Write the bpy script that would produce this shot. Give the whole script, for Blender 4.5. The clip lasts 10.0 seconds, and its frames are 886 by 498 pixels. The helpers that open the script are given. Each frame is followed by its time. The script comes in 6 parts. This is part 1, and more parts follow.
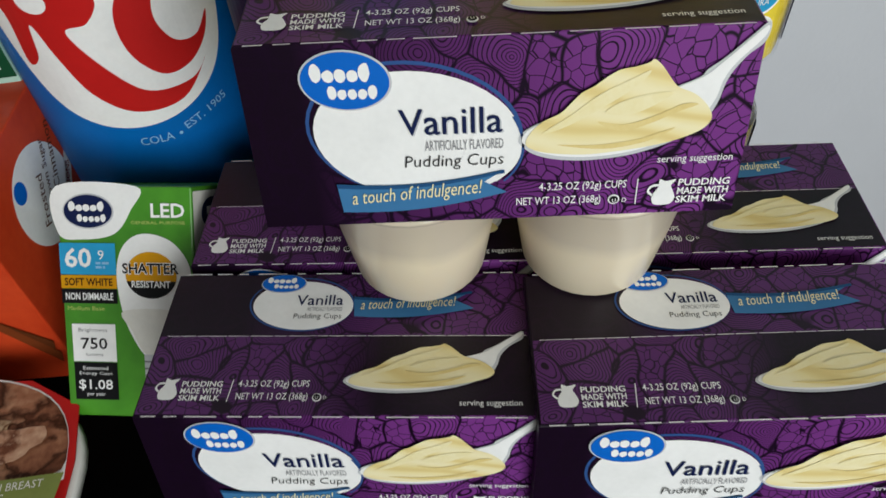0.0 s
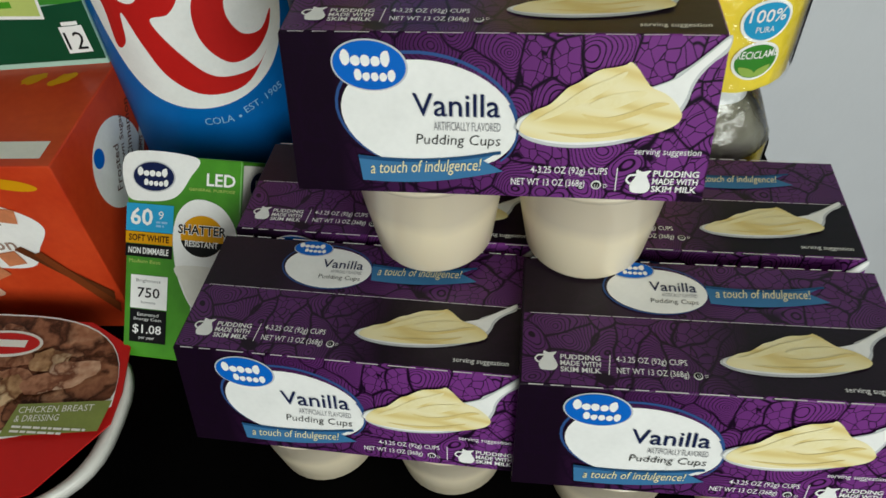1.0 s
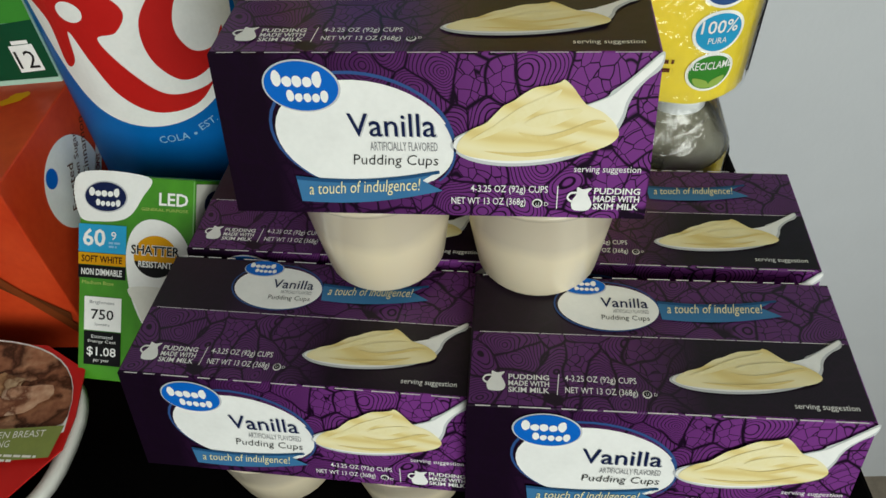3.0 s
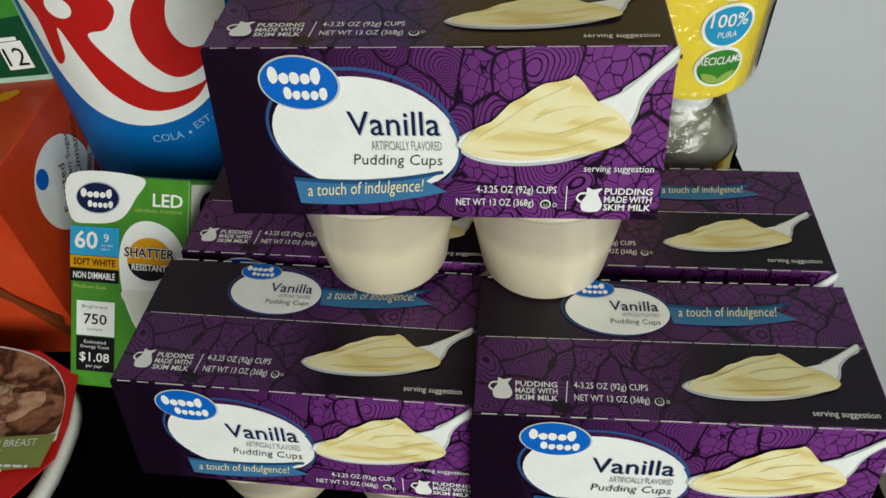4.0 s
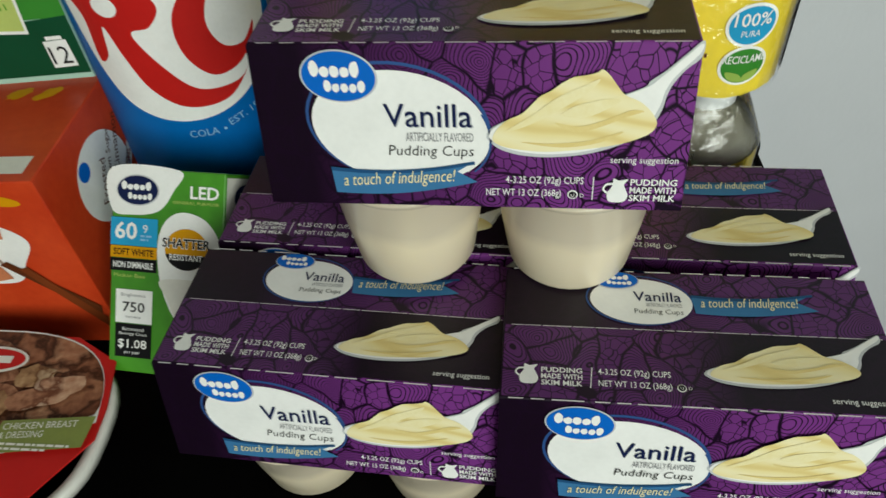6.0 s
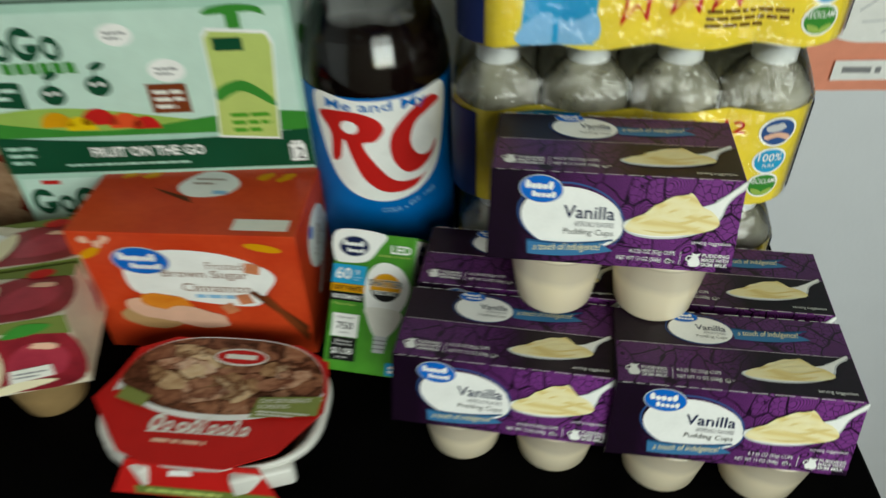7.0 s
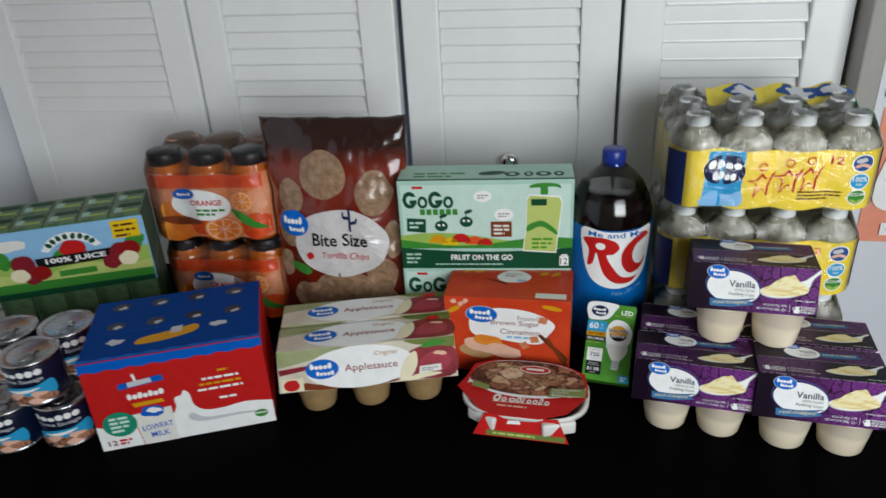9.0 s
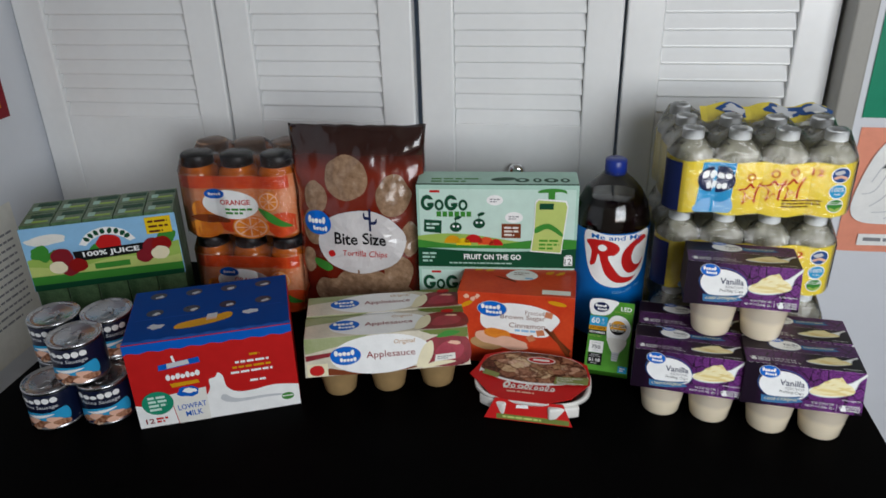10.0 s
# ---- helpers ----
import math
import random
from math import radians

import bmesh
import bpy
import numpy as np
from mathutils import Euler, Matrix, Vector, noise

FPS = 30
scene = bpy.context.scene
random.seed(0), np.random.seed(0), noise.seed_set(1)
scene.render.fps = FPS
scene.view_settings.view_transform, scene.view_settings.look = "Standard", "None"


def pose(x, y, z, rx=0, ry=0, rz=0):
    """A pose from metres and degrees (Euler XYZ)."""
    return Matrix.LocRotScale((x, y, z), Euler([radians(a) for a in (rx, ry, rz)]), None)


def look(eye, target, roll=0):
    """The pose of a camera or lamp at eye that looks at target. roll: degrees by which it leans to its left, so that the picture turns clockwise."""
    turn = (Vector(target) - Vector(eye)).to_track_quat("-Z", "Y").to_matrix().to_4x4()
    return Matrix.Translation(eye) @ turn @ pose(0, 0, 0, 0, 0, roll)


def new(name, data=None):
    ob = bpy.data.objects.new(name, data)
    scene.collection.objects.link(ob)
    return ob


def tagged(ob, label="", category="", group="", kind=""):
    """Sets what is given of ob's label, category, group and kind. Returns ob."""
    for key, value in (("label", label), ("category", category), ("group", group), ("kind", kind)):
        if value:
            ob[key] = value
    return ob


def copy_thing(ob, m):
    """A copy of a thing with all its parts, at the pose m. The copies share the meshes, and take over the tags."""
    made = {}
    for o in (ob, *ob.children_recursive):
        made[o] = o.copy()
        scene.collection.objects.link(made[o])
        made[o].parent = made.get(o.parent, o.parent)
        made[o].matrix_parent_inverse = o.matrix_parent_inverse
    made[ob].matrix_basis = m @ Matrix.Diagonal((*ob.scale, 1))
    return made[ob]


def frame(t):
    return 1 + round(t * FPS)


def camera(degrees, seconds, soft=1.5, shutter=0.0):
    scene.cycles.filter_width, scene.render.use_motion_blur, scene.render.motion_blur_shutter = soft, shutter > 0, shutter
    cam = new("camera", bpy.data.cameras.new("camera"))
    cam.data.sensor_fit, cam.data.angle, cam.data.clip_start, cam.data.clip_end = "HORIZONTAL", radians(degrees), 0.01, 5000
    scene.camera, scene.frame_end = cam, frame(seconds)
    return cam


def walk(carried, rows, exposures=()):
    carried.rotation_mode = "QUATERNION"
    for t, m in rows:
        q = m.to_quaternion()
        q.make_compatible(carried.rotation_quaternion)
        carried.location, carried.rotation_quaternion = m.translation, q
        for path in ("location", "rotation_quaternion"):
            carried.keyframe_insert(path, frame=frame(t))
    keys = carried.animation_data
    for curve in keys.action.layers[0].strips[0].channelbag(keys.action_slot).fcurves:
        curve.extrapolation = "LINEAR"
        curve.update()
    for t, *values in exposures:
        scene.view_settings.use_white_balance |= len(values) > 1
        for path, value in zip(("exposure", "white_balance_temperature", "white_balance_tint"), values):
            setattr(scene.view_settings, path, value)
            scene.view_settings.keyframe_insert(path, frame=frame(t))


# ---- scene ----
cam = camera(62.8, 10.0, shutter=0.5)
PATH = [
    (0, (-0.031, 0.009, 1.049), (0.012, 1.332, -0.449), -4.0),
    (0.5, (-0.024, -0.008, 1.052), (-0.044, 1.339, -0.426), -3.9),
    (1, (-0.015, -0.026, 1.06), (-0.12, 1.351, -0.387), -3.9),
    (1.5, (-0.008, -0.028, 1.063), (-0.079, 1.356, -0.379), -2.7),
    (2, (-0.002, -0.026, 1.061), (-0.089, 1.356, -0.382), -3.6),
    (2.5, (0.002, -0.024, 1.061), (-0.089, 1.364, -0.376), -4.1),
    (4, (-0.001, -0.012, 1.055), (-0.08, 1.369, -0.389), -4.3),
    (4.5, (-0.002, -0.015, 1.054), (-0.088, 1.357, -0.399), -4.6),
    (5, (-0.003, -0.015, 1.054), (-0.089, 1.352, -0.403), -4.5),
    (5.2, (-0.002, -0.015, 1.052), (-0.088, 1.348, -0.41), -4.8),
    (6.3, (-0.008, -0.033, 1.067), (-0.173, 1.376, -0.343), -5.6),
    (6.5, (-0.017, -0.049, 1.088), (-0.203, 1.375, -0.304), -5.7),
    (7, (-0.074, -0.151, 1.165), (-0.201, 1.371, -0.126), -2.1),
    (7.5, (-0.152, -0.321, 1.234), (-0.292, 1.331, 0.115), -0.6),
    (8, (-0.178, -0.406, 1.277), (-0.393, 1.265, 0.2), -2.0),
    (8.5, (-0.17, -0.488, 1.313), (-0.48, 1.232, 0.34), -1.8),
    (9, (-0.206, -0.567, 1.337), (-0.552, 1.181, 0.43), -3.2),
    (9.5, (-0.226, -0.626, 1.354), (-0.581, 1.151, 0.507), -1.9),
    (10, (-0.229, -0.653, 1.351), (-0.542, 1.122, 0.485), -1.6),
]
EXPOSURES = [(0, -0.06, 6600, 7), (1, -0.1, 6800, 2), (5.2, -0.08, 6900, 0), (7, -0.1, 6900, -4), (7.5, -0.08, 6500, -3), (8, 0.26, 6350, 6),
             (8.5, 0.1, 6350, 8), (9.5, -0.06, 6400, 10), (10, -0.1, 6400, 11)]
walk(cam, [(t, look(eye, target, roll)) for t, eye, target, roll in PATH], EXPOSURES)

# ---- light ----
world = bpy.data.worlds.new("world")
scene.world = world
world.use_nodes = True
_n = world.node_tree.nodes
_sky = _n.new("ShaderNodeTexSky")
_sky.sky_type, _sky.sun_disc = "NISHITA", False
_sky.sun_elevation, _sky.sun_rotation = radians(35), radians(160)
world.node_tree.links.new(_sky.outputs[0], _n["Background"].inputs[0])
_n["Background"].inputs[1].default_value = 0.12


def area_lamp(name, m, sx, sy, watts, colour):
    data = bpy.data.lights.new(name, "AREA")
    data.shape, data.size, data.size_y, data.energy, data.color = "RECTANGLE", sx, sy, watts, colour
    ob = new(name, data)
    ob.matrix_world = m
    return ob


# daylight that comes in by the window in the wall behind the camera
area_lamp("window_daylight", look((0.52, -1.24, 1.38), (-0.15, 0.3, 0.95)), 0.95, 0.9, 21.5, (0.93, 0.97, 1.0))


# ---- materials ----
def material(name, colour, rough=0.5, metal=0.0, vary=0.08, scale=40.0, bump=0.0, bump_scale=200.0, coat=0.0, alt=None, spec=0.5):
    """A painted, printed or moulded surface: two scales of variation in colour and roughness, and fine relief."""
    m = bpy.data.materials.new(name)
    m.use_nodes = True
    nt = m.node_tree
    b = nt.nodes["Principled BSDF"]
    b.inputs["Metallic"].default_value = metal
    b.inputs["Coat Weight"].default_value = coat
    b.inputs["Specular IOR Level"].default_value = spec
    co = nt.nodes.new("ShaderNodeTexCoord")
    big, fine = nt.nodes.new("ShaderNodeTexNoise"), nt.nodes.new("ShaderNodeTexNoise")
    big.inputs["Scale"].default_value, big.inputs["Detail"].default_value = scale, 3
    fine.inputs["Scale"].default_value, fine.inputs["Detail"].default_value = scale * 9, 2
    for n in (big, fine):
        nt.links.new(co.outputs["Object"], n.inputs["Vector"])
    both = nt.nodes.new("ShaderNodeMath")
    both.operation = "MULTIPLY_ADD"
    nt.links.new(fine.outputs["Fac"], both.inputs[0])
    both.inputs[1].default_value = 0.4
    nt.links.new(big.outputs["Fac"], both.inputs[2])
    mix = nt.nodes.new("ShaderNodeMix")
    mix.data_type = "RGBA"
    dark = tuple(c * (1 - vary) for c in colour) if alt is None else alt
    light = tuple(min(1, c * (1 + vary)) for c in colour) if alt is None else colour
    mix.inputs["A"].default_value, mix.inputs["B"].default_value = (*dark, 1), (*light, 1)
    ramp = nt.nodes.new("ShaderNodeMapRange")
    ramp.inputs["From Min"].default_value, ramp.inputs["From Max"].default_value = 0.45, 0.95
    nt.links.new(both.outputs[0], ramp.inputs["Value"])
    nt.links.new(ramp.outputs[0], mix.inputs["Factor"])
    nt.links.new(mix.outputs["Result"], b.inputs["Base Color"])
    rr = nt.nodes.new("ShaderNodeMapRange")
    rr.inputs["To Min"].default_value, rr.inputs["To Max"].default_value = max(0.02, rough - 0.06), min(1, rough + 0.06)
    nt.links.new(big.outputs["Fac"], rr.inputs["Value"])
    nt.links.new(rr.outputs[0], b.inputs["Roughness"])
    if bump:
        bn = nt.nodes.new("ShaderNodeTexNoise")
        bn.inputs["Scale"].default_value, bn.inputs["Detail"].default_value = bump_scale, 3
        nt.links.new(co.outputs["Object"], bn.inputs["Vector"])
        bp = nt.nodes.new("ShaderNodeBump")
        bp.inputs["Strength"].default_value, bp.inputs["Distance"].default_value = bump, 0.001
        nt.links.new(bn.outputs["Fac"], bp.inputs["Height"])
        nt.links.new(bp.outputs[0], b.inputs["Normal"])
    return m


def hexa(h):
    """Linear colour of an sRGB hex code."""
    c = [int(h[i:i + 2], 16) / 255 for i in (0, 2, 4)]
    return tuple(v / 12.92 if v <= 0.04045 else ((v + 0.055) / 1.055) ** 2.4 for v in c)


def see_through(name, tint, rough=0.08, ior=1.45, bump=0.5, bump_scale=45.0):
    """Clear film or thin plastic: light passes straight through, with a gloss that grows towards the edges."""
    m = bpy.data.materials.new(name)
    m.use_nodes = True
    nt = m.node_tree
    nt.nodes.remove(nt.nodes["Principled BSDF"])
    tr, gl, mx, fr = (nt.nodes.new(k) for k in ("ShaderNodeBsdfTransparent", "ShaderNodeBsdfGlossy", "ShaderNodeMixShader", "ShaderNodeFresnel"))
    tr.inputs[0].default_value = (*tint, 1)
    gl.inputs["Roughness"].default_value = rough
    fr.inputs[0].default_value = ior
    co, n, bp = nt.nodes.new("ShaderNodeTexCoord"), nt.nodes.new("ShaderNodeTexNoise"), nt.nodes.new("ShaderNodeBump")
    n.inputs["Scale"].default_value, n.inputs["Detail"].default_value = bump_scale, 4
    nt.links.new(co.outputs["Object"], n.inputs["Vector"])
    bp.inputs["Strength"].default_value, bp.inputs["Distance"].default_value = bump, 0.006
    nt.links.new(n.outputs["Fac"], bp.inputs["Height"])
    nt.links.new(bp.outputs[0], gl.inputs["Normal"])
    nt.links.new(fr.outputs[0], mx.inputs[0])
    nt.links.new(tr.outputs[0], mx.inputs[1])
    nt.links.new(gl.outputs[0], mx.inputs[2])
    nt.links.new(mx.outputs[0], nt.nodes["Material Output"].inputs[0])
    return m


def water_plastic(name):
    """Clear ribbed bottle of water in film: mostly straight through, sharp uneven highlights; milky scatter in patches
    paints in glints and the wrap's yellow reflection.
    """
    m = see_through(name, (0.97, 0.98, 0.93), 0.06, 1.7, 0.6, 55.0)
    nt = m.node_tree
    mx = [n for n in nt.nodes if n.type == "MIX_SHADER"][0]
    tr = [n for n in nt.nodes if n.type == "BSDF_TRANSPARENT"][0]
    df, half = nt.nodes.new("ShaderNodeBsdfDiffuse"), nt.nodes.new("ShaderNodeMixShader")
    co, n, tone, share = (nt.nodes.new(k) for k in ("ShaderNodeTexCoord", "ShaderNodeTexNoise", "ShaderNodeMix", "ShaderNodeMapRange"))
    n.inputs["Scale"].default_value, n.inputs["Detail"].default_value = 42, 1
    nt.links.new(co.outputs["Object"], n.inputs["Vector"])
    tone.data_type = "RGBA"
    nt.links.new(n.outputs["Fac"], tone.inputs["Factor"])
    # yellow end of the tone paints in light reflected off the wrap
    tone.inputs["A"].default_value, tone.inputs["B"].default_value = (0.93, 0.86, 0.5, 1), (0.97, 0.97, 0.94, 1)
    nt.links.new(tone.outputs["Result"], df.inputs[0])
    # uneven share of diffuse stands in for patchy glints
    share.inputs["From Min"].default_value, share.inputs["From Max"].default_value = 0.35, 0.65
    share.inputs["To Min"].default_value, share.inputs["To Max"].default_value = 0.14, 0.5
    nt.links.new(n.outputs["Fac"], share.inputs["Value"])
    nt.links.new(share.outputs[0], half.inputs[0])
    nt.links.new(tr.outputs[0], half.inputs[1])
    nt.links.new(df.outputs[0], half.inputs[2])
    nt.links.new(half.outputs[0], mx.inputs[1])
    return m


def swirl_print(name, light, mid, dark):
    """A printed photograph of soft folded cream."""
    m = material(name, light, 0.4, spec=0.25)
    nt = m.node_tree
    co, w, ramp = nt.nodes.new("ShaderNodeTexCoord"), nt.nodes.new("ShaderNodeTexWave"), nt.nodes.new("ShaderNodeValToRGB")
    mp = nt.nodes.new("ShaderNodeMapping")
    mp.inputs["Scale"].default_value = (0.35, 1.0, 1.0)
    mp.inputs["Rotation"].default_value = (0, 0.25, 0.2)
    nt.links.new(co.outputs["Object"], mp.inputs["Vector"])
    nt.links.new(mp.outputs[0], w.inputs["Vector"])
    w.bands_direction = "DIAGONAL"
    w.inputs["Scale"].default_value, w.inputs["Distortion"].default_value, w.inputs["Detail"].default_value, w.inputs["Detail Scale"].default_value = 52, 3.5, 1.0, 1.4
    e = ramp.color_ramp.elements
    e[0].position, e[0].color, e[1].position, e[1].color = 0.0, (*dark, 1), 1.0, (*light, 1)
    k = e.new(0.3)
    k.color = (*mid, 1)
    nt.links.new(w.outputs["Fac"], ramp.inputs[0])
    nt.links.new(ramp.outputs[0], nt.nodes["Principled BSDF"].inputs["Base Color"])
    return m


def purple_print(name, top):
    """Printed card: black at one end, purple with a dark doodle of scales, rings and petals at the other."""
    m = bpy.data.materials.new(name)
    m.use_nodes = True
    nt = m.node_tree
    b = nt.nodes["Principled BSDF"]
    co = nt.nodes.new("ShaderNodeTexCoord")
    noise_n = nt.nodes.new("ShaderNodeTexNoise")
    noise_n.inputs["Scale"].default_value, noise_n.inputs["Detail"].default_value = 60, 1
    nt.links.new(co.outputs["Object"], noise_n.inputs["Vector"])
    warp = nt.nodes.new("ShaderNodeVectorMath")
    warp.operation = "MULTIPLY_ADD"
    nt.links.new(noise_n.outputs["Color"], warp.inputs[0])
    warp.inputs[1].default_value = (0.01, 0.01, 0.01)
    nt.links.new(co.outputs["Object"], warp.inputs[2])

    def lines(node, lo, hi):
        r = nt.nodes.new("ShaderNodeMapRange")
        r.inputs["From Min"].default_value, r.inputs["From Max"].default_value = lo, hi
        nt.links.new(node, r.inputs["Value"])
        return r.outputs[0]

    big = nt.nodes.new("ShaderNodeTexVoronoi")
    big.inputs["Scale"].default_value = 76
    edge = nt.nodes.new("ShaderNodeTexVoronoi")
    edge.feature = "DISTANCE_TO_EDGE"
    edge.inputs["Scale"].default_value = 76
    small = nt.nodes.new("ShaderNodeTexVoronoi")
    small.feature = "DISTANCE_TO_EDGE"
    small.inputs["Scale"].default_value = 260
    for n in (big, edge, small):
        nt.links.new(warp.outputs[0], n.inputs["Vector"])
    ring = nt.nodes.new("ShaderNodeMath")
    ring.operation = "MULTIPLY"
    nt.links.new(big.outputs["Distance"], ring.inputs[0])
    ring.inputs[1].default_value = 88
    sine = nt.nodes.new("ShaderNodeMath")
    sine.operation = "SINE"
    nt.links.new(ring.outputs[0], sine.inputs[0])
    rings = lines(sine.outputs[0], -0.85, -0.5)
    cells = lines(small.outputs["Distance"], 0.016, 0.05)
    pick = nt.nodes.new("ShaderNodeMath")
    pick.operation = "GREATER_THAN"
    sep = nt.nodes.new("ShaderNodeSeparateColor")
    nt.links.new(big.outputs["Color"], sep.inputs[0])
    nt.links.new(sep.outputs[0], pick.inputs[0])
    pick.inputs[1].default_value = 0.45
    either = nt.nodes.new("ShaderNodeMix")
    nt.links.new(pick.outputs[0], either.inputs["Factor"])
    nt.links.new(cells, either.inputs["A"])
    nt.links.new(rings, either.inputs["B"])
    mul = nt.nodes.new("ShaderNodeMath")
    mul.operation = "MULTIPLY"
    nt.links.new(either.outputs[0], mul.inputs[0])
    nt.links.new(lines(edge.outputs["Distance"], 0.014, 0.045), mul.inputs[1])
    sx = nt.nodes.new("ShaderNodeSeparateXYZ")
    nt.links.new(co.outputs["Object"], sx.inputs[0])
    if top:
        # the strip behind the fold fades the other way
        behind = nt.nodes.new("ShaderNodeMath")
        behind.operation = "GREATER_THAN"
        nt.links.new(sx.outputs["Y"], behind.inputs[0])
        behind.inputs[1].default_value = 0.0015
        strip = nt.nodes.new("ShaderNodeMix")
        nt.links.new(behind.outputs[0], strip.inputs["Factor"])
        nt.links.new(lines(sx.outputs["X"], 0.014, -0.014), strip.inputs["A"])
        nt.links.new(lines(sx.outputs["X"], -0.036, 0.012), strip.inputs["B"])
        fade = strip.outputs[0]
    else:
        fade = lines(sx.outputs["X"], -0.05, 0.03)
    purple = nt.nodes.new("ShaderNodeMix")
    purple.data_type = "RGBA"
    nt.links.new(fade, purple.inputs["Factor"])
    purple.inputs["A"].default_value = (*hexa("170a1a"), 1)
    # same purple, darkened on the top to paint in its weaker light
    purple.inputs["B"].default_value = (*hexa("773784" if not top else "5a2b66"), 1)
    out = nt.nodes.new("ShaderNodeMix")
    out.data_type = "RGBA"
    nt.links.new(mul.outputs[0], out.inputs["Factor"])
    out.inputs["A"].default_value = (*hexa("190a1e" if not top else "1c0b20"), 1)
    nt.links.new(purple.outputs["Result"], out.inputs["B"])
    nt.links.new(out.outputs["Result"], b.inputs["Base Color"])
    b.inputs["Roughness"].default_value = 0.36
    b.inputs["Specular IOR Level"].default_value = 0.12 if not top else 0.3
    bump_n = nt.nodes.new("ShaderNodeTexNoise")
    bump_n.inputs["Scale"].default_value = 90
    nt.links.new(co.outputs["Object"], bump_n.inputs["Vector"])
    bp = nt.nodes.new("ShaderNodeBump")
    bp.inputs["Strength"].default_value, bp.inputs["Distance"].default_value = 0.12, 0.001
    nt.links.new(bump_n.outputs["Fac"], bp.inputs["Height"])
    nt.links.new(bp.outputs[0], b.inputs["Normal"])
    return m


def filled_cup(name, filled, empty, level):
    """Milky moulded cup: warmer below the level of what is in it, greyer above."""
    m = material(name, filled, 0.22, vary=0.03, scale=80, coat=0.25)
    nt = m.node_tree
    co, sep, edge, mix = (nt.nodes.new(k) for k in ("ShaderNodeTexCoord", "ShaderNodeSeparateXYZ", "ShaderNodeMapRange", "ShaderNodeMix"))
    wave = nt.nodes.new("ShaderNodeTexNoise")
    wave.inputs["Scale"].default_value = 45
    nt.links.new(co.outputs["Object"], wave.inputs["Vector"])
    nt.links.new(co.outputs["Object"], sep.inputs[0])
    add = nt.nodes.new("ShaderNodeMath")
    add.operation = "MULTIPLY_ADD"
    nt.links.new(wave.outputs["Fac"], add.inputs[0])
    add.inputs[1].default_value = 0.008
    nt.links.new(sep.outputs["Z"], add.inputs[2])
    edge.inputs["From Min"].default_value, edge.inputs["From Max"].default_value = level, level + 0.006
    nt.links.new(add.outputs[0], edge.inputs["Value"])
    mix.data_type = "RGBA"
    nt.links.new(edge.outputs[0], mix.inputs["Factor"])
    mix.inputs["A"].default_value, mix.inputs["B"].default_value = (*filled, 1), (*empty, 1)
    b = nt.nodes["Principled BSDF"]
    nt.links.new(mix.outputs["Result"], b.inputs["Base Color"])
    b.inputs["Subsurface Weight"].default_value = 0.15
    b.inputs["Subsurface Radius"].default_value = (0.006, 0.005, 0.004)
    return m


def food_print(name, *tones):
    """A printed photograph of stewed meat: lumps of several tones with dark gravy between them."""
    m = material(name, tones[0], 0.4, spec=0.16)
    nt = m.node_tree
    co, warp, cells, edge = (nt.nodes.new(k) for k in ("ShaderNodeTexCoord", "ShaderNodeTexNoise", "ShaderNodeTexVoronoi", "ShaderNodeTexVoronoi"))
    warp.inputs["Scale"].default_value, warp.inputs["Detail"].default_value = 90, 4
    nt.links.new(co.outputs["Object"], warp.inputs["Vector"])
    bend = nt.nodes.new("ShaderNodeVectorMath")
    bend.operation = "MULTIPLY_ADD"
    nt.links.new(warp.outputs["Color"], bend.inputs[0])
    bend.inputs[1].default_value = (0.034, 0.026, 0.0)
    nt.links.new(co.outputs["Object"], bend.inputs[2])
    edge.feature = "DISTANCE_TO_EDGE"
    for n in (cells, edge):
        n.inputs["Scale"].default_value = 48
        nt.links.new(bend.outputs[0], n.inputs["Vector"])
    pick, ramp = nt.nodes.new("ShaderNodeSeparateColor"), nt.nodes.new("ShaderNodeValToRGB")
    nt.links.new(cells.outputs["Color"], pick.inputs[0])
    grain = nt.nodes.new("ShaderNodeTexNoise")
    grain.inputs["Scale"].default_value, grain.inputs["Detail"].default_value = 230, 5
    nt.links.new(co.outputs["Object"], grain.inputs["Vector"])
    sway = nt.nodes.new("ShaderNodeMath")
    sway.operation = "MULTIPLY_ADD"
    nt.links.new(grain.outputs["Fac"], sway.inputs[0])
    sway.inputs[1].default_value = 0.9
    half = nt.nodes.new("ShaderNodeMath")
    half.operation = "MULTIPLY_ADD"
    nt.links.new(pick.outputs[0], half.inputs[0])
    half.inputs[1].default_value, half.inputs[2].default_value = 0.7, -0.3
    nt.links.new(half.outputs[0], sway.inputs[2])
    nt.links.new(sway.outputs[0], ramp.inputs[0])
    e = ramp.color_ramp.elements
    e[0].color, e[1].color = (*tones[0], 1), (*tones[-1], 1)
    for i, tone in enumerate(tones[1:-1]):
        e.new((i + 1) / (len(tones) - 1)).color = (*tone, 1)
    gravy, out = nt.nodes.new("ShaderNodeMapRange"), nt.nodes.new("ShaderNodeMix")
    gravy.inputs["From Max"].default_value = 0.12
    nt.links.new(edge.outputs["Distance"], gravy.inputs["Value"])
    out.data_type = "RGBA"
    nt.links.new(gravy.outputs[0], out.inputs["Factor"])
    out.inputs["A"].default_value = (*tones[0], 1)
    nt.links.new(ramp.outputs[0], out.inputs["B"])
    nt.links.new(out.outputs["Result"], nt.nodes["Principled BSDF"].inputs["Base Color"])
    return m


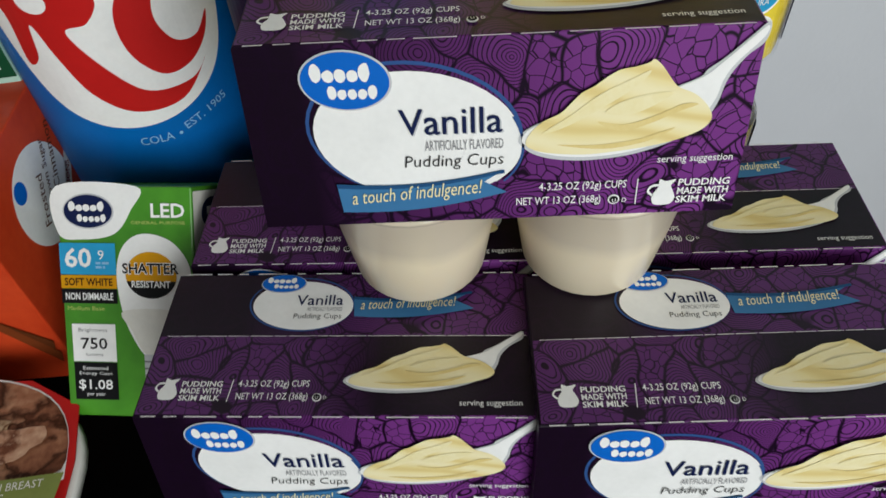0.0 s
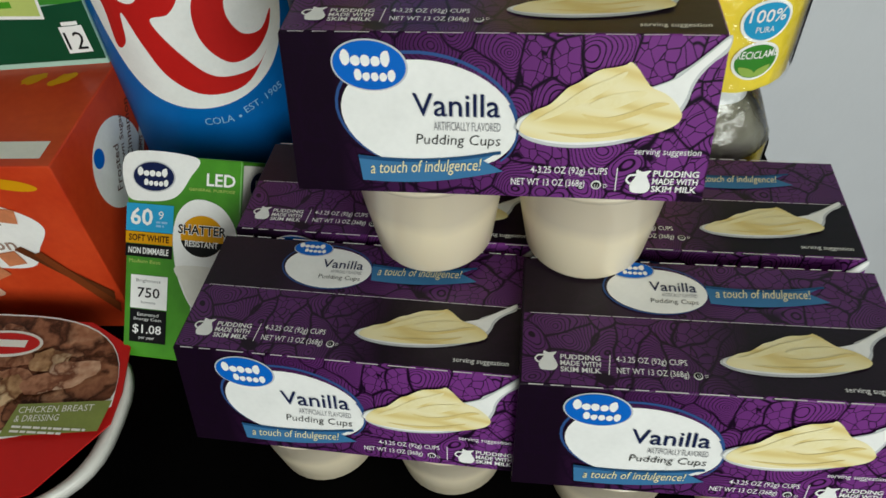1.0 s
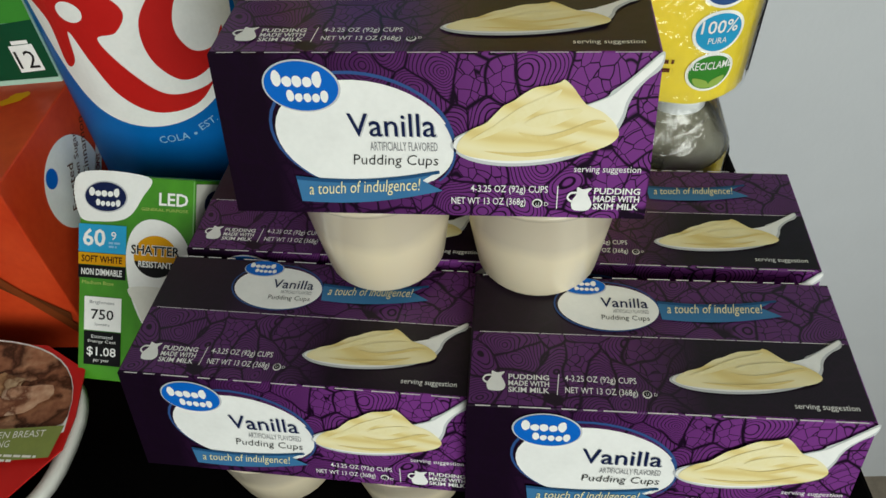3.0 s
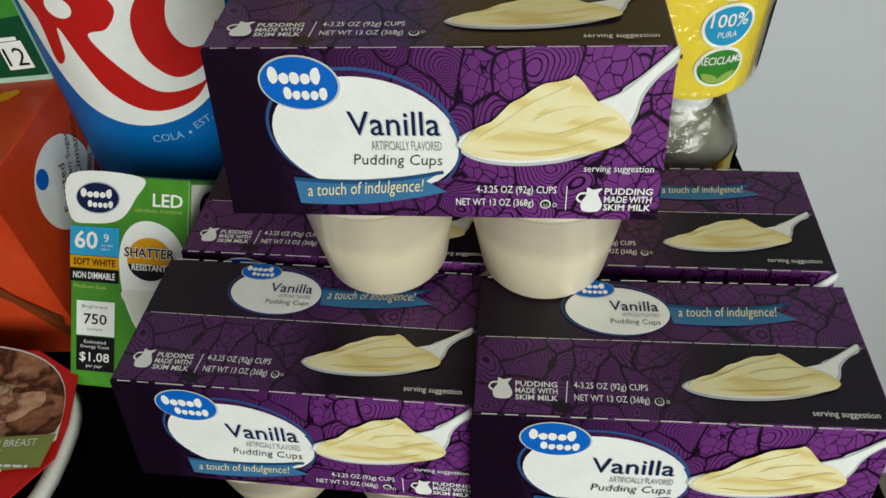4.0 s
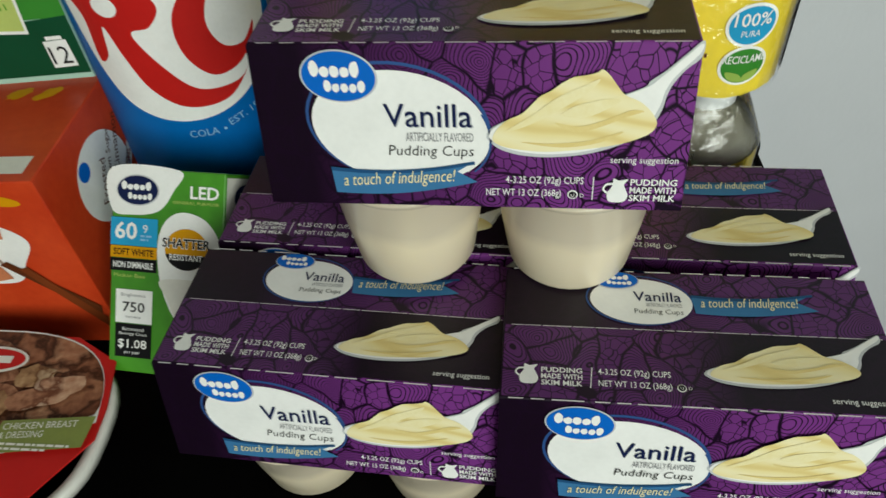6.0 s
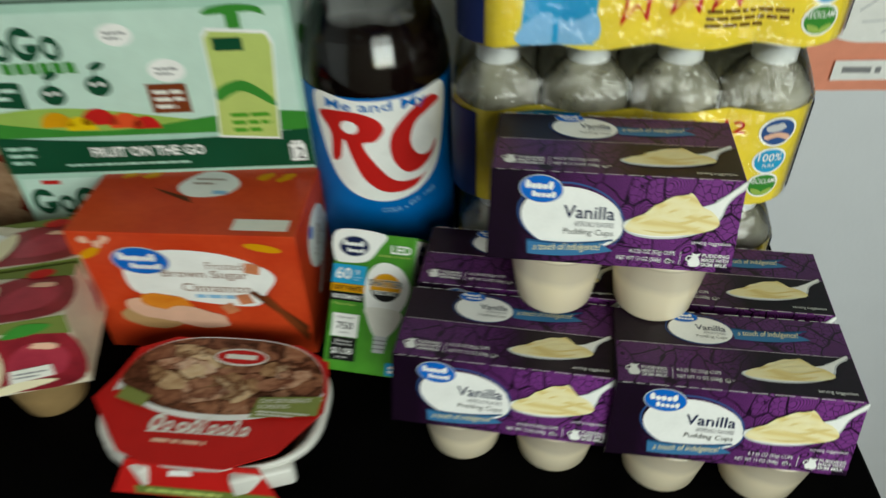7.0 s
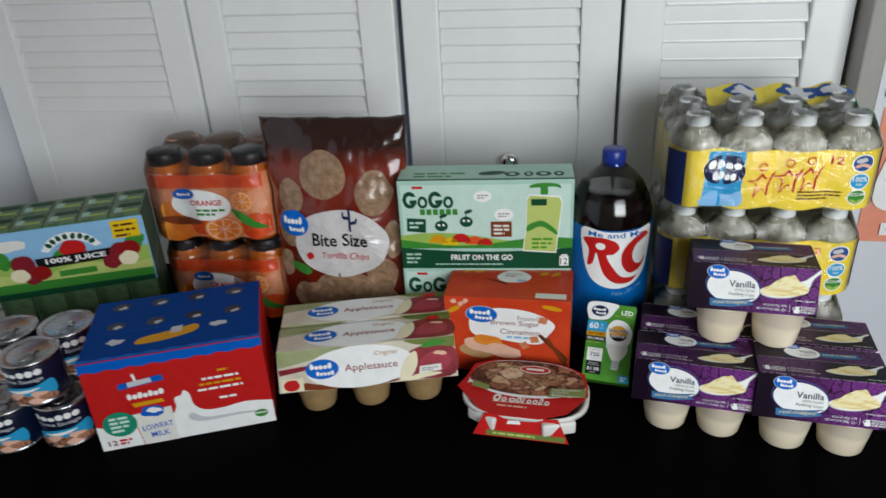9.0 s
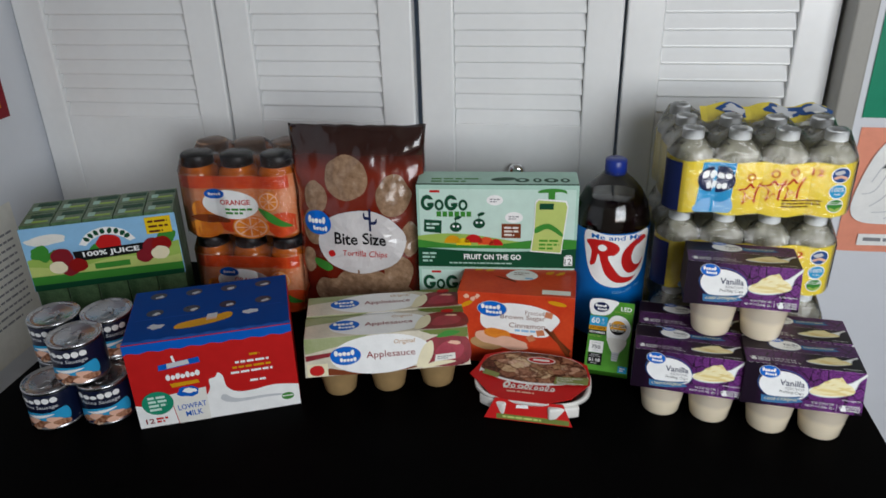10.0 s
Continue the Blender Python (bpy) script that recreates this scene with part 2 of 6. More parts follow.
M = {}
INK = {"white": "f4f4f2", "black": "141416", "navy": "14204a", "gv_blue": "0a66c8", "ring_blue": "33558f", "ribbon": "3f77a6", "ribbon_dark": "24507c",
       "cream": "efdf9c", "cream_dark": "dcc474", "cream_light": "f6ecbc", "grey": "8a8a8e", "lightgrey": "c9cbce", "red": "c3201f", "red_dark": "8e1614", "orange": "e0532a",
       "orange_bright": "f0761c", "mint": "aed2c2", "mint_light": "c8e2d6", "green_dark": "12492f", "green": "4f9a2a", "green_light": "9dbb58", "lime": "bccb72",
       "yellow": "e9c41a", "amber": "d99a14", "cyan": "2f9fd0", "pepsi_blue": "0566b4", "milk_blue": "02398c", "milk_blue_light": "0c5cbc", "sky": "8fc0e4",
       "tan": "c49a6a", "brown": "5f3018", "brown_dark": "3a1a10", "cinnamon": "7a3a1c", "meat": "8a5a3c", "meat_pale": "b98a62", "olive": "6f7d3c", "burgundy": "84202a",
       "salmon": "ec9a80", "teal": "1f8a6a", "pale": "e8e6de", "apple_flesh": "ece2c0", "peach": "e9b9a0", "leaf": "3f8a34"}
for _k, _h in INK.items():
    M[_k] = material("ink_" + _k, hexa(_h), 0.42, vary=0.05, scale=60, spec=0.16)
M["milk_blue"] = material("deep_blue_card", hexa("003f8c"), 0.45, vary=0.06, scale=40, spec=0.05)
M["cream"] = swirl_print("pudding_print", hexa("f6ebbe"), hexa("f0e0a4"), hexa("e6d08c"))
M["cream_dark"] = material("pudding_print_shade", hexa("ebd898"), 0.4, scale=110, alt=hexa("e4cc84"), spec=0.25)
M["cream_light"] = material("pudding_print_light", hexa("f7edc2"), 0.4, scale=90, alt=hexa("f0e2a8"), spec=0.25)
M["purple"] = purple_print("purple_card", False)
M["purple_top"] = purple_print("purple_card_dim_top", True)
M["card_edge"] = material("worn_card_edge", hexa("e8e4e6"), 0.7, vary=0.2, scale=300)
M["wall"] = material("wall_paint", hexa("dcdfe5"), 0.75, vary=0.03, scale=3, bump=0.25, bump_scale=160)
# for unseen walls and ceiling: darkened to lower the bounced fill
M["wall_dim"] = material("bounce_cutting_wall_paint", hexa("a39d92"), 0.8, vary=0.05, scale=3, bump=0.25, bump_scale=160)
M["door_paint"] = material("white_gloss_door_paint", hexa("f3f4f4"), 0.22, vary=0.03, scale=8, bump=0.08, bump_scale=60)
M["trim"] = material("grey_trim_paint", hexa("9c9a94"), 0.5, vary=0.05, scale=12)
M["table"] = material("black_laminate", (0.0015, 0.0014, 0.0015), 0.5, vary=0.3, scale=30, bump=0.05, bump_scale=400, spec=0.015)
M["floor"] = material("carpet", hexa("8d8274"), 0.95, vary=0.2, scale=60, bump=0.8, bump_scale=300)
M["cup"] = filled_cup("translucent_pudding_cup", hexa("eddfc4"), hexa("dccfba"), 0.027)
M["sauce_cup"] = material("applesauce_cup", hexa("a3865c"), 0.3, vary=0.08, scale=80)
M["tin"] = material("tinplate", (0.55, 0.55, 0.56), 0.28, metal=1.0, vary=0.08, scale=80)
M["chrome"] = material("polished_metal", (0.8, 0.8, 0.8), 0.12, metal=1.0, vary=0.03)
M["film"] = see_through("shrink_film", (0.99, 0.99, 0.99), 0.07, 1.6, 1.0, 60.0)
M["water"] = water_plastic("water_bottle")
M["clear"] = see_through("clear_bottle", (0.90, 0.91, 0.91), 0.05, 1.5, 0.05)
M["cola"] = material("dark_cola", hexa("150b09"), 0.08, vary=0.1, coat=0.5)
M["cap_blue"] = material("blue_plastic_cap", hexa("15308a"), 0.35, vary=0.04)
M["cap_white"] = material("frosted_plastic_cap", hexa("f4f7f8"), 0.35, vary=0.04)
M["cap_black"] = material("black_plastic_cap", hexa("1d1c20"), 0.4, vary=0.1)


# ---- building helpers ----
def mesh_of(name, bm, mat):
    me = bpy.data.meshes.new(name)
    bm.normal_update()
    bm.to_mesh(me)
    bm.free()
    for mm in (mat if isinstance(mat, (list, tuple)) else [mat]):
        me.materials.append(mm)
    return me


def part(name, bm, mat, parent, label="", smooth=False):
    ob = new(name, mesh_of(name, bm, mat))
    ob.parent = parent
    if smooth:
        ob.data.shade_smooth()
    if label:
        ob["label"] = label
    return ob


def thing(name, m, label, category, group="", kind=""):
    ob = new(name)
    ob.empty_display_size = 0.02
    ob.matrix_basis = m
    return tagged(ob, label, category, group, kind)


def box(x0, y0, z0, x1, y1, z1, bevel=0.0, seg=2):
    bm = bmesh.new()
    v = [bm.verts.new((x, y, z)) for z in (z0, z1) for x, y in ((x0, y0), (x1, y0), (x1, y1), (x0, y1))]
    for f in ((3, 2, 1, 0), (4, 5, 6, 7), (0, 1, 5, 4), (1, 2, 6, 5), (2, 3, 7, 6), (3, 0, 4, 7)):
        bm.faces.new([v[i] for i in f])
    if bevel:
        bmesh.ops.bevel(bm, geom=list(bm.edges), offset=bevel, segments=seg, affect="EDGES", profile=0.5)
    return bm


def slab(name, b, mat, label="", bevel=0.0, kind="structure"):
    ob = new(name, mesh_of(name, box(*b, bevel=bevel), mat))
    return tagged(ob, label, "", "", kind)


def turned(profile, n=32, x=0.0, y=0.0, z=0.0):
    """A body of revolution from (radius, height) pairs."""
    bm = bmesh.new()
    rings = []
    for r, h in profile:
        if r < 1e-6:
            rings.append([bm.verts.new((x, y, z + h))])
        else:
            rings.append([bm.verts.new((x + r * math.cos(2 * math.pi * i / n), y + r * math.sin(2 * math.pi * i / n), z + h)) for i in range(n)])
    for a, b in zip(rings, rings[1:]):
        for i in range(n):
            j = (i + 1) % n
            if len(a) == 1 and len(b) > 1:
                bm.faces.new((a[0], b[j], b[i]))
            elif len(b) == 1 and len(a) > 1:
                bm.faces.new((a[i], a[j], b[0]))
            elif len(a) > 1:
                bm.faces.new((a[i], a[j], b[j], b[i]))
    return bm


def flat_map(o, u, v):
    """Places print on a flat panel: o its lower left corner, u and v its two directions."""
    o, u, v = Vector(o), Vector(u).normalized(), Vector(v).normalized()
    n = u.cross(v)
    return lambda x, y, h: o + u * x + v * y + n * h


def round_map(cx, cy, z0, radius, mid=-90.0):
    """Wraps print round an upright cylinder; x = 0 faces the angle mid."""
    def put(x, y, h):
        a = radians(mid) + x / radius
        return Vector((cx + (radius + h) * math.cos(a), cy + (radius + h) * math.sin(a), z0 + y))
    return put


LAYER = 0.00022


def ink(name, parent, put, bm, mat, layer, step=0.0, label=""):
    """Lays a flat drawing on a panel, layer by layer; step cuts it so that it can follow a curve."""
    if step:
        xs = [v.co.x for v in bm.verts]
        k = min(xs) + step
        while k < max(xs):
            bmesh.ops.bisect_plane(bm, geom=list(bm.verts) + list(bm.edges) + list(bm.faces), plane_co=(k, 0, 0), plane_no=(1, 0, 0))
            k += step
    for v in bm.verts:
        v.co = put(v.co.x, v.co.y, LAYER * layer)
    ob = part(name, bm, M[mat] if isinstance(mat, str) else mat, parent, label)
    return ob


def poly(points):
    bm = bmesh.new()
    vs = [bm.verts.new((x, y, 0)) for x, y in points]
    f = bm.faces.new(vs)
    f.normal_update()
    if f.normal.z < 0:
        f.normal_flip()
    bmesh.ops.triangulate(bm, faces=[f])
    return bm


def oval(cx, cy, rx, ry, turn=0.0, n=40, wob=0.0, seed=0):
    c, s = math.cos(radians(turn)), math.sin(radians(turn))
    pts = []
    for i in range(n):
        a = 2 * math.pi * i / n
        k = 1 + wob * noise.noise((math.cos(a) * 1.7 + seed, math.sin(a) * 1.7, seed * 3.1))
        x, y = rx * k * math.cos(a), ry * k * math.sin(a)
        pts.append((cx + c * x - s * y, cy + s * x + c * y))
    return poly(pts)


def rect(x0, y0, x1, y1):
    return poly([(x0, y0), (x1, y0), (x1, y1), (x0, y1)])


def smooth_line(pts, n=8, closed=True):
    """Catmull-Rom curve through a few points."""
    out, k = [], len(pts)
    for i in range(k if closed else k - 1):
        p0, p1, p2, p3 = (pts[(i + d) % k] if closed else pts[min(max(i + d, 0), k - 1)] for d in (-1, 0, 1, 2))
        for j in range(n):
            t = j / n
            out.append(tuple(0.5 * (2 * b + (c - a) * t + (2 * a - 5 * b + 4 * c - d) * t * t + (3 * b - a - 3 * c + d) * t ** 3) for a, b, c, d in zip(p0, p1, p2, p3)))
    if not closed:
        out.append(pts[-1])
    return out


def blob(pts, n=8):
    return poly(smooth_line(pts, n))


def words(body, x, y, width, height=None, bold=0.0, shear=0.0, turn=0.0, align=0.0):
    """Lettering in the built-in font, as a flat drawing: x, y its lower left (align 0), middle (0.5) or right (1) end."""
    cu = bpy.data.curves.new("lettering", "FONT")
    cu.body, cu.size, cu.offset, cu.shear, cu.resolution_u = body, 1.0, bold, shear, 2
    ob = bpy.data.objects.new("lettering", cu)
    me = bpy.data.meshes.new_from_object(ob)
    bm = bmesh.new()
    bm.from_mesh(me)
    bpy.data.objects.remove(ob)
    bpy.data.curves.remove(cu)
    bpy.data.meshes.remove(me)
    xs, ys = [v.co.x for v in bm.verts], [v.co.y for v in bm.verts]
    x0, x1, y0, y1 = min(xs), max(xs), min(ys), max(ys)
    kx = width / (x1 - x0)
    ky = kx if height is None else height / (y1 - y0)
    c, s = math.cos(radians(turn)), math.sin(radians(turn))
    for v in bm.verts:
        px, py = (v.co.x - x0) * kx - align * width, (v.co.y if height is None else v.co.y - y0) * ky
        v.co = (x + c * px - s * py, y + s * px + c * py, 0)
    return bm


def bars(x, y, width, rows, height, gap, seed=0):
    """Rows of small print that cannot be read."""
    rng = random.Random(seed)
    bm = bmesh.new()
    for r in range(rows):
        px, end = x, x + width * (1 if r < rows - 1 else 0.7)
        while px < end:
            w = min(height * rng.uniform(1.5, 4.5), end - px)
            yy = y - r * gap
            bm.faces.new([bm.verts.new(p) for p in ((px, yy, 0), (px + w, yy, 0), (px + w, yy + height, 0), (px, yy + height, 0))])
            px += w + height * 0.6
    return bm


def shape_row(parent, put, x, y, w, h, n, mat, layer, step=0.0, slant=0.0, seed=0):
    """A row of n rounded strokes that touch, in place of a maker's name."""
    rng, k = random.Random(seed), w / n
    for i in range(n):
        cx, hh = x + k * (i + 0.5), h * (1.0 if i == 0 else rng.choice((0.66, 0.72, 0.8, 1.0)))
        cy = y + hh / 2 + slant * (cx - x)
        ink("logo_shape", parent, put, oval(cx, cy, k * rng.uniform(0.44, 0.5), hh / 2, rng.uniform(-20, 5), 16, 0.12, i + seed), mat, layer + 0.1 * (i % 2), step)


def logo_oval(parent, put, cx, cy, rx, ry, layer, field="gv_blue", step=0.0, turn=0.0):
    """A blue maker's oval with a light rim and two rows of white strokes."""
    ink("logo_rim", parent, put, oval(cx, cy, rx, ry, turn), "lightgrey", layer, step)
    ink("logo", parent, put, oval(cx, cy, rx * 0.95, ry * 0.94, turn), field, layer + 1, step)
    shape_row(parent, put, cx - rx * 0.74, cy + ry * 0.0, rx * 1.3, ry * 0.62, 5, "white", layer + 2, step, -0.02, 5)
    shape_row(parent, put, cx - rx * 0.42, cy - ry * 0.58, rx * 1.1, ry * 0.48, 5, "white", layer + 2, step, -0.02, 8)


def carton(name, m, size, mats, label, category, group="", bevel=0.0008):
    """A closed card box on its base; returns the thing, its body and a map for each face that may carry print."""
    w, d, h = size
    t = thing(name, m, label, category, group)
    body = part("body", box(-w / 2, -d / 2, 0, w / 2, d / 2, h, bevel), mats, t)
    faces = {"front": flat_map((-w / 2, -d / 2, 0), (1, 0, 0), (0, 0, 1)), "top": flat_map((-w / 2, -d / 2, h), (1, 0, 0), (0, 1, 0)),
             "right": flat_map((w / 2, -d / 2, 0), (0, 1, 0), (0, 0, 1)), "left": flat_map((-w / 2, d / 2, 0), (0, -1, 0), (0, 0, 1))}
    return t, body, faces


# ---- structure ----
TABLE_Z = 0.75
slab("floor", (-1.6, -2.6, -0.05, 2.2, 1.1, 0.0), M["floor"], "brown-grey carpet floor")
slab("ceiling", (-1.6, -2.6, 2.4, 2.2, 1.1, 2.5), M["wall_dim"], "unseen ceiling, beige to cut bounced light")
slab("wall_left", (-1.31, -2.6, 0, -1.195, 0.56, 2.4), M["wall"], "white painted side wall with pinned papers")
slab("wall_far_right", (2.1, -2.5, 0, 2.2, 1.0, 2.4), M["wall_dim"], "unseen far wall, beige to cut bounced light")
slab("wall_closet_back", (-1.31, 0.98, 0, 2.2, 1.08, 2.4), M["wall"], "plain white wall inside the closet")
slab("wall_right", (0.196, 0.5, 0, 2.1, 0.62, 2.4), M["wall"], "white painted wall beside the closet")
slab("wall_over_closet", (-1.195, 0.5, 2.06, 0.196, 0.62, 2.4), M["wall"], "white wall over the closet opening")
slab("door_casing", (0.166, 0.482, 0, 0.196, 0.60, 2.06), M["trim"], "grey-beige closet door casing", 0.003)
# unseen rear wall with a window opening, kept dim to cut bounced light
slab("wall_rear_low", (-1.195, -1.42, 0, 2.1, -1.32, 0.95), M["wall_dim"], "unseen wall under the window, beige to cut bounced light")
slab("wall_rear_high", (-1.195, -1.42, 2.15, 2.1, -1.32, 2.4), M["wall_dim"], "unseen wall over the window, beige to cut bounced light")
slab("wall_rear_left", (-1.195, -1.42, 0.95, -0.02, -1.32, 2.15), M["wall_dim"], "unseen wall beside the window, beige to cut bounced light")
slab("wall_rear_right", (1.1, -1.42, 0.95, 2.1, -1.32, 2.15), M["wall_dim"], "unseen wall beside the window, beige to cut bounced light")


def closet_door(name, x0, x1, knob_at=None):
    """A bifold leaf: stiles, rails, tilted louvre slats above and a flat panel below."""
    y, t = 0.528, 0.03
    w = x1 - x0
    door = thing(name, pose(x0, y, 0), "white gloss-painted louvred bifold closet door", "closet door", "closet doors", "structure")
    st, z_rail = 0.058, 1.011
    part("stile", box(0.0026, 0, 0.01, st, t, 2.04, 0.003), M["door_paint"], door)
    part("stile", box(w - st, 0, 0.01, w - 0.0026, t, 2.04, 0.003), M["door_paint"], door)
    part("top_rail", box(st, 0, 1.95, w - st, t, 2.04, 0.002), M["door_paint"], door)
    part("lower_panel", box(st, 0.0015, 0.01, w - st, t, z_rail, 0.002), M["door_paint"], door)
    part("backing", box(st, t - 0.006, z_rail, w - st, t - 0.002, 1.95), M["door_paint"], door)
    pitch = 0.0256
    shared = None
    for i in range(int((1.95 - z_rail) / pitch) + 1):
        if shared is None:
            bm = box(st, -0.0165, -0.003, w - st, 0.0165, 0.003, 0.0027, 3)
            shared = mesh_of("slat", bm, M["door_paint"])
        s = new("slat", shared)
        s.parent = door
        s.matrix_basis = pose(0, 0.013, z_rail + 0.013 + i * pitch, 64, 0, 0)
    if knob_at:
        k = part("knob", turned([(0.0, 0.024), (0.008, 0.0235), (0.0135, 0.019), (0.0145, 0.014), (0.011, 0.009), (0.006, 0.006), (0.006, 0.0), (0.0, 0.0)], 24), M["chrome"], door, "small round chrome knob", True)
        k.matrix_basis = pose(knob_at[0] - x0, 0, knob_at[1], 90, 0, 0)
    return door


closet_door("closet_door_1", -1.19, -0.812)
closet_door("closet_door_2", -0.812, -0.4755)
closet_door("closet_door_3", -0.469, -0.144, (-0.305, 0.935))
closet_door("closet_door_4", -0.144, 0.164)

# table
_t = thing("table", pose(0, 0, 0), "black laminate table with groceries on it", "table")
part("tabletop", box(-0.985, -0.24, 0.722, 0.172, 0.475, TABLE_Z, 0.003), M["table"], _t)
for _x in (-0.94, 0.127):
    for _y in (-0.19, 0.43):
        part("leg", box(_x - 0.025, _y - 0.025, 0, _x + 0.025, _y + 0.025, 0.722, 0.003), M["table"], _t)


# ---- pudding packs ----
def cup_body(x, y, top, r0=0.0296, r1=0.0232):
    p = [(0.0, 0.0), (r1 - 0.003, 0.0), (r1 - 0.001, 0.0006), (r1, 0.0022), (r1 + (r0 - r1) * 0.45, top * 0.45), (r0 - 0.0006, top - 0.004), (r0, top - 0.003), (r0 + 0.0015, top - 0.001), (r0 + 0.0015, top), (0.0, top)]
    return turned(p, 36, x, y)


def pudding_heap(parent, put, x, y, k, q, layer):
    """The picture of a spoon heaped with vanilla pudding; x, y the tip of the bowl, k and q the scale across and up."""
    def at(pts):
        return [(x + k * a / 1000, y + q * b / 1000) for a, b in pts]
    bowl = [(0.0, 0.3), (1.0, -1.8), (4.5, -4.3), (11, -6.0), (20, -6.4), (31, -5.0), (41, -1.4), (47.5, 3.6), (50.0, 8.5), (50.8, 12.5)]
    handle = [(52.2, 16), (55, 19.8), (58.6, 23.2), (58.6, 27.6), (54.5, 24.0), (49.8, 19.6), (46.0, 16.8), (43.5, 14.5)]
    ink("spoon_picture", parent, put, poly(smooth_line(at(bowl + handle + [(30, 10), (12, 7), (2.5, 3.2)]), 6)), "lightgrey", layer)
    ink("spoon_picture", parent, put, poly(smooth_line(at([(0.8, 0.2), (2.2, -1.6), (5.5, -3.5), (12, -5.0), (21, -5.3), (31, -3.9), (40.5, -0.2), (46.6, 4.8), (49.2, 9.5), (50.2, 14), (52.5, 18.2), (58.0, 24.2), (58.2, 26.8), (54.0, 23.0), (49.2, 18.4), (44, 14.5), (30, 10), (12, 7), (3, 3.2)]), 6)), "white", layer + 1)
    heap = [(1.8, -0.5), (3.0, 2.2), (6.2, 5.2), (10.4, 7.2), (13.4, 10.2), (15.6, 12.4), (18.6, 14.0), (21.6, 16.2), (24.6, 17.8), (28.2, 18.4), (31.2, 19.2), (32.6, 20.0), (34.8, 18.2), (37.0, 15.4), (39.4, 12.8), (43.8, 10.8), (47.4, 7.6), (49.0, 4.4), (47.4, 1.6), (43, -0.6), (36.6, -2.4), (27, -3.8), (17, -4.5), (7.5, -3.6), (3.0, -2.2)]
    ink("pudding_picture", parent, put, poly(smooth_line(at(heap), 5)), "cream", layer + 2)
    for shade, pts in (("cream_light", [(6, 2.0), (13, 6.6), (20, 11.8), (27, 15.2), (32, 17.4), (29, 13.6), (21, 8.4), (12, 3.6)]),
                       ("cream_dark", [(20, 4.6), (27, 3.6), (35, 5.8), (41, 8.4), (45, 8.2), (40, 6.4), (33, 3.4), (26, 1.8)]),
                       ("cream_light", [(22, 6.8), (29, 6.4), (36, 9.6), (38, 11.6), (32, 11.4), (25, 9.4)]),
                       ("cream_dark", [(10, -1.4), (20, -1.8), (31, -0.6), (40, 2.2), (33, -1.4), (22, -3.0)])):
        ink("pudding_picture", parent, put, poly(smooth_line(at(pts), 5)), shade, layer + 3)


def jug(parent, put, x, y, s, layer):
    ink("jug_picture", parent, put, blob([(x + s * a, y + s * b) for a, b in [(0.25, 0.0), (0.75, 0.0), (0.92, 0.25), (0.82, 0.55), (0.74, 0.75), (0.88, 0.98), (0.55, 0.92), (0.32, 1.0), (0.3, 0.7), (0.14, 0.42), (0.12, 0.2)]], 5), "white", layer)
    ink("jug_picture", parent, put, poly(smooth_line([(x + s * a, y + s * b) for a, b in [(0.32, 0.82), (0.05, 0.78), (-0.08, 0.55), (0.04, 0.38), (0.16, 0.34)]], 5, False) + smooth_line([(x + s * a, y + s * b) for a, b in [(0.16, 0.42), (0.08, 0.46), (0.0, 0.57), (0.09, 0.7), (0.32, 0.73)]], 5, False)), "white", layer)


def milk_words(parent, put, x, y, w, layer):
    for i, line in enumerate(("PUDDING", "MADE WITH", "SKIM MILK")):
        ink("lettering", parent, put, words(line, x, y - i * w * 0.19, w, w * 0.155, 0.02), "white", layer)


def weight_words(parent, put, x, y, w, layer, indent=0.22):
    ink("lettering", parent, put, words("4-3.25 OZ (92g) CUPS", x + w * indent, y, w * 0.78, w * 0.105, 0.005), "white", layer)
    ink("lettering", parent, put, words("NET WT 13 OZ (368g)", x, y - w * 0.155, w * 0.78, w * 0.105, 0.005), "white", layer)
    ink("mark_ring", parent, put, oval(x + w * 0.88, y - w * 0.105, w * 0.05, w * 0.05), "white", layer)
    ink("mark_ring", parent, put, oval(x + w * 0.88, y - w * 0.105, w * 0.038, w * 0.038), "black", layer + 1)
    ink("lettering", parent, put, words("U", x + w * 0.865, y - w * 0.13, w * 0.03), "white", layer + 2)
    ink("lettering", parent, put, words("D", x + w * 0.95, y - w * 0.13, w * 0.035), "white", layer + 2)


def ribbon(parent, put, x0, x1, y0, y1, h0, h1, layer):
    """A printed ribbon that sags and then rises towards a swallow-tail end."""
    def row(k):
        return [(x0 + (x1 - x0) * i / 10 - k * 0.0008, y0 + (y1 - y0) * (i / 10) ** 1.6 - 0.0014 * math.sin(math.pi * i / 10) + k * (h0 + (h1 - h0) * i / 10)) for i in range(11)]
    up, lo = row(0.5), row(-0.5)
    notch = ((up[-1][0] + lo[-1][0]) / 2 - h1 * 0.85, (up[-1][1] + lo[-1][1]) / 2)
    ink("ribbon_print", parent, put, poly(lo + [notch] + up[::-1]), "ribbon", layer)
    up, lo = row(0.5), row(0.36)
    ink("ribbon_edge", parent, put, poly(lo + up[::-1]), "ribbon_dark", layer + 0.6)


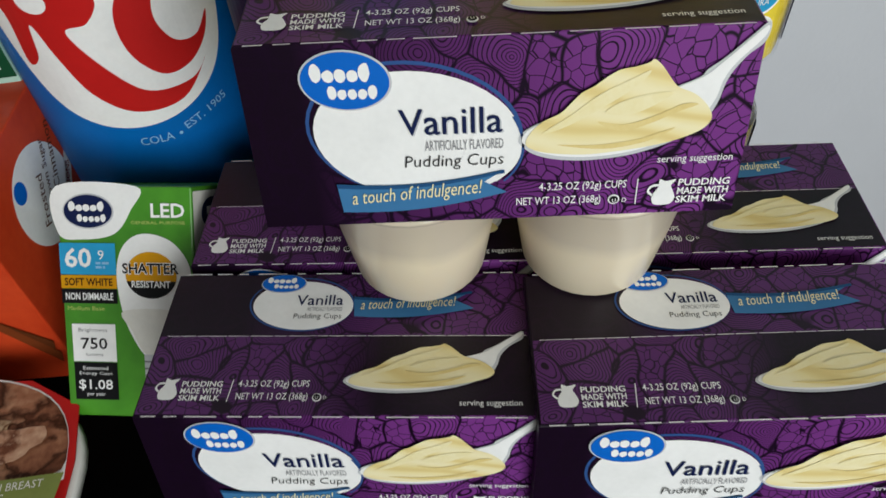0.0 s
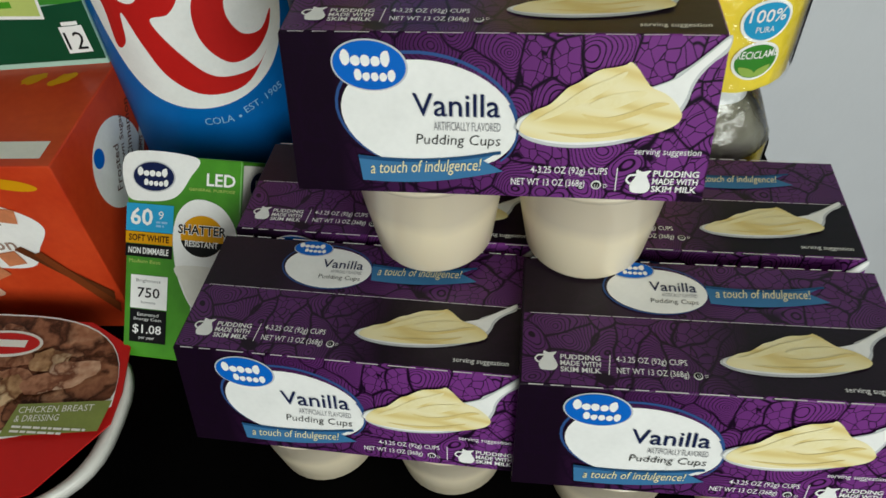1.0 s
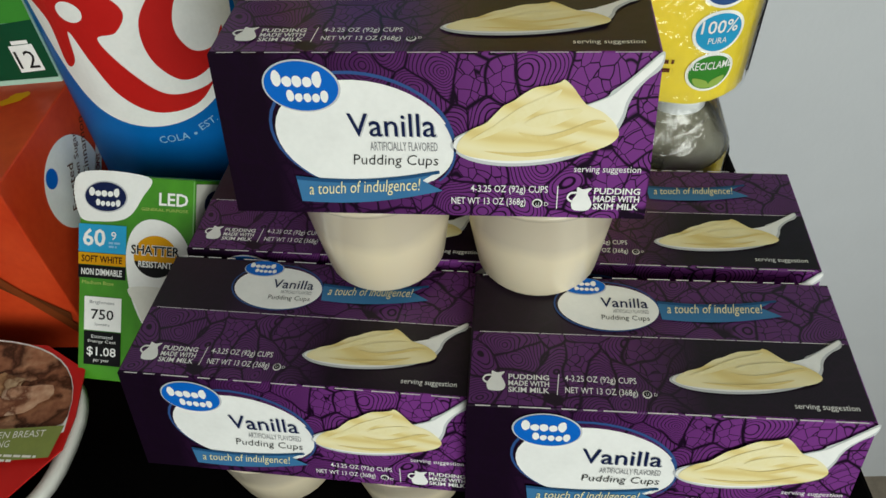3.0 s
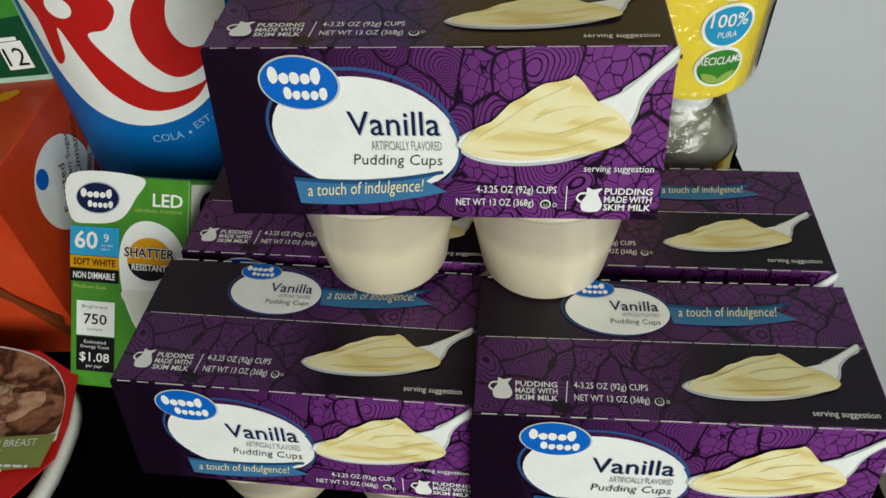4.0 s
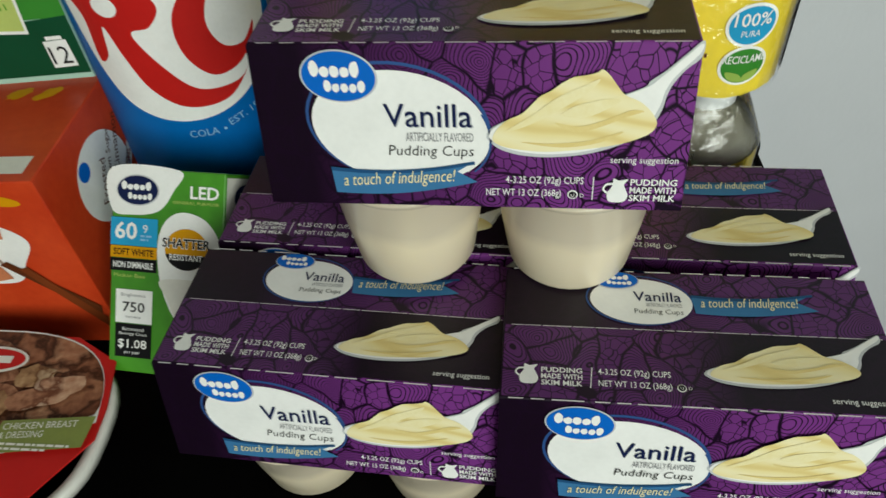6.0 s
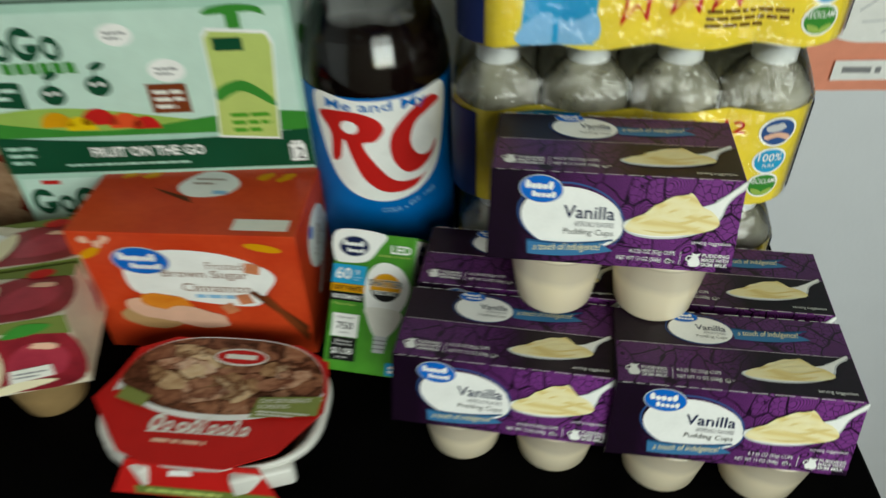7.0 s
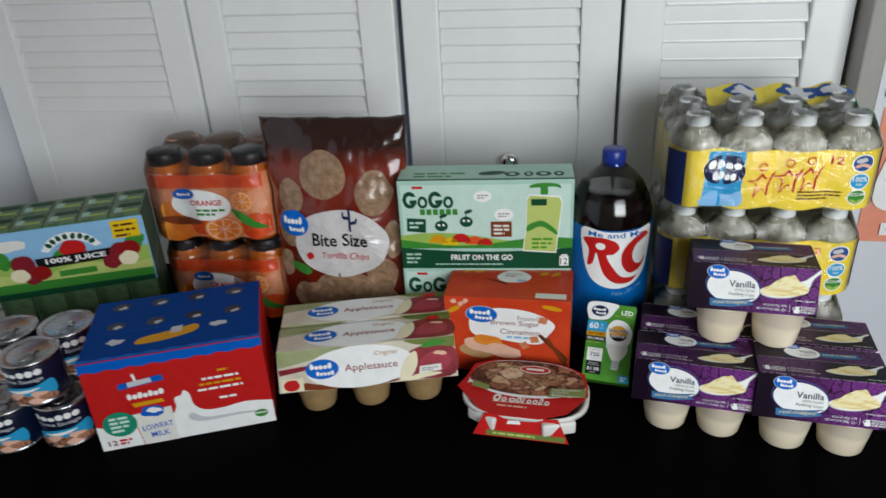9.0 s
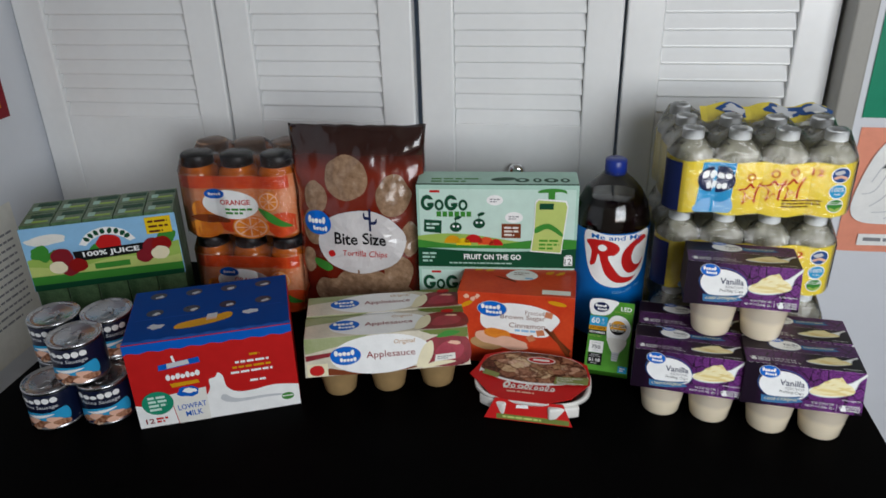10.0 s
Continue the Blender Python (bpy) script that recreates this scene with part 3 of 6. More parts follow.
def tapered_sleeve(t, W, D, H, ZB, lean, mats, label, spread=0.002):
    """A card sleeve, open below: its front slants out towards its lower edge, its back stands upright."""
    bm = bmesh.new()
    th = 0.0006
    def ring(z, k):
        f = (H - z) / (H - ZB)
        a, b, c = W / 2 + spread * f - k, -D / 2 - lean * f + k, D / 2 - k
        return [bm.verts.new(p) for p in ((-a, b, z), (a, b, z), (a, c, z), (-a, c, z))]
    top, low, inner, itop = ring(H, 0), ring(ZB, 0), ring(ZB, th), ring(H - th, th)
    for i in range(4):
        j = (i + 1) % 4
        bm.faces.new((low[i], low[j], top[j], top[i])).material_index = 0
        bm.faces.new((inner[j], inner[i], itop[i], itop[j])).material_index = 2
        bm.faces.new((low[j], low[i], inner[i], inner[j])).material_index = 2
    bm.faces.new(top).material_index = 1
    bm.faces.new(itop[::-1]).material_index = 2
    bmesh.ops.bevel(bm, geom=[e for e in bm.edges if all(abs(v.co.z - H) < 1e-6 for v in e.verts)], offset=0.0007, segments=2, affect="EDGES", profile=0.5)
    return part("sleeve", bm, mats, t, label)


def pudding_pack(m, label):
    W, D, H, ZB, LEAN_Y = 0.1285, 0.058, 0.0975, 0.0475, 0.0105
    t = thing("pudding_pack", m, label, "pudding pack", "vanilla pudding packs")
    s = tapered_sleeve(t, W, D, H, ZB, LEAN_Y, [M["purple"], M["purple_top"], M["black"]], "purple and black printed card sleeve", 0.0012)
    for cx in (-0.0298, 0.0298):
        c = part("cup", cup_body(0, 0, 0.0468), M["cup"], t, "cream-filled translucent plastic cup", True)
        c.matrix_basis = pose(cx + 0.0045, -0.0085, 0)
        c = part("cup", cup_body(0, 0, 0.043), M["cup"], t, "cream-filled translucent plastic cup", True)
        c.matrix_basis = pose(cx, 0.0, 0.096, 180, 0, 0) @ Matrix.Diagonal((0.88, 0.88, 1, 1))
    # worn perforations along the folds
    rng, FOLD = random.Random(4), -D / 2 + 0.0305
    for yy, zz in ((-D / 2 - 0.0001, H + 0.00012), (FOLD, H + 0.0002), (D / 2, H + 0.00012)):
        bm = bmesh.new()
        px = -W / 2 + 0.003
        while px < W / 2 - 0.004:
            w = rng.uniform(0.003, 0.011)
            w = min(w, W / 2 - 0.002 - px)
            hh = 0.00022 if yy != FOLD else 0.00012
            bm.faces.new([bm.verts.new(p) for p in ((px, yy - hh, zz), (px + w, yy - hh * rng.uniform(0.6, 1.2), zz), (px + w, yy + hh, zz), (px, yy + hh, zz))])
            px += w + (rng.uniform(0.0015, 0.004) if yy != FOLD else 0.0006)
        part("worn_fold", bm, M["card_edge"], s, "white worn perforation")
    up = Vector((0, LEAN_Y, H - ZB)).normalized()
    fr = flat_map((-0.063, -D / 2 - LEAN_Y, ZB), (1, 0, 0), up)
    ink("oval_rim", s, fr, oval(0.0417, 0.0268, 0.0284, 0.0190, -9), "ring_blue", 1)
    ink("oval_rim", s, fr, oval(0.0417, 0.0268, 0.0274, 0.0181, -9), "purple", 2)
    ink("name_field", s, fr, oval(0.0424, 0.0258, 0.0272, 0.0176, -8), "white", 3)
    ink("name_field", s, fr, blob([(0.060, 0.031), (0.0665, 0.0262), (0.0694, 0.022), (0.0675, 0.0165), (0.0625, 0.0122), (0.0642, 0.0156), (0.059, 0.0148), (0.051, 0.0125)], 6), "white", 3.5)
    ink("oval_rim", s, fr, poly([(0.0417 + q * 0.0284 * math.cos(a), 0.0268 + q * 0.0190 * math.sin(a) - 0.0045 * math.cos(a)) for q, r in ((1.0, range(0, 13)), (0.975, range(12, -1, -1))) for a in [radians(-35 + 5 * n) for n in r]]), "ring_blue", 4)
    logo_oval(s, fr, 0.0254, 0.0418, 0.0116, 0.0077, 4, turn=-4)
    ink("lettering_shadow", s, fr, words("Vanilla", 0.0647, 0.0264, 0.0265, align=1), "lightgrey", 4)
    ink("lettering", s, fr, words("Vanilla", 0.0643, 0.0268, 0.0265, bold=0.004, align=1), "navy", 5)
    ink("lettering", s, fr, words("ARTIFICIALLY FLAVORED", 0.0646, 0.0222, 0.0205, 0.0028, align=1), "grey", 5)
    ink("lettering", s, fr, words("Pudding Cups", 0.0646, 0.0176, 0.0262, bold=-0.008, shear=0.12, align=1), "black", 5)
    ribbon(s, fr, 0.0198, 0.0652, 0.0091, 0.0125, 0.0088, 0.0068, 5)
    ink("lettering", s, fr, words("a touch of indulgence!", 0.0232, 0.0059, 0.036, 0.0054, shear=0.3, turn=3.5), "cream_light", 7)
    pudding_heap(s, fr, 0.0685, 0.0240, 1.0, 1.0, 4)
    ink("lettering", s, fr, words("serving suggestion", 0.1253, 0.0152, 0.0198, 0.0026, align=1), "white", 3)
    ink("lettering", s, fr, words("4-3.25 OZ (92g) CUPS", 0.0743, 0.0080, 0.0238, 0.0031, 0.005), "white", 3)
    ink("lettering", s, fr, words("NET WT 13 OZ (368g)", 0.0682, 0.0037, 0.0232, 0.0031, 0.005), "white", 3)
    ink("mark_ring", s, fr, oval(0.0950, 0.0052, 0.0016, 0.0015), "white", 3)
    ink("mark_ring", s, fr, oval(0.0950, 0.0052, 0.0012, 0.0011), "black", 4)
    ink("lettering", s, fr, words("U", 0.0945, 0.0045, 0.0010), "white", 5)
    ink("lettering", s, fr, words("D", 0.0972, 0.0045, 0.0012), "white", 5)
    ink("divider", s, fr, rect(0.1009, 0.0034, 0.1012, 0.0112), "white", 3)
    jug(s, fr, 0.1045, 0.0030, 0.0078, 3)
    milk_words(s, fr, 0.1121, 0.0086, 0.0138, 3)
    tp = flat_map((-0.065, -D / 2, H), (1, 0, 0), (0, 1, 0))
    jug(s, tp, 0.0062, 0.0058, 0.0078, 2)
    milk_words(s, tp, 0.0143, 0.0105, 0.0135, 2)
    ink("divider", s, tp, poly([(0.0302, 0.005), (0.0305, 0.005), (0.0312, 0.0132), (0.0309, 0.0132)]), "white", 2)
    weight_words(s, tp, 0.0330, 0.0098, 0.0300, 2, 0.0)
    pudding_heap(s, tp, 0.0672, 0.0128, 1.0, 0.70, 2)
    ink("lettering", s, tp, words("serving suggestion", 0.1247, 0.0032, 0.0197, 0.0026, align=1), "white", 2)
    ink("oval_rim", s, tp, oval(0.0487, 0.0440, 0.0188, 0.0118, -3), "ring_blue", 2)
    ink("oval_rim", s, tp, oval(0.0487, 0.0440, 0.0182, 0.0112, -3), "purple_top", 2.5)
    ink("name_field", s, tp, oval(0.0493, 0.0433, 0.0179, 0.0106, -3), "white", 3)
    logo_oval(s, tp, 0.0410, 0.0528, 0.0083, 0.0042, 4)
    ink("lettering", s, tp, words("Vanilla", 0.0635, 0.0432, 0.0167, bold=0.004, align=1), "navy", 4)
    ink("lettering", s, tp, words("ARTIFICIALLY FLAVORED", 0.0635, 0.0406, 0.0125, 0.0016, align=1), "grey", 4)
    ink("lettering", s, tp, words("Pudding Cups", 0.0635, 0.0374, 0.0167, bold=-0.008, align=1), "black", 4)
    ribbon(s, tp, 0.0675, 0.1092, 0.0428, 0.0455, 0.0085, 0.0075, 2)
    ink("lettering", s, tp, words("a touch of indulgence!", 0.0700, 0.0398, 0.0335, 0.0055, shear=0.3, turn=2.5), "cream_light", 4)
    return t


_pack = pudding_pack(pose(-0.0625, 0.152, TABLE_Z, 0, 0, -6.5), "purple and black vanilla pudding four-pack standing on the table")
for _m, _l, _k in ((pose(0.0645, 0.1345, TABLE_Z, 0, 0, -4.4), "purple vanilla pudding four-pack under the top pack", 1.03),
                   (pose(-0.053, 0.2145, TABLE_Z, 0, 0, -6), "purple vanilla pudding four-pack in the back row", 0.98),
                   (pose(0.0735, 0.2035, TABLE_Z, 0, 0, -5), "purple vanilla pudding four-pack in the back row", 0.985),
                   (pose(-0.0075, 0.1893, TABLE_Z + 0.1005, 0, 0, -4.3), "purple vanilla pudding four-pack stacked on the others", 1.047)):
    _q = tagged(copy_thing(_pack, _m), _l)
    _q.scale = (1.015 if _k == 1.03 else 1.0, 1.0, _k)
_pack.scale = (1.0, 1.0, 0.98)


# ---- table back row ----
def fine_oval(cx, cy, rx, ry, wob, seed):
    """An oval cut into rings, so that it can follow a curved skin."""
    bm = bmesh.new()
    n, rings = 36, []
    for k in (1.0, 0.8, 0.6, 0.4, 0.2):
        row = []
        for i in range(n):
            a = 2 * math.pi * i / n
            q = k * (1 + wob * noise.noise((math.cos(a) * 1.5 + seed, math.sin(a) * 1.5, seed * 2.3)))
            row.append(bm.verts.new((cx + rx * q * math.cos(a), cy + ry * q * math.sin(a), 0)))
        rings.append(row)
    mid = bm.verts.new((cx, cy, 0))
    for a, b in zip(rings, rings[1:]):
        for i in range(n):
            j = (i + 1) % n
            bm.faces.new((a[i], a[j], b[j], b[i]))
    for i in range(n):
        bm.faces.new((rings[-1][i], rings[-1][(i + 1) % n], mid))
    return bm


def scallop(n, pitch, r, dip):
    """Front edge of film stretched over a row of n bottles: how far it stands out at x."""
    def out(x):
        k = x / pitch + (n - 1) / 2
        k = min(max(k, 0), n - 1)
        off = abs(k - round(k)) * pitch
        edge = abs(x) - (n - 1) / 2 * pitch
        if edge > 0:
            return math.sqrt(max(r * r - edge * edge, 0))
        return r - dip * (off / (pitch / 2)) ** 2
    return out


def wrap_band(n, m, pitch, r, z0, z1, dip, thick=0.0):
    """A printed film band round a block of n by m bottles."""
    bm = bmesh.new()
    fx, fy = scallop(n, pitch, r + thick, dip), scallop(m, pitch, r + thick, dip)
    ax, ay = (n - 1) / 2 * pitch, (m - 1) / 2 * pitch
    ring = []
    k = 14
    def corner(cx, cy, a0):
        return [(cx + (r + thick) * math.cos(radians(a0 + 90 * i / 6)), cy + (r + thick) * math.sin(radians(a0 + 90 * i / 6))) for i in range(7)]
    ring += [(-ax + 2 * ax * i / (k * (n - 1)), -ay - fx(-ax + 2 * ax * i / (k * (n - 1)))) for i in range(1, k * (n - 1))]
    ring += corner(ax, -ay, -90)
    ring += [(ax + fy(-ay + 2 * ay * i / (k * (m - 1))), -ay + 2 * ay * i / (k * (m - 1))) for i in range(1, k * (m - 1))]
    ring += corner(ax, ay, 0)
    ring += [(ax - 2 * ax * i / (k * (n - 1)), ay + fx(ax - 2 * ax * i / (k * (n - 1)))) for i in range(1, k * (n - 1))]
    ring += corner(-ax, ay, 90)
    ring += [(-ax - fy(ay - 2 * ay * i / (k * (m - 1))), ay - 2 * ay * i / (k * (m - 1))) for i in range(1, k * (m - 1))]
    ring += corner(-ax, -ay, 180)
    rows = []
    for j in range(7):
        f = j / 6
        row = []
        for i, (x, y) in enumerate(ring):
            wob = 0.0022 * noise.noise((x * 30, y * 30, j * 1.3)) + (0.004 * noise.noise((x * 22, y * 22, 5)) if j in (0, 6) else 0)
            row.append(bm.verts.new((x * (1 + 0.0), y, z0 + (z1 - z0) * f + wob)))
        rows.append(row)
    for a, b in zip(rows, rows[1:]):
        for i in range(len(ring)):
            j = (i + 1) % len(ring)
            bm.faces.new((a[i], a[j], b[j], b[i]))
    return bm


def band_map(n, m, pitch, r, dip, z0):
    f, ay = scallop(n, pitch, r, dip), (m - 1) / 2 * pitch
    return lambda x, y, h: Vector((x, -ay - f(x) - h - 0.0012, z0 + y))


def bottle_profile(r, h, neck, shoulder):
    return [(0, 0.004), (r * 0.55, 0.001), (r * 0.82, 0.0), (r * 0.96, 0.005), (r, 0.014), (r, h * 0.3), (r * 0.95, h * 0.34), (r * 0.95, h * 0.37), (r, h * 0.41), (r, shoulder), (r * 0.97, shoulder + (h - shoulder) * 0.1), (r * 0.99, shoulder + (h - shoulder) * 0.16), (r * 0.9, shoulder + (h - shoulder) * 0.28), (r * 0.8, shoulder + (h - shoulder) * 0.4), (r * 0.62, shoulder + (h - shoulder) * 0.55), (neck, h * 0.9), (neck, h * 0.93)]


def film_skin(n, m, pitch, r, z0, z1, top_r):
    """Clear shrink film that closes over the shoulders of a block of bottles, lumpy where caps push it up."""
    bm = bmesh.new()
    ax, ay = (n - 1) / 2 * pitch + r, (m - 1) / 2 * pitch + r
    N, K = n * 8, m * 8
    grid = []
    for j in range(K + 1):
        row = []
        for i in range(N + 1):
            x, y = -ax + 2 * ax * i / N, -ay + 2 * ay * j / K
            dx, dy = abs(x) - (ax - r), abs(y) - (ay - r)
            edge = max(abs(x) / ax, abs(y) / ay)
            if dx > 0 and dy > 0:
                q = max(dx, dy) / math.hypot(dx, dy)
                x, y = math.copysign(ax - r + dx * q, x), math.copysign(ay - r + dy * q, y)
            kx, ky = x / pitch + (n - 1) / 2, y / pitch + (m - 1) / 2
            d = math.hypot((kx - min(max(round(kx), 0), n - 1)) * pitch, (ky - min(max(round(ky), 0), m - 1)) * pitch)
            lift = math.exp(-(d / (top_r * 1.5)) ** 4)
            z = z1 - 0.016 * (1 - lift) - 0.02 * max(0, (edge - 0.85) / 0.15) ** 2 + 0.003 * noise.noise((x * 60, y * 60, z1))
            row.append(bm.verts.new((x, y, z)))
        grid.append(row)
    for a, b in zip(grid, grid[1:]):
        for i in range(N):
            bm.faces.new((a[i], a[i + 1], b[i + 1], b[i]))
    rim = [e for e in bm.edges if e.is_boundary]
    ext = bmesh.ops.extrude_edge_only(bm, edges=rim)
    for v in [g for g in ext["geom"] if isinstance(g, bmesh.types.BMVert)]:
        v.co.z = z0
        v.co.x *= 1.004
        v.co.y *= 1.004
    return bm


def water_pack(m, label):
    n, k, p, r, h = 4, 3, 0.0572, 0.0284, 0.1095
    t = thing("water_pack", m, label, "water bottle pack", "water packs")
    body = cap = None
    for i in range(n):
        for j in range(k):
            x, y = (i - (n - 1) / 2) * p, (j - (k - 1) / 2) * p
            if body is None:
                b = part("bottle", turned(bottle_profile(r, h, 0.0115, 0.072) + [(0, h * 0.93)], 28), M["water"], t, "clear plastic water bottle", True)
                body = b.data
                c = part("cap", turned([(0, h), (0.0128, h), (0.0138, h - 0.0015), (0.0138, h - 0.0125), (0.0125, h - 0.0135)], 24), M["cap_white"], b, "frosted white cap", True)
                cap = c.data
            else:
                b = new("bottle", body)
                b.parent = t
                b["label"] = "clear plastic water bottle"
                c = new("cap", cap)
                c.parent = b
            b.matrix_basis = pose(x, y, 0)
    w = part("printed_wrap", wrap_band(n, k, p, r, 0.003, 0.0735, 0.004, 0.001), M["wrap_yellow"], t, "yellow printed film band")
    f = band_map(n, k, p, r, 0.004, -0.0215)
    st = 0.006
    ink("blue_panel", w, f, poly([(-0.079, 0.027), (-0.036, 0.027), (-0.034, 0.094), (-0.074, 0.094)]), "cyan", 1, st)
    ax, ay = (n - 1) / 2 * p, (k - 1) / 2 * p
    for sgn in (-1, 1):
        corner = lambda x, y, q, e=sgn: Vector((e * (ax + (r + 0.0022 + q) * math.sin(x / r)), -ay - (r + 0.0022 + q) * math.cos(x / r), y - 0.0215))
        lo, hi = (0.45, 1.45) if sgn < 0 else (1.1, 1.55)
        bm = rect(r * lo, 0.027, r * hi, 0.0925)
        if sgn < 0:
            bmesh.ops.reverse_faces(bm, faces=list(bm.faces))
        ink("side_panel", w, corner, bm, "navy", 1, 0.003)
    ink("logo_field", w, f, oval(-0.055, 0.072, 0.023, 0.0185, 0, 30, 0.15, 3), "navy", 2, st)
    shape_row(w, f, -0.074, 0.0725, 0.037, 0.0115, 4, "white", 3, 0, 0.0, 4)
    shape_row(w, f, -0.068, 0.0585, 0.026, 0.0115, 4, "white", 3, 0, 0.0, 6)
    ink("wave", w, f, blob([(-0.0785, 0.028), (-0.036, 0.028), (-0.036, 0.046), (-0.05, 0.04), (-0.064, 0.046), (-0.0775, 0.039)], 5), "sky", 2, st)
    for cx, cy in ((-0.014, 0.055), (0.014, 0.06), (0.036, 0.063)):
        arms = [(-0.016, 0.004), (-0.006, 0.006), (0, 0.013), (0.006, 0.007), (0.015, 0.015), (0.009, 0.0), (0.008, -0.015), (0.001, -0.006), (-0.008, -0.017), (-0.006, -0.001)]
        outer = smooth_line([(cx + a, cy + b) for a, b in arms], 3)
        inner = [(cx + (a - cx) * 0.72, cy + (b - cy) * 0.72) for a, b in outer]
        bm = bmesh.new()
        vo, vi = [bm.verts.new((*q, 0)) for q in outer], [bm.verts.new((*q, 0)) for q in inner]
        for a in range(len(outer)):
            b2 = (a + 1) % len(outer)
            bm.faces.new((vo[a], vo[b2], vi[b2], vi[a]))
        ink("squiggle", w, f, bm, "red", 2, 0)
        ring = bmesh.new()
        ro = [[ring.verts.new((cx + q * math.cos(a * math.pi / 8), cy + 0.0205 + q * math.sin(a * math.pi / 8), 0)) for a in range(16)] for q in (0.0052, 0.0036)]
        for a in range(16):
            ring.faces.new((ro[0][a], ro[0][(a + 1) % 16], ro[1][(a + 1) % 16], ro[1][a]))
        ink("squiggle", w, f, ring, "red", 2, 0)
    ink("lettering", w, f, words("12", 0.057, 0.079, 0.013, 0.0085, 0.02), "red", 2, st)
    ink("small_print", w, f, bars(0.026, 0.045, 0.048, 3, 0.002, 0.0042, 2), "brown", 2, st)
    for cy, cm, cr in ((0.081, "ring_blue", 0.0118), (0.0595, "cyan", 0.011), (0.0405, "leaf", 0.0105)):
        ink("badge_rim", w, f, oval(0.090, cy, cr, cr * 0.9), "white", 2, 0.004)
        ink("badge", w, f, oval(0.090, cy, cr * 0.88, cr * 0.78), cm, 3, 0.004)
    ink("badge_stripe", w, f, blob([(0.082, 0.078), (0.09, 0.081), (0.098, 0.078), (0.097, 0.075), (0.09, 0.0775), (0.084, 0.0755)], 4), "peach", 4, 0.004)
    ink("badge_stripe", w, f, oval(0.0885, 0.0845, 0.006, 0.003, 10, 16, 0.4, 3), "lightgrey", 4, 0.004)
    ink("lettering", w, f, words("100%", 0.0822, 0.0592, 0.0155, 0.006, 0.01), "white", 4, 0.004)
    ink("lettering", w, f, words("PURA", 0.086, 0.0545, 0.008, 0.0028), "white", 4, 0.004)
    ink("lettering", w, f, words("RECICLAME", 0.081, 0.042, 0.018, 0.0038, 0.01), "white", 4, 0.004)
    ink("leaf_picture", w, f, blob([(0.083, 0.038), (0.089, 0.0365), (0.0905, 0.033), (0.085, 0.034)], 4), "green_light", 4, 0.004)
    ink("leaf_picture", w, f, blob([(0.097, 0.038), (0.0915, 0.0365), (0.0905, 0.033), (0.0955, 0.034)], 4), "green_light", 4, 0.004)
    part("shrink_film", film_skin(n, k, p, r + 0.0015, 0.004, h + 0.0025, 0.014), M["film"], t, "clear wrinkled shrink film", True)
    return t


M["wrap_yellow"] = material("yellow_printed_film", hexa("efd94a"), 0.25, vary=0.1, scale=25, bump=0.35, bump_scale=60, coat=0.2)
_w = water_pack(pose(0.018, 0.342, TABLE_Z, 0, 0, 0), "shrink-wrapped twelve-pack of water bottles with yellow band on the table")
for _k, _x in ((1, 0.0155), (2, 0.0185)):
    tagged(copy_thing(_w, pose(_x, 0.3415, TABLE_Z + _k * 0.1122, 0, 0, 1.2 * (_k - 1))), "shrink-wrapped twelve-pack of water bottles stacked on another pack")


# printed film that drapes over the rear caps of the topmost pack
_top = [o for o in bpy.data.objects if o.name.startswith("water_pack")][-1]


def drape(x, y, h):
    hump = 0.0035 * math.cos((x + 0.03) * 2 * math.pi / 0.0572)
    return Vector((x, 0.018 + y * 0.8, 0.0975 + y * 0.42 + hump - 8 * max(0.0, y - 0.03) ** 2 + h))


def strip(x0, x1, y0, y1, n=20, k=5, wob=0.004):
    """A wavy-edged patch, finely cut, that can follow a draped film."""
    bm = bmesh.new()
    g = [[bm.verts.new((x0 + (x1 - x0) * i / n, y0 + (y1 - y0) * j / k + (wob * noise.noise((i * 0.5, j, 3.0)) if j in (0, k) else 0), 0)) for i in range(n + 1)] for j in range(k + 1)]
    for a, b in zip(g, g[1:]):
        for i in range(n):
            bm.faces.new((a[i], a[i + 1], b[i + 1], b[i]))
    return bm


ink("top_film", _top, drape, strip(-0.062, 0.104, 0.0, 0.036), M["wrap_yellow"], 2, 0, "yellow printed film over the caps")
for _i, _x in enumerate((-0.018, 0.046, 0.088)):
    ink("top_print", _top, drape, fine_oval(_x, 0.021, 0.021, 0.0125, 0.5, _i), "ring_blue", 6)
    ink("top_print", _top, drape, fine_oval(_x - 0.001, 0.021, 0.015, 0.009, 0.7, _i + 4), "lightgrey", 9)
    ink("top_print", _top, drape, fine_oval(_x + 0.003, 0.012, 0.008, 0.003, 0.3, _i + 9), "burgundy" if _i == 0 else "white", 9)


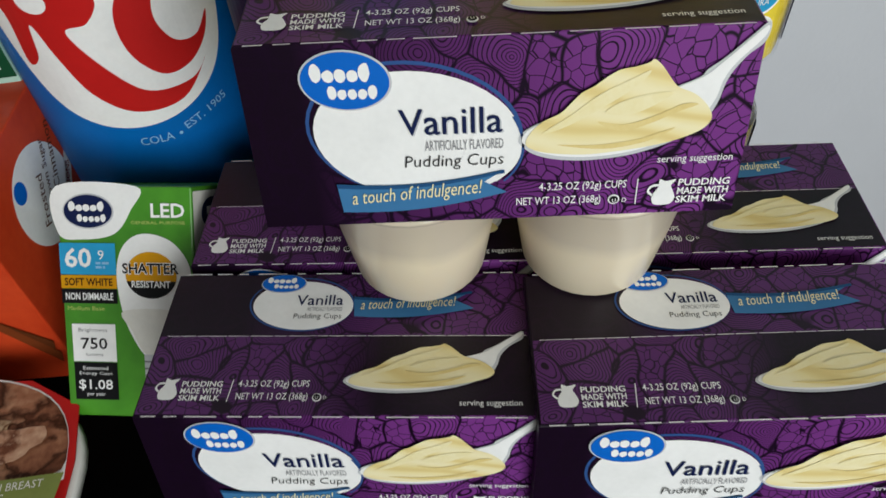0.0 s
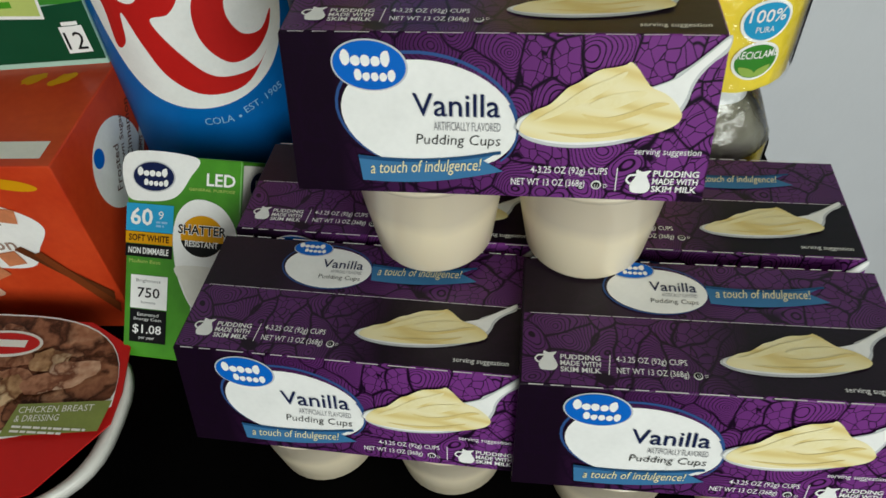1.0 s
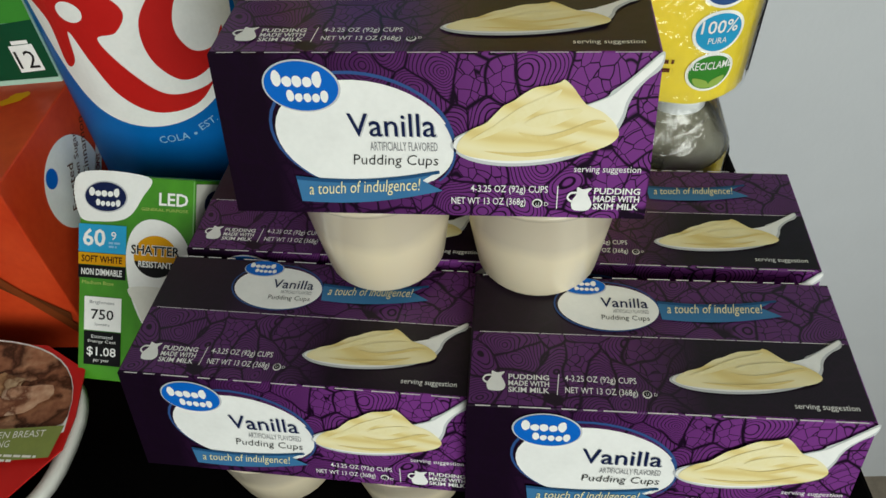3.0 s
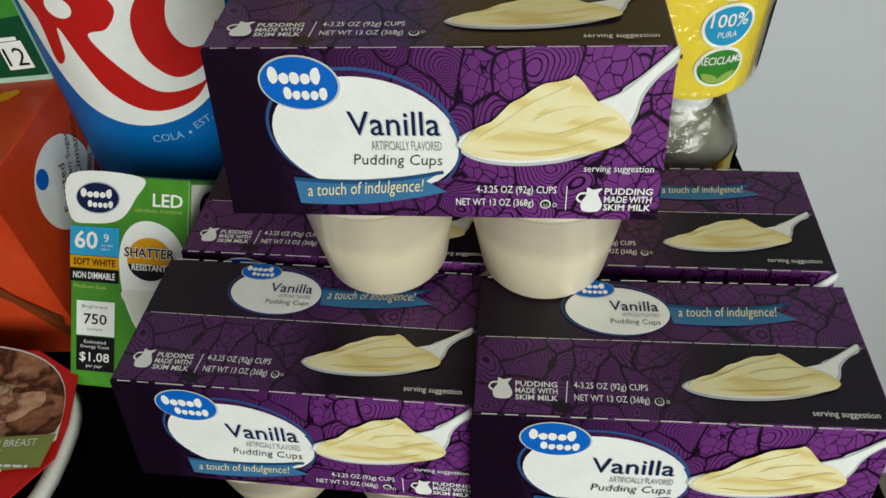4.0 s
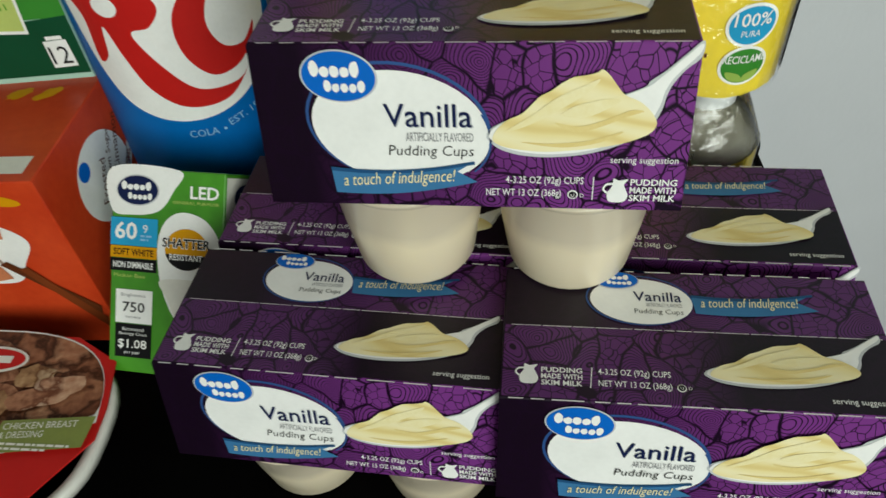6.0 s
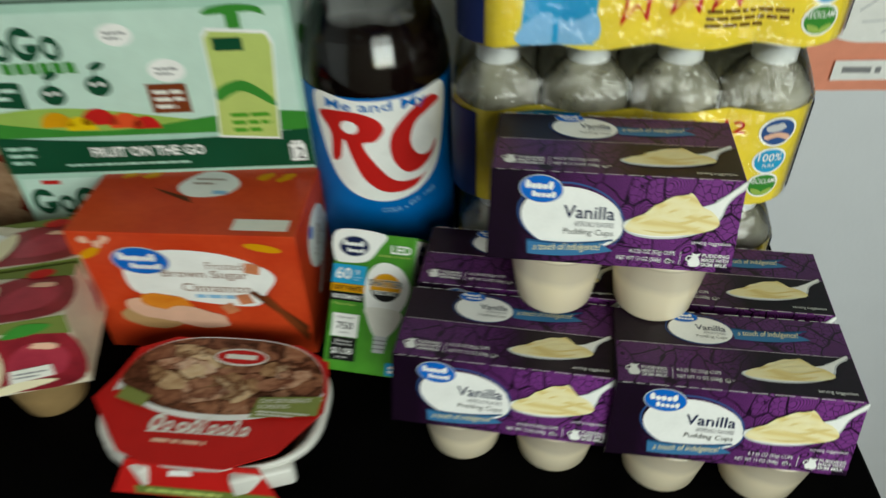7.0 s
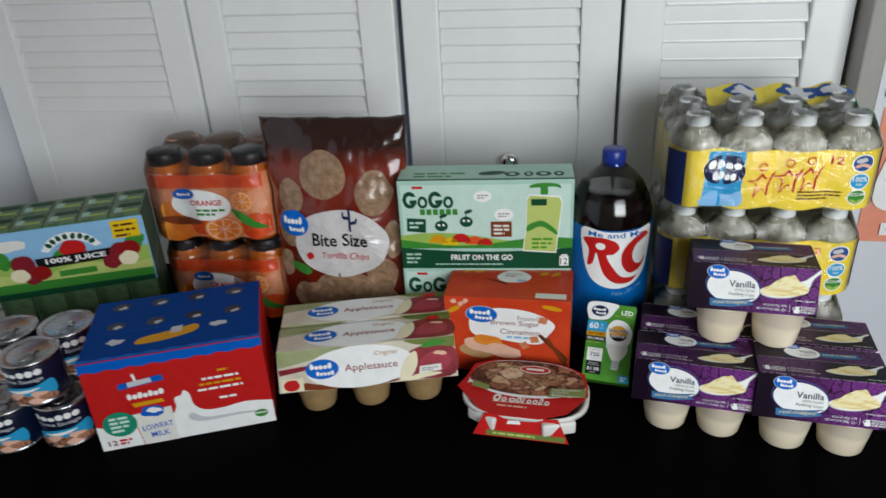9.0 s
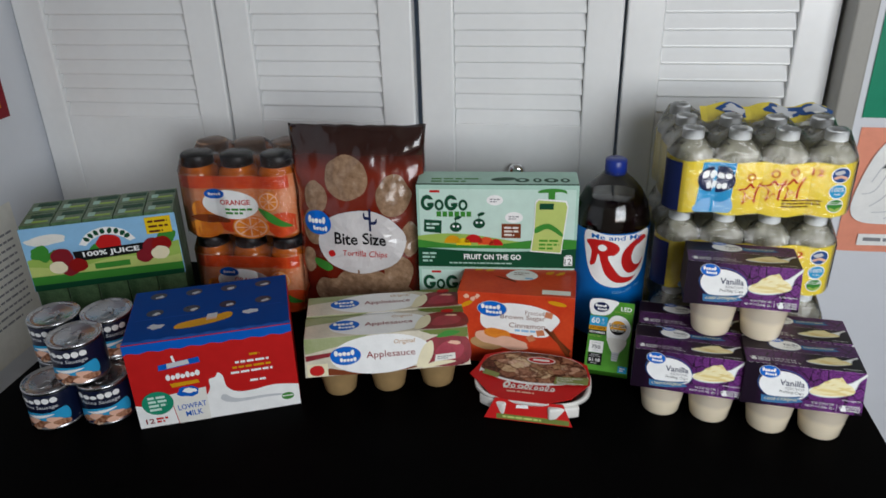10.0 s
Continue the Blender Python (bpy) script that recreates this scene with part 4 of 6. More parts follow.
def cola_bottle(m):
    t = thing("cola_bottle", m, "two litre bottle of dark cola with blue label and cap", "soda bottle")
    r, h = 0.0525, 0.277
    prof = [(0, 0.006), (r * 0.5, 0.001), (r * 0.85, 0.0), (r * 0.97, 0.006), (r, 0.016), (r, 0.184), (r * 0.985, 0.199), (r * 0.9, 0.217), (r * 0.74, 0.234), (r * 0.5, 0.248), (0.0155, 0.257), (0.0145, 0.262)]
    part("bottle", turned(prof, 48), M["clear"], t, "clear plastic bottle body", True)
    liquid = [(0, 0.002)] + [(q - 0.0012, z + 0.001) for q, z in prof[2:8]] + [(r * 0.87 - 0.0012, 0.2215), (0, 0.2215)]
    part("cola", turned(liquid, 40), M["cola"], t, "dark brown cola", True)
    bm = turned([(0, h), (0.0135, h), (0.0148, h - 0.0015), (0.0148, h - 0.02), (0.0135, h - 0.021)], 40)
    part("cap", bm, M["cap_blue"], t, "ribbed blue screw cap", True)
    part("neck_ring", turned([(0.0148, 0.2545), (0.0168, 0.2550), (0.0168, 0.2562), (0.0148, 0.2566)], 36), M["clear"], t, "", True)
    lab = part("label_band", turned([(r + 0.0002, 0.022), (r + 0.0006, 0.023), (r + 0.0006, 0.186), (r + 0.0002, 0.187)], 60), M["pepsi_blue"], t, "blue printed label with red and white emblem", True)
    f = round_map(0, 0, 0, r + 0.0007, -81)
    s = 0.004
    base_map = f
    f = lambda x, y, h: base_map(x * 1.02, 0.105 + (y - 0.0755) * 1.085, h)
    ink("label_field", lab, f, blob([(-0.047, 0.150), (-0.015, 0.1496), (0.02, 0.1496), (0.05, 0.150), (0.049, 0.12), (0.041, 0.095), (0.025, 0.081), (0.004, 0.0755), (-0.018, 0.0785), (-0.034, 0.09), (-0.044, 0.115)], 7), "white", 1, s)
    ink("emblem", lab, f, blob([(0.045, 0.14), (0.036, 0.1455), (0.02, 0.1395), (0.007, 0.126), (0.006, 0.109), (0.015, 0.0965), (0.027, 0.0965), (0.037, 0.104), (0.041, 0.113), (0.0335, 0.106), (0.024, 0.108), (0.0195, 0.119), (0.024, 0.131), (0.034, 0.136)], 7), "red", 2, s)
    ink("emblem", lab, f, blob([(-0.044, 0.138), (-0.02, 0.142), (-0.004, 0.138), (0.002, 0.13), (-0.004, 0.122), (-0.013, 0.119), (-0.004, 0.103), (0.008, 0.091), (0.026, 0.09), (0.034, 0.096), (0.02, 0.0835), (0.0, 0.083), (-0.014, 0.093), (-0.021, 0.108), (-0.026, 0.122), (-0.03, 0.108), (-0.037, 0.105), (-0.036, 0.125)], 7), "red", 2, s)
    ink("emblem_spot", lab, f, oval(-0.021, 0.131, 0.006, 0.0045), "white", 3, s)
    ink("lettering", lab, f, words("Me and My", -0.037, 0.1405, 0.07, 0.0085, 0.01), "pepsi_blue", 3, s)
    ink("lettering", lab, f, words("COLA", -0.004, 0.0665, 0.014, 0.0038), "sky", 2, s)
    ink("bullet", lab, f, oval(0.0132, 0.0685, 0.0008, 0.0008, 0, 10), "sky", 2)
    ink("lettering", lab, f, words("EST. 1905", 0.0165, 0.069, 0.022, 0.0036, turn=16), "sky", 2, s)
    return t


cola_bottle(pose(-0.156, 0.3195, TABLE_Z))


def pouch_box(m, h, label):
    t, b, f = carton("fruit_pouch_box", m, (0.226, 0.056, h), M["mint"], label, "fruit pouch box", "fruit pouch boxes")
    fr = f["front"]
    W = 0.226
    ink("pale_field", b, fr, rect(0.004, 0.04, W - 0.004, h - 0.006), "mint_light", 1)
    ink("hill", b, fr, poly([(0, 0.034)] + [(W * i / 24, 0.046 + 0.007 * math.sin(i / 24 * 5.5 + 0.4)) for i in range(25)] + [(W, 0.034)]), "green_light", 2)
    ink("hill", b, fr, poly([(0, 0.03)] + [(W * i / 24, 0.040 + 0.006 * math.sin(i / 24 * 6 + 2.6)) for i in range(25)] + [(W, 0.03)]), "leaf", 3)
    ink("dark_band", b, fr, poly([(0, 0.0), (W, 0.0), (W, 0.034)] + [(W * (1 - i / 24), 0.031 - 0.006 * math.sin(math.pi * i / 24)) for i in range(25)]), "green_dark", 4)
    for x, y, rr, c in ((0.05, 0.048, 0.012, "amber"), (0.066, 0.045, 0.011, "yellow"), (0.08, 0.049, 0.013, "red"), (0.098, 0.046, 0.012, "orange"), (0.112, 0.045, 0.01, "red")):
        ink("fruit_picture", b, fr, poly([(x + rr * math.cos(a / 14 * math.pi), y - 0.01 + rr * math.sin(a / 14 * math.pi)) for a in range(15)]), c, 3.5)
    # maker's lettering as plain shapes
    for x, w, k in ((0.006, 0.0185, 0.0118), (0.0255, 0.013, 0.0085), (0.0395, 0.0185, 0.0118), (0.059, 0.013, 0.0085)):
        ink("logo_shape", b, fr, oval(x + w / 2, h - 0.0265 + (k - 0.0118), w / 2, k), "green_dark", 3)
        ink("logo_shape", b, fr, oval(x + w / 2, h - 0.0265 + (k - 0.0118), w / 4.2, k * 0.52), "mint_light", 4)
        if w > 0.015:
            ink("logo_shape", b, fr, rect(x + w * 0.5, h - 0.0315, x + w, h - 0.0265), "green_dark", 5)
            ink("logo_shape", b, fr, rect(x + w * 0.62, h - 0.0262, x + w * 1.02, h - 0.0215), "mint_light", 5)
    for i in range(6):
        ink("logo_bar", b, fr, rect(0.028 + i * 0.0085, h - 0.0475, 0.0345 + i * 0.0085, h - 0.0395), "leaf", 3)
    ink("logo_tag", b, fr, rect(0.019, h - 0.011, 0.033, h - 0.0075), "red", 3)
    ink("badge", b, fr, poly([(0.009, h - 0.071), (0.034, h - 0.0735), (0.035, h - 0.0535), (0.01, h - 0.052)]), "green_dark", 3)
    ink("small_print", b, fr, bars(0.013, h - 0.0605, 0.018, 2, 0.003, 0.006, 1), "mint_light", 4)
    for x, y in ((0.055, 0.063), (0.088, 0.069)):
        ink("berry_picture", b, fr, oval(x, y, 0.0085, 0.0075), "green_dark", 5)
        ink("berry_picture", b, fr, oval(x - 0.003, y + 0.0015, 0.0018, 0.0018), "white", 6)
        ink("berry_picture", b, fr, oval(x + 0.003, y + 0.0015, 0.0018, 0.0018), "white", 6)
        ink("berry_stalk", b, fr, poly([(x - 0.0006, y + 0.007), (x + 0.0006, y + 0.007), (x + 0.0006, y + 0.014), (x - 0.0006, y + 0.014)]), "green_dark", 5)
        ink("berry_leaf", b, fr, oval(x + 0.003, y + 0.0145, 0.0055, 0.0025, 20), "green_dark", 5)
    for x, y, rr in ((0.110, h - 0.022, 0.0115), (0.137, h - 0.048, 0.0125)):
        ink("speech_bubble", b, fr, oval(x, y, rr, rr * 0.68), "white", 3)
        ink("small_print", b, fr, bars(x - rr * 0.6, y + 0.0005, rr * 1.2, 2, 0.0018, 0.0035, 4), "grey", 4)
    ink("brown_badge", b, fr, rect(0.120, 0.047, 0.147, 0.069), "cinnamon", 5)
    ink("small_print", b, fr, bars(0.1235, 0.0615, 0.02, 3, 0.003, 0.0055, 5), "pale", 6)
    pts = [(0.161, 0.026), (0.205, 0.023), (0.2075, 0.05), (0.212, h - 0.03), (0.209, h - 0.022), (0.17, h - 0.019), (0.166, h - 0.024), (0.165, 0.06)]
    ink("pouch_picture", b, fr, poly(pts), "white", 5)
    ink("pouch_picture", b, fr, poly([(a + (0.186 - a) * 0.06, c + (0.06 - c) * 0.05) for a, c in pts]), "lime", 6)
    ink("pouch_spout", b, fr, rect(0.184, h - 0.02, 0.193, h - 0.009), "leaf", 6)
    ink("pouch_spout", b, fr, blob([(0.171, h - 0.0105), (0.2, h - 0.009), (0.209, h - 0.0115), (0.206, h - 0.006), (0.19, h - 0.004), (0.174, h - 0.006)], 4), "leaf", 7)
    ink("pouch_print", b, fr, bars(0.172, h - 0.035, 0.03, 1, 0.009, 0.01, 8), "green_dark", 7)
    ink("pouch_print", b, fr, blob([(0.168, 0.055), (0.185, 0.062), (0.205, 0.05), (0.203, 0.058), (0.186, 0.07), (0.168, 0.064)], 5), "leaf", 7)
    ink("small_print", b, fr, bars(0.173, 0.042, 0.028, 3, 0.0032, 0.006, 6), "green", 7)
    ink("lettering", b, fr, words("FRUIT ON THE GO", 0.066, 0.0125, 0.082, 0.0085, 0.03), "white", 6)
    ink("small_print", b, fr, bars(0.045, 0.0055, 0.13, 1, 0.002, 0.004, 3), "mint", 6)
    ink("small_print", b, fr, bars(0.006, 0.02, 0.02, 3, 0.003, 0.006, 12), "mint", 6)
    ink("count_box", b, fr, poly([(0.2095, 0.004), (0.2215, 0.0045), (0.221, 0.019), (0.2095, 0.0185)]), "white", 6)
    ink("count_handle", b, fr, poly([(0.2115, 0.019), (0.2195, 0.0193), (0.2195, 0.0212), (0.2115, 0.021)]), "white", 6)
    ink("lettering", b, fr, words("12", 0.2105, 0.0062, 0.0095, 0.0095), "black", 7)
    tp = f["top"]
    ink("dark_band", b, tp, rect(0.0, 0.0005, W, 0.005), "green_dark", 1)
    for x, w in ((0.138, 0.02), (0.163, 0.012), (0.178, 0.02), (0.201, 0.013)):
        ink("logo_shape", b, tp, oval(x + w / 2, 0.02, w / 2, 0.008), "green_dark", 1)
        ink("logo_shape", b, tp, oval(x + w / 2, 0.02, w / 4.5, 0.004), "mint", 2)
    ink("top_leaf", b, tp, oval(0.122, 0.024, 0.018, 0.007, 8), "green_dark", 1)
    ink("small_print", b, tp, bars(0.02, 0.022, 0.07, 2, 0.005, 0.01, 9), "leaf", 1)
    rs = f["right"]
    ink("side_field", b, rs, rect(0.004, 0.006, 0.052, h - 0.01), "mint_light", 1)
    ink("side_leaf", b, rs, oval(0.022, h - 0.035, 0.014, 0.007, -25), "leaf", 2)
    ink("side_panel", b, rs, rect(0.008, 0.012, 0.048, 0.06), "lime", 2)
    ink("small_print", b, rs, bars(0.011, 0.05, 0.034, 6, 0.0025, 0.0065, 7), "green_dark", 3)
    return t


pouch_box(pose(-0.3195, 0.315, TABLE_Z, 0, 0, 4.5), 0.118, "mint-green box of fruit pouches standing on the table")
pouch_box(pose(-0.3185, 0.313, TABLE_Z + 0.1185, 0, 0, 4.5), 0.1265, "mint-green box of fruit pouches stacked on another box")


def chip_bag(m):
    t = thing("chip_bag", m, "glossy brown bag of bite size tortilla chips standing upright", "chip bag")
    W, H = 0.205, 0.315

    def skin(x, y, h):
        """Front of the bag at x across and y up."""
        u, v = x / (W / 2), y / H
        w = max(0.0, 1 - abs(u) ** 2.6) ** 0.6 * max(0.0, math.sin(math.pi * min(1, max(0.0, v * 0.96 + 0.02)))) ** 0.55
        narrow = 1 - 0.06 * math.sin(math.pi * v)
        rip = 0.0046 * noise.noise((x * 30, y * 26, 1.0)) + 0.0022 * noise.noise((x * 75, y * 60, 7.0)) + 0.0075 * noise.noise((x * 13, y * 30, 4.0)) * (abs(v - 0.5) * 2) ** 2
        return Vector((x * narrow, -0.034 * w - rip - h - 0.02 * (1 - v) + 0.012, y + 0.003 * noise.noise((x * 35, 0, 2)) * (v > 0.97)))

    bm = bmesh.new()
    N, K = 48, 64
    front = [[bm.verts.new(skin(-W / 2 + W * i / N, H * j / K, 0)) for i in range(N + 1)] for j in range(K + 1)]
    back = []
    for j in range(K + 1):
        row = []
        for i in range(N + 1):
            p = skin(-W / 2 + W * i / N, H * j / K, 0)
            if 0 < i < N and 0 < j < K:
                row.append(bm.verts.new((p.x, -p.y + 2 * (-0.02 * (1 - j / K) + 0.012) + 0.001, p.z)))
            else:
                row.append(front[j][i])
        back.append(row)
    for j in range(K):
        for i in range(N):
            bm.faces.new((front[j][i], front[j][i + 1], front[j + 1][i + 1], front[j + 1][i]))
            bm.faces.new((back[j][i], back[j + 1][i], back[j + 1][i + 1], back[j][i + 1]))
    b = part("bag", bm, M["bag"], t, "glossy brown printed bag", True)
    chips = [(-0.07, 0.165, 0.02, 0.028), (-0.045, 0.06, 0.03, 0.026), (0.058, 0.05, 0.028, 0.03), (-0.012, 0.243, 0.034, 0.033), (-0.064, 0.212, 0.02, 0.024), (0.06, 0.218, 0.026, 0.03), (0.084, 0.15, 0.014, 0.027), (0.064, 0.098, 0.022, 0.03), (0.008, 0.072, 0.046, 0.034), (-0.083, 0.11, 0.012, 0.02)]
    for i, (x, y, a, c) in enumerate(chips):
        ink("chip_picture", b, skin, fine_oval(x, y, a, c, 0.1, i), M["tortilla"], 5)
    M["bag_white"] = material("bag_white_print", hexa("d9d5d4"), 0.25, vary=0.06, scale=30, bump=0.5, bump_scale=35, coat=0.5)
    ink("name_field", b, skin, fine_oval(0.008, 0.147, 0.07, 0.05, 0.06, 11), "bag_white", 9)
    ink("logo", b, skin, fine_oval(-0.062, 0.174, 0.023, 0.019, 0, 0), "gv_blue", 12)
    shape_row(b, skin, -0.078, 0.174, 0.03, 0.011, 5, "white", 15, 0, -0.03, 5)
    shape_row(b, skin, -0.07, 0.162, 0.024, 0.009, 5, "white", 15, 0, -0.03, 8)
    ink("lettering", b, skin, words("Bite Size", -0.034, 0.144, 0.083, 0.019, 0.02), "black", 13)
    ink("lettering", b, skin, words("Tortilla Chips", -0.022, 0.122, 0.072, 0.013, shear=0.2), "red", 13)
    ink("cactus_picture", b, skin, poly([(0.0228, 0.166), (0.0262, 0.166), (0.0262, 0.176), (0.0335, 0.177), (0.0355, 0.180), (0.0358, 0.189), (0.0332, 0.189), (0.0326, 0.1815), (0.0262, 0.1805), (0.0262, 0.199), (0.0245, 0.2005), (0.0228, 0.199), (0.0228, 0.188), (0.0165, 0.1885), (0.0162, 0.194), (0.0138, 0.194), (0.0138, 0.187), (0.0158, 0.184), (0.0228, 0.1835)]), "navy", 13)
    ink("pepper_picture", b, skin, blob([(-0.046, 0.13), (-0.038, 0.134), (-0.034, 0.127), (-0.042, 0.123)], 4), "red", 13)
    ink("lime_picture", b, skin, oval(-0.057, 0.108, 0.017, 0.008, -15), "leaf", 12)
    return t


def bag_print(name):
    """Glossy bag: near-black brown at the top, red-brown below."""
    m = material(name, hexa("5a1c12"), 0.2, vary=0.35, scale=25, bump=1.0, bump_scale=35, coat=0.7)
    nt = m.node_tree
    co = nt.nodes.new("ShaderNodeTexCoord")
    sep = nt.nodes.new("ShaderNodeSeparateXYZ")
    nt.links.new(co.outputs["Object"], sep.inputs[0])
    ramp = nt.nodes.new("ShaderNodeValToRGB")
    ramp.color_ramp.elements[0].position, ramp.color_ramp.elements[0].color = 0.0, (*hexa("5c160f"), 1)
    ramp.color_ramp.elements[1].position, ramp.color_ramp.elements[1].color = 1.0, (*hexa("2a1512"), 1)
    e = ramp.color_ramp.elements.new(0.78)
    e.color = (*hexa("7c2614"), 1)
    e = ramp.color_ramp.elements.new(0.88)
    e.color = (*hexa("301713"), 1)
    k = nt.nodes.new("ShaderNodeMath")
    k.operation = "MULTIPLY"
    k.inputs[1].default_value = 1 / 0.318
    nt.links.new(sep.outputs["Z"], k.inputs[0])
    nt.links.new(k.outputs[0], ramp.inputs[0])
    nt.links.new(ramp.outputs[0], nt.nodes["Principled BSDF"].inputs["Base Color"])
    return m


M["bag"] = bag_print("brown_bag_print")
M["tortilla"] = material("tortilla_print", hexa("ac8c70"), 0.25, vary=0.2, scale=120, alt=hexa("7e5f46"), bump=0.4, bump_scale=40, coat=0.4)
chip_bag(pose(-0.525, 0.318, TABLE_Z, 0, 0, 0))


def orange_pack(m, label):
    n, k, p, r, h = 3, 2, 0.0625, 0.0305, 0.131
    t = thing("orange_drink_pack", m, label, "drink bottle pack", "orange drink packs")
    body = cap = None
    for i in range(n):
        for j in range(k):
            x, y = (i - 1) * p, (j - 0.5) * p
            if body is None:
                b = part("bottle", turned([(0, 0.004), (r * 0.82, 0.0), (r * 0.97, 0.006), (r, 0.016), (r, 0.098), (r * 0.97, 0.104), (r * 0.86, 0.109), (r * 0.74, 0.112), (r * 0.74, 0.122)], 28), M["orange_bottle"], t, "bottle of orange drink", True)
                body = b.data
                c = part("cap", turned([(0, h), (0.0225, h), (0.0242, h - 0.002), (0.0242, h - 0.017), (0.0225, h - 0.018)], 28), M["cap_black"], b, "black screw cap", True)
                cap = c.data
                rear = c.data.copy()
                # rear caps are black too; tan paints in the glare of the film
                rear.materials[0] = M["cap_glare"]
            else:
                b = new("bottle", body)
                b.parent = t
                b["label"] = "bottle of orange drink"
                c = new("cap", cap if j == 0 else rear)
                c.parent = b
                if j:
                    c["label"] = "black screw cap with film glare painted on as tan"
            b.matrix_basis = pose(x, y, 0)
    w = part("printed_wrap", wrap_band(n, k, p, r, 0.008, 0.104, 0.003, 0.001), M["peach_film"], t, "orange and peach printed film band")
    f = band_map(n, k, p, r, 0.003, 0.0)
    st = 0.006
    ink("orange_stripe", w, f, rect(-0.091, 0.084, 0.091, 0.1035), M["fruit_red"], 1, st)
    ink("orange_picture", w, f, oval(0.068, 0.026, 0.024, 0.02, 0, 30, 0.1, 4), M["fruit_red"], 2, st)
    ink("orange_picture", w, f, oval(-0.052, 0.050, 0.019, 0.015, 0, 30, 0.1, 2), M["fruit"], 2, st)
    ink("orange_picture", w, f, oval(-0.052, 0.019, 0.027, 0.0165, 0, 30, 0.1, 3), M["fruit"], 2.5, st)
    ink("orange_picture", w, f, oval(-0.008, 0.026, 0.024, 0.013, 0, 30, 0.15, 7), M["fruit_red"], 2.2, st)
    for x, y, a, q in ((0.019, 0.021, 0.029, 0.019), (0.052, 0.0635, 0.0165, 0.016)):
        ink("slice_rim", w, f, oval(x, y, a, q), M["fruit"], 3, st)
        ink("slice_pith", w, f, oval(x, y, a * 0.9, q * 0.88), "peach", 3.4, st)
        for g in range(8):
            m0 = math.pi * (g + 0.5) / 4
            wedge = [(x + a * 0.08 * math.cos(m0), y + q * 0.08 * math.sin(m0))] + [(x + a * 0.8 * math.cos(m0 + d), y + q * 0.78 * math.sin(m0 + d)) for d in (-0.33, -0.11, 0.11, 0.33)]
            ink("slice_segment", w, f, poly(wedge), M["fruit"], 3.8, st)
    ink("name_field", w, f, oval(-0.008, 0.0585, 0.043, 0.0235, -4), "white", 5, st)
    ink("logo", w, f, oval(-0.031, 0.0755, 0.0155, 0.008), "gv_blue", 6, st)
    shape_row(w, f, -0.041, 0.073, 0.02, 0.005, 5, "white", 7, 0, 0.0, 5)
    ink("lettering", w, f, words("ORANGE", -0.024, 0.058, 0.047, 0.0085, 0.02), "red", 7, st)
    ink("lettering_bar", w, f, bars(-0.017, 0.049, 0.042, 2, 0.0035, 0.006, 3), "leaf", 7, st)
    ink("brown_picture", w, f, oval(-0.042, 0.035, 0.03, 0.0065, -5, 30, 0.2, 5), "cinnamon", 5.5, st)
    ink("leaf_picture", w, f, blob([(0.034, 0.052), (0.05, 0.047), (0.07, 0.033), (0.084, 0.022), (0.064, 0.024), (0.046, 0.034)], 5), "leaf", 6, st)
    part("shrink_film", film_skin(n, k, p, r + 0.0015, 0.004, h + 0.0025, 0.024), M["film"], t, "clear wrinkled shrink film", True)
    return t


# glare of the film over black caps, given as a tan base colour
M["cap_glare"] = material("film_glare_cap", hexa("b08a70"), 0.4, vary=0.2, scale=60)
M["fruit"] = material("orange_fruit_print", hexa("f09a34"), 0.35, vary=0.2, scale=70, alt=hexa("d8701c"))
M["fruit_red"] = material("red_orange_fruit_print", hexa("e8622a"), 0.35, vary=0.2, scale=60, alt=hexa("cf4318"))
M["orange_bottle"] = material("orange_drink_bottle", hexa("e07a26"), 0.18, vary=0.25, scale=50, coat=0.4, alt=hexa("c05a1a"))
M["peach_film"] = material("peach_printed_film", hexa("e9b08c"), 0.25, vary=0.2, scale=22, bump=0.5, bump_scale=80, coat=0.3, alt=hexa("d9752e"))
_o = orange_pack(pose(-0.717, 0.368, TABLE_Z, 0, 0, 3), "shrink-wrapped six-pack of orange drink bottles on the table")
tagged(copy_thing(_o, pose(-0.72, 0.366, TABLE_Z + 0.134, 0, 0, 4)), "shrink-wrapped six-pack of orange drink bottles stacked on another")


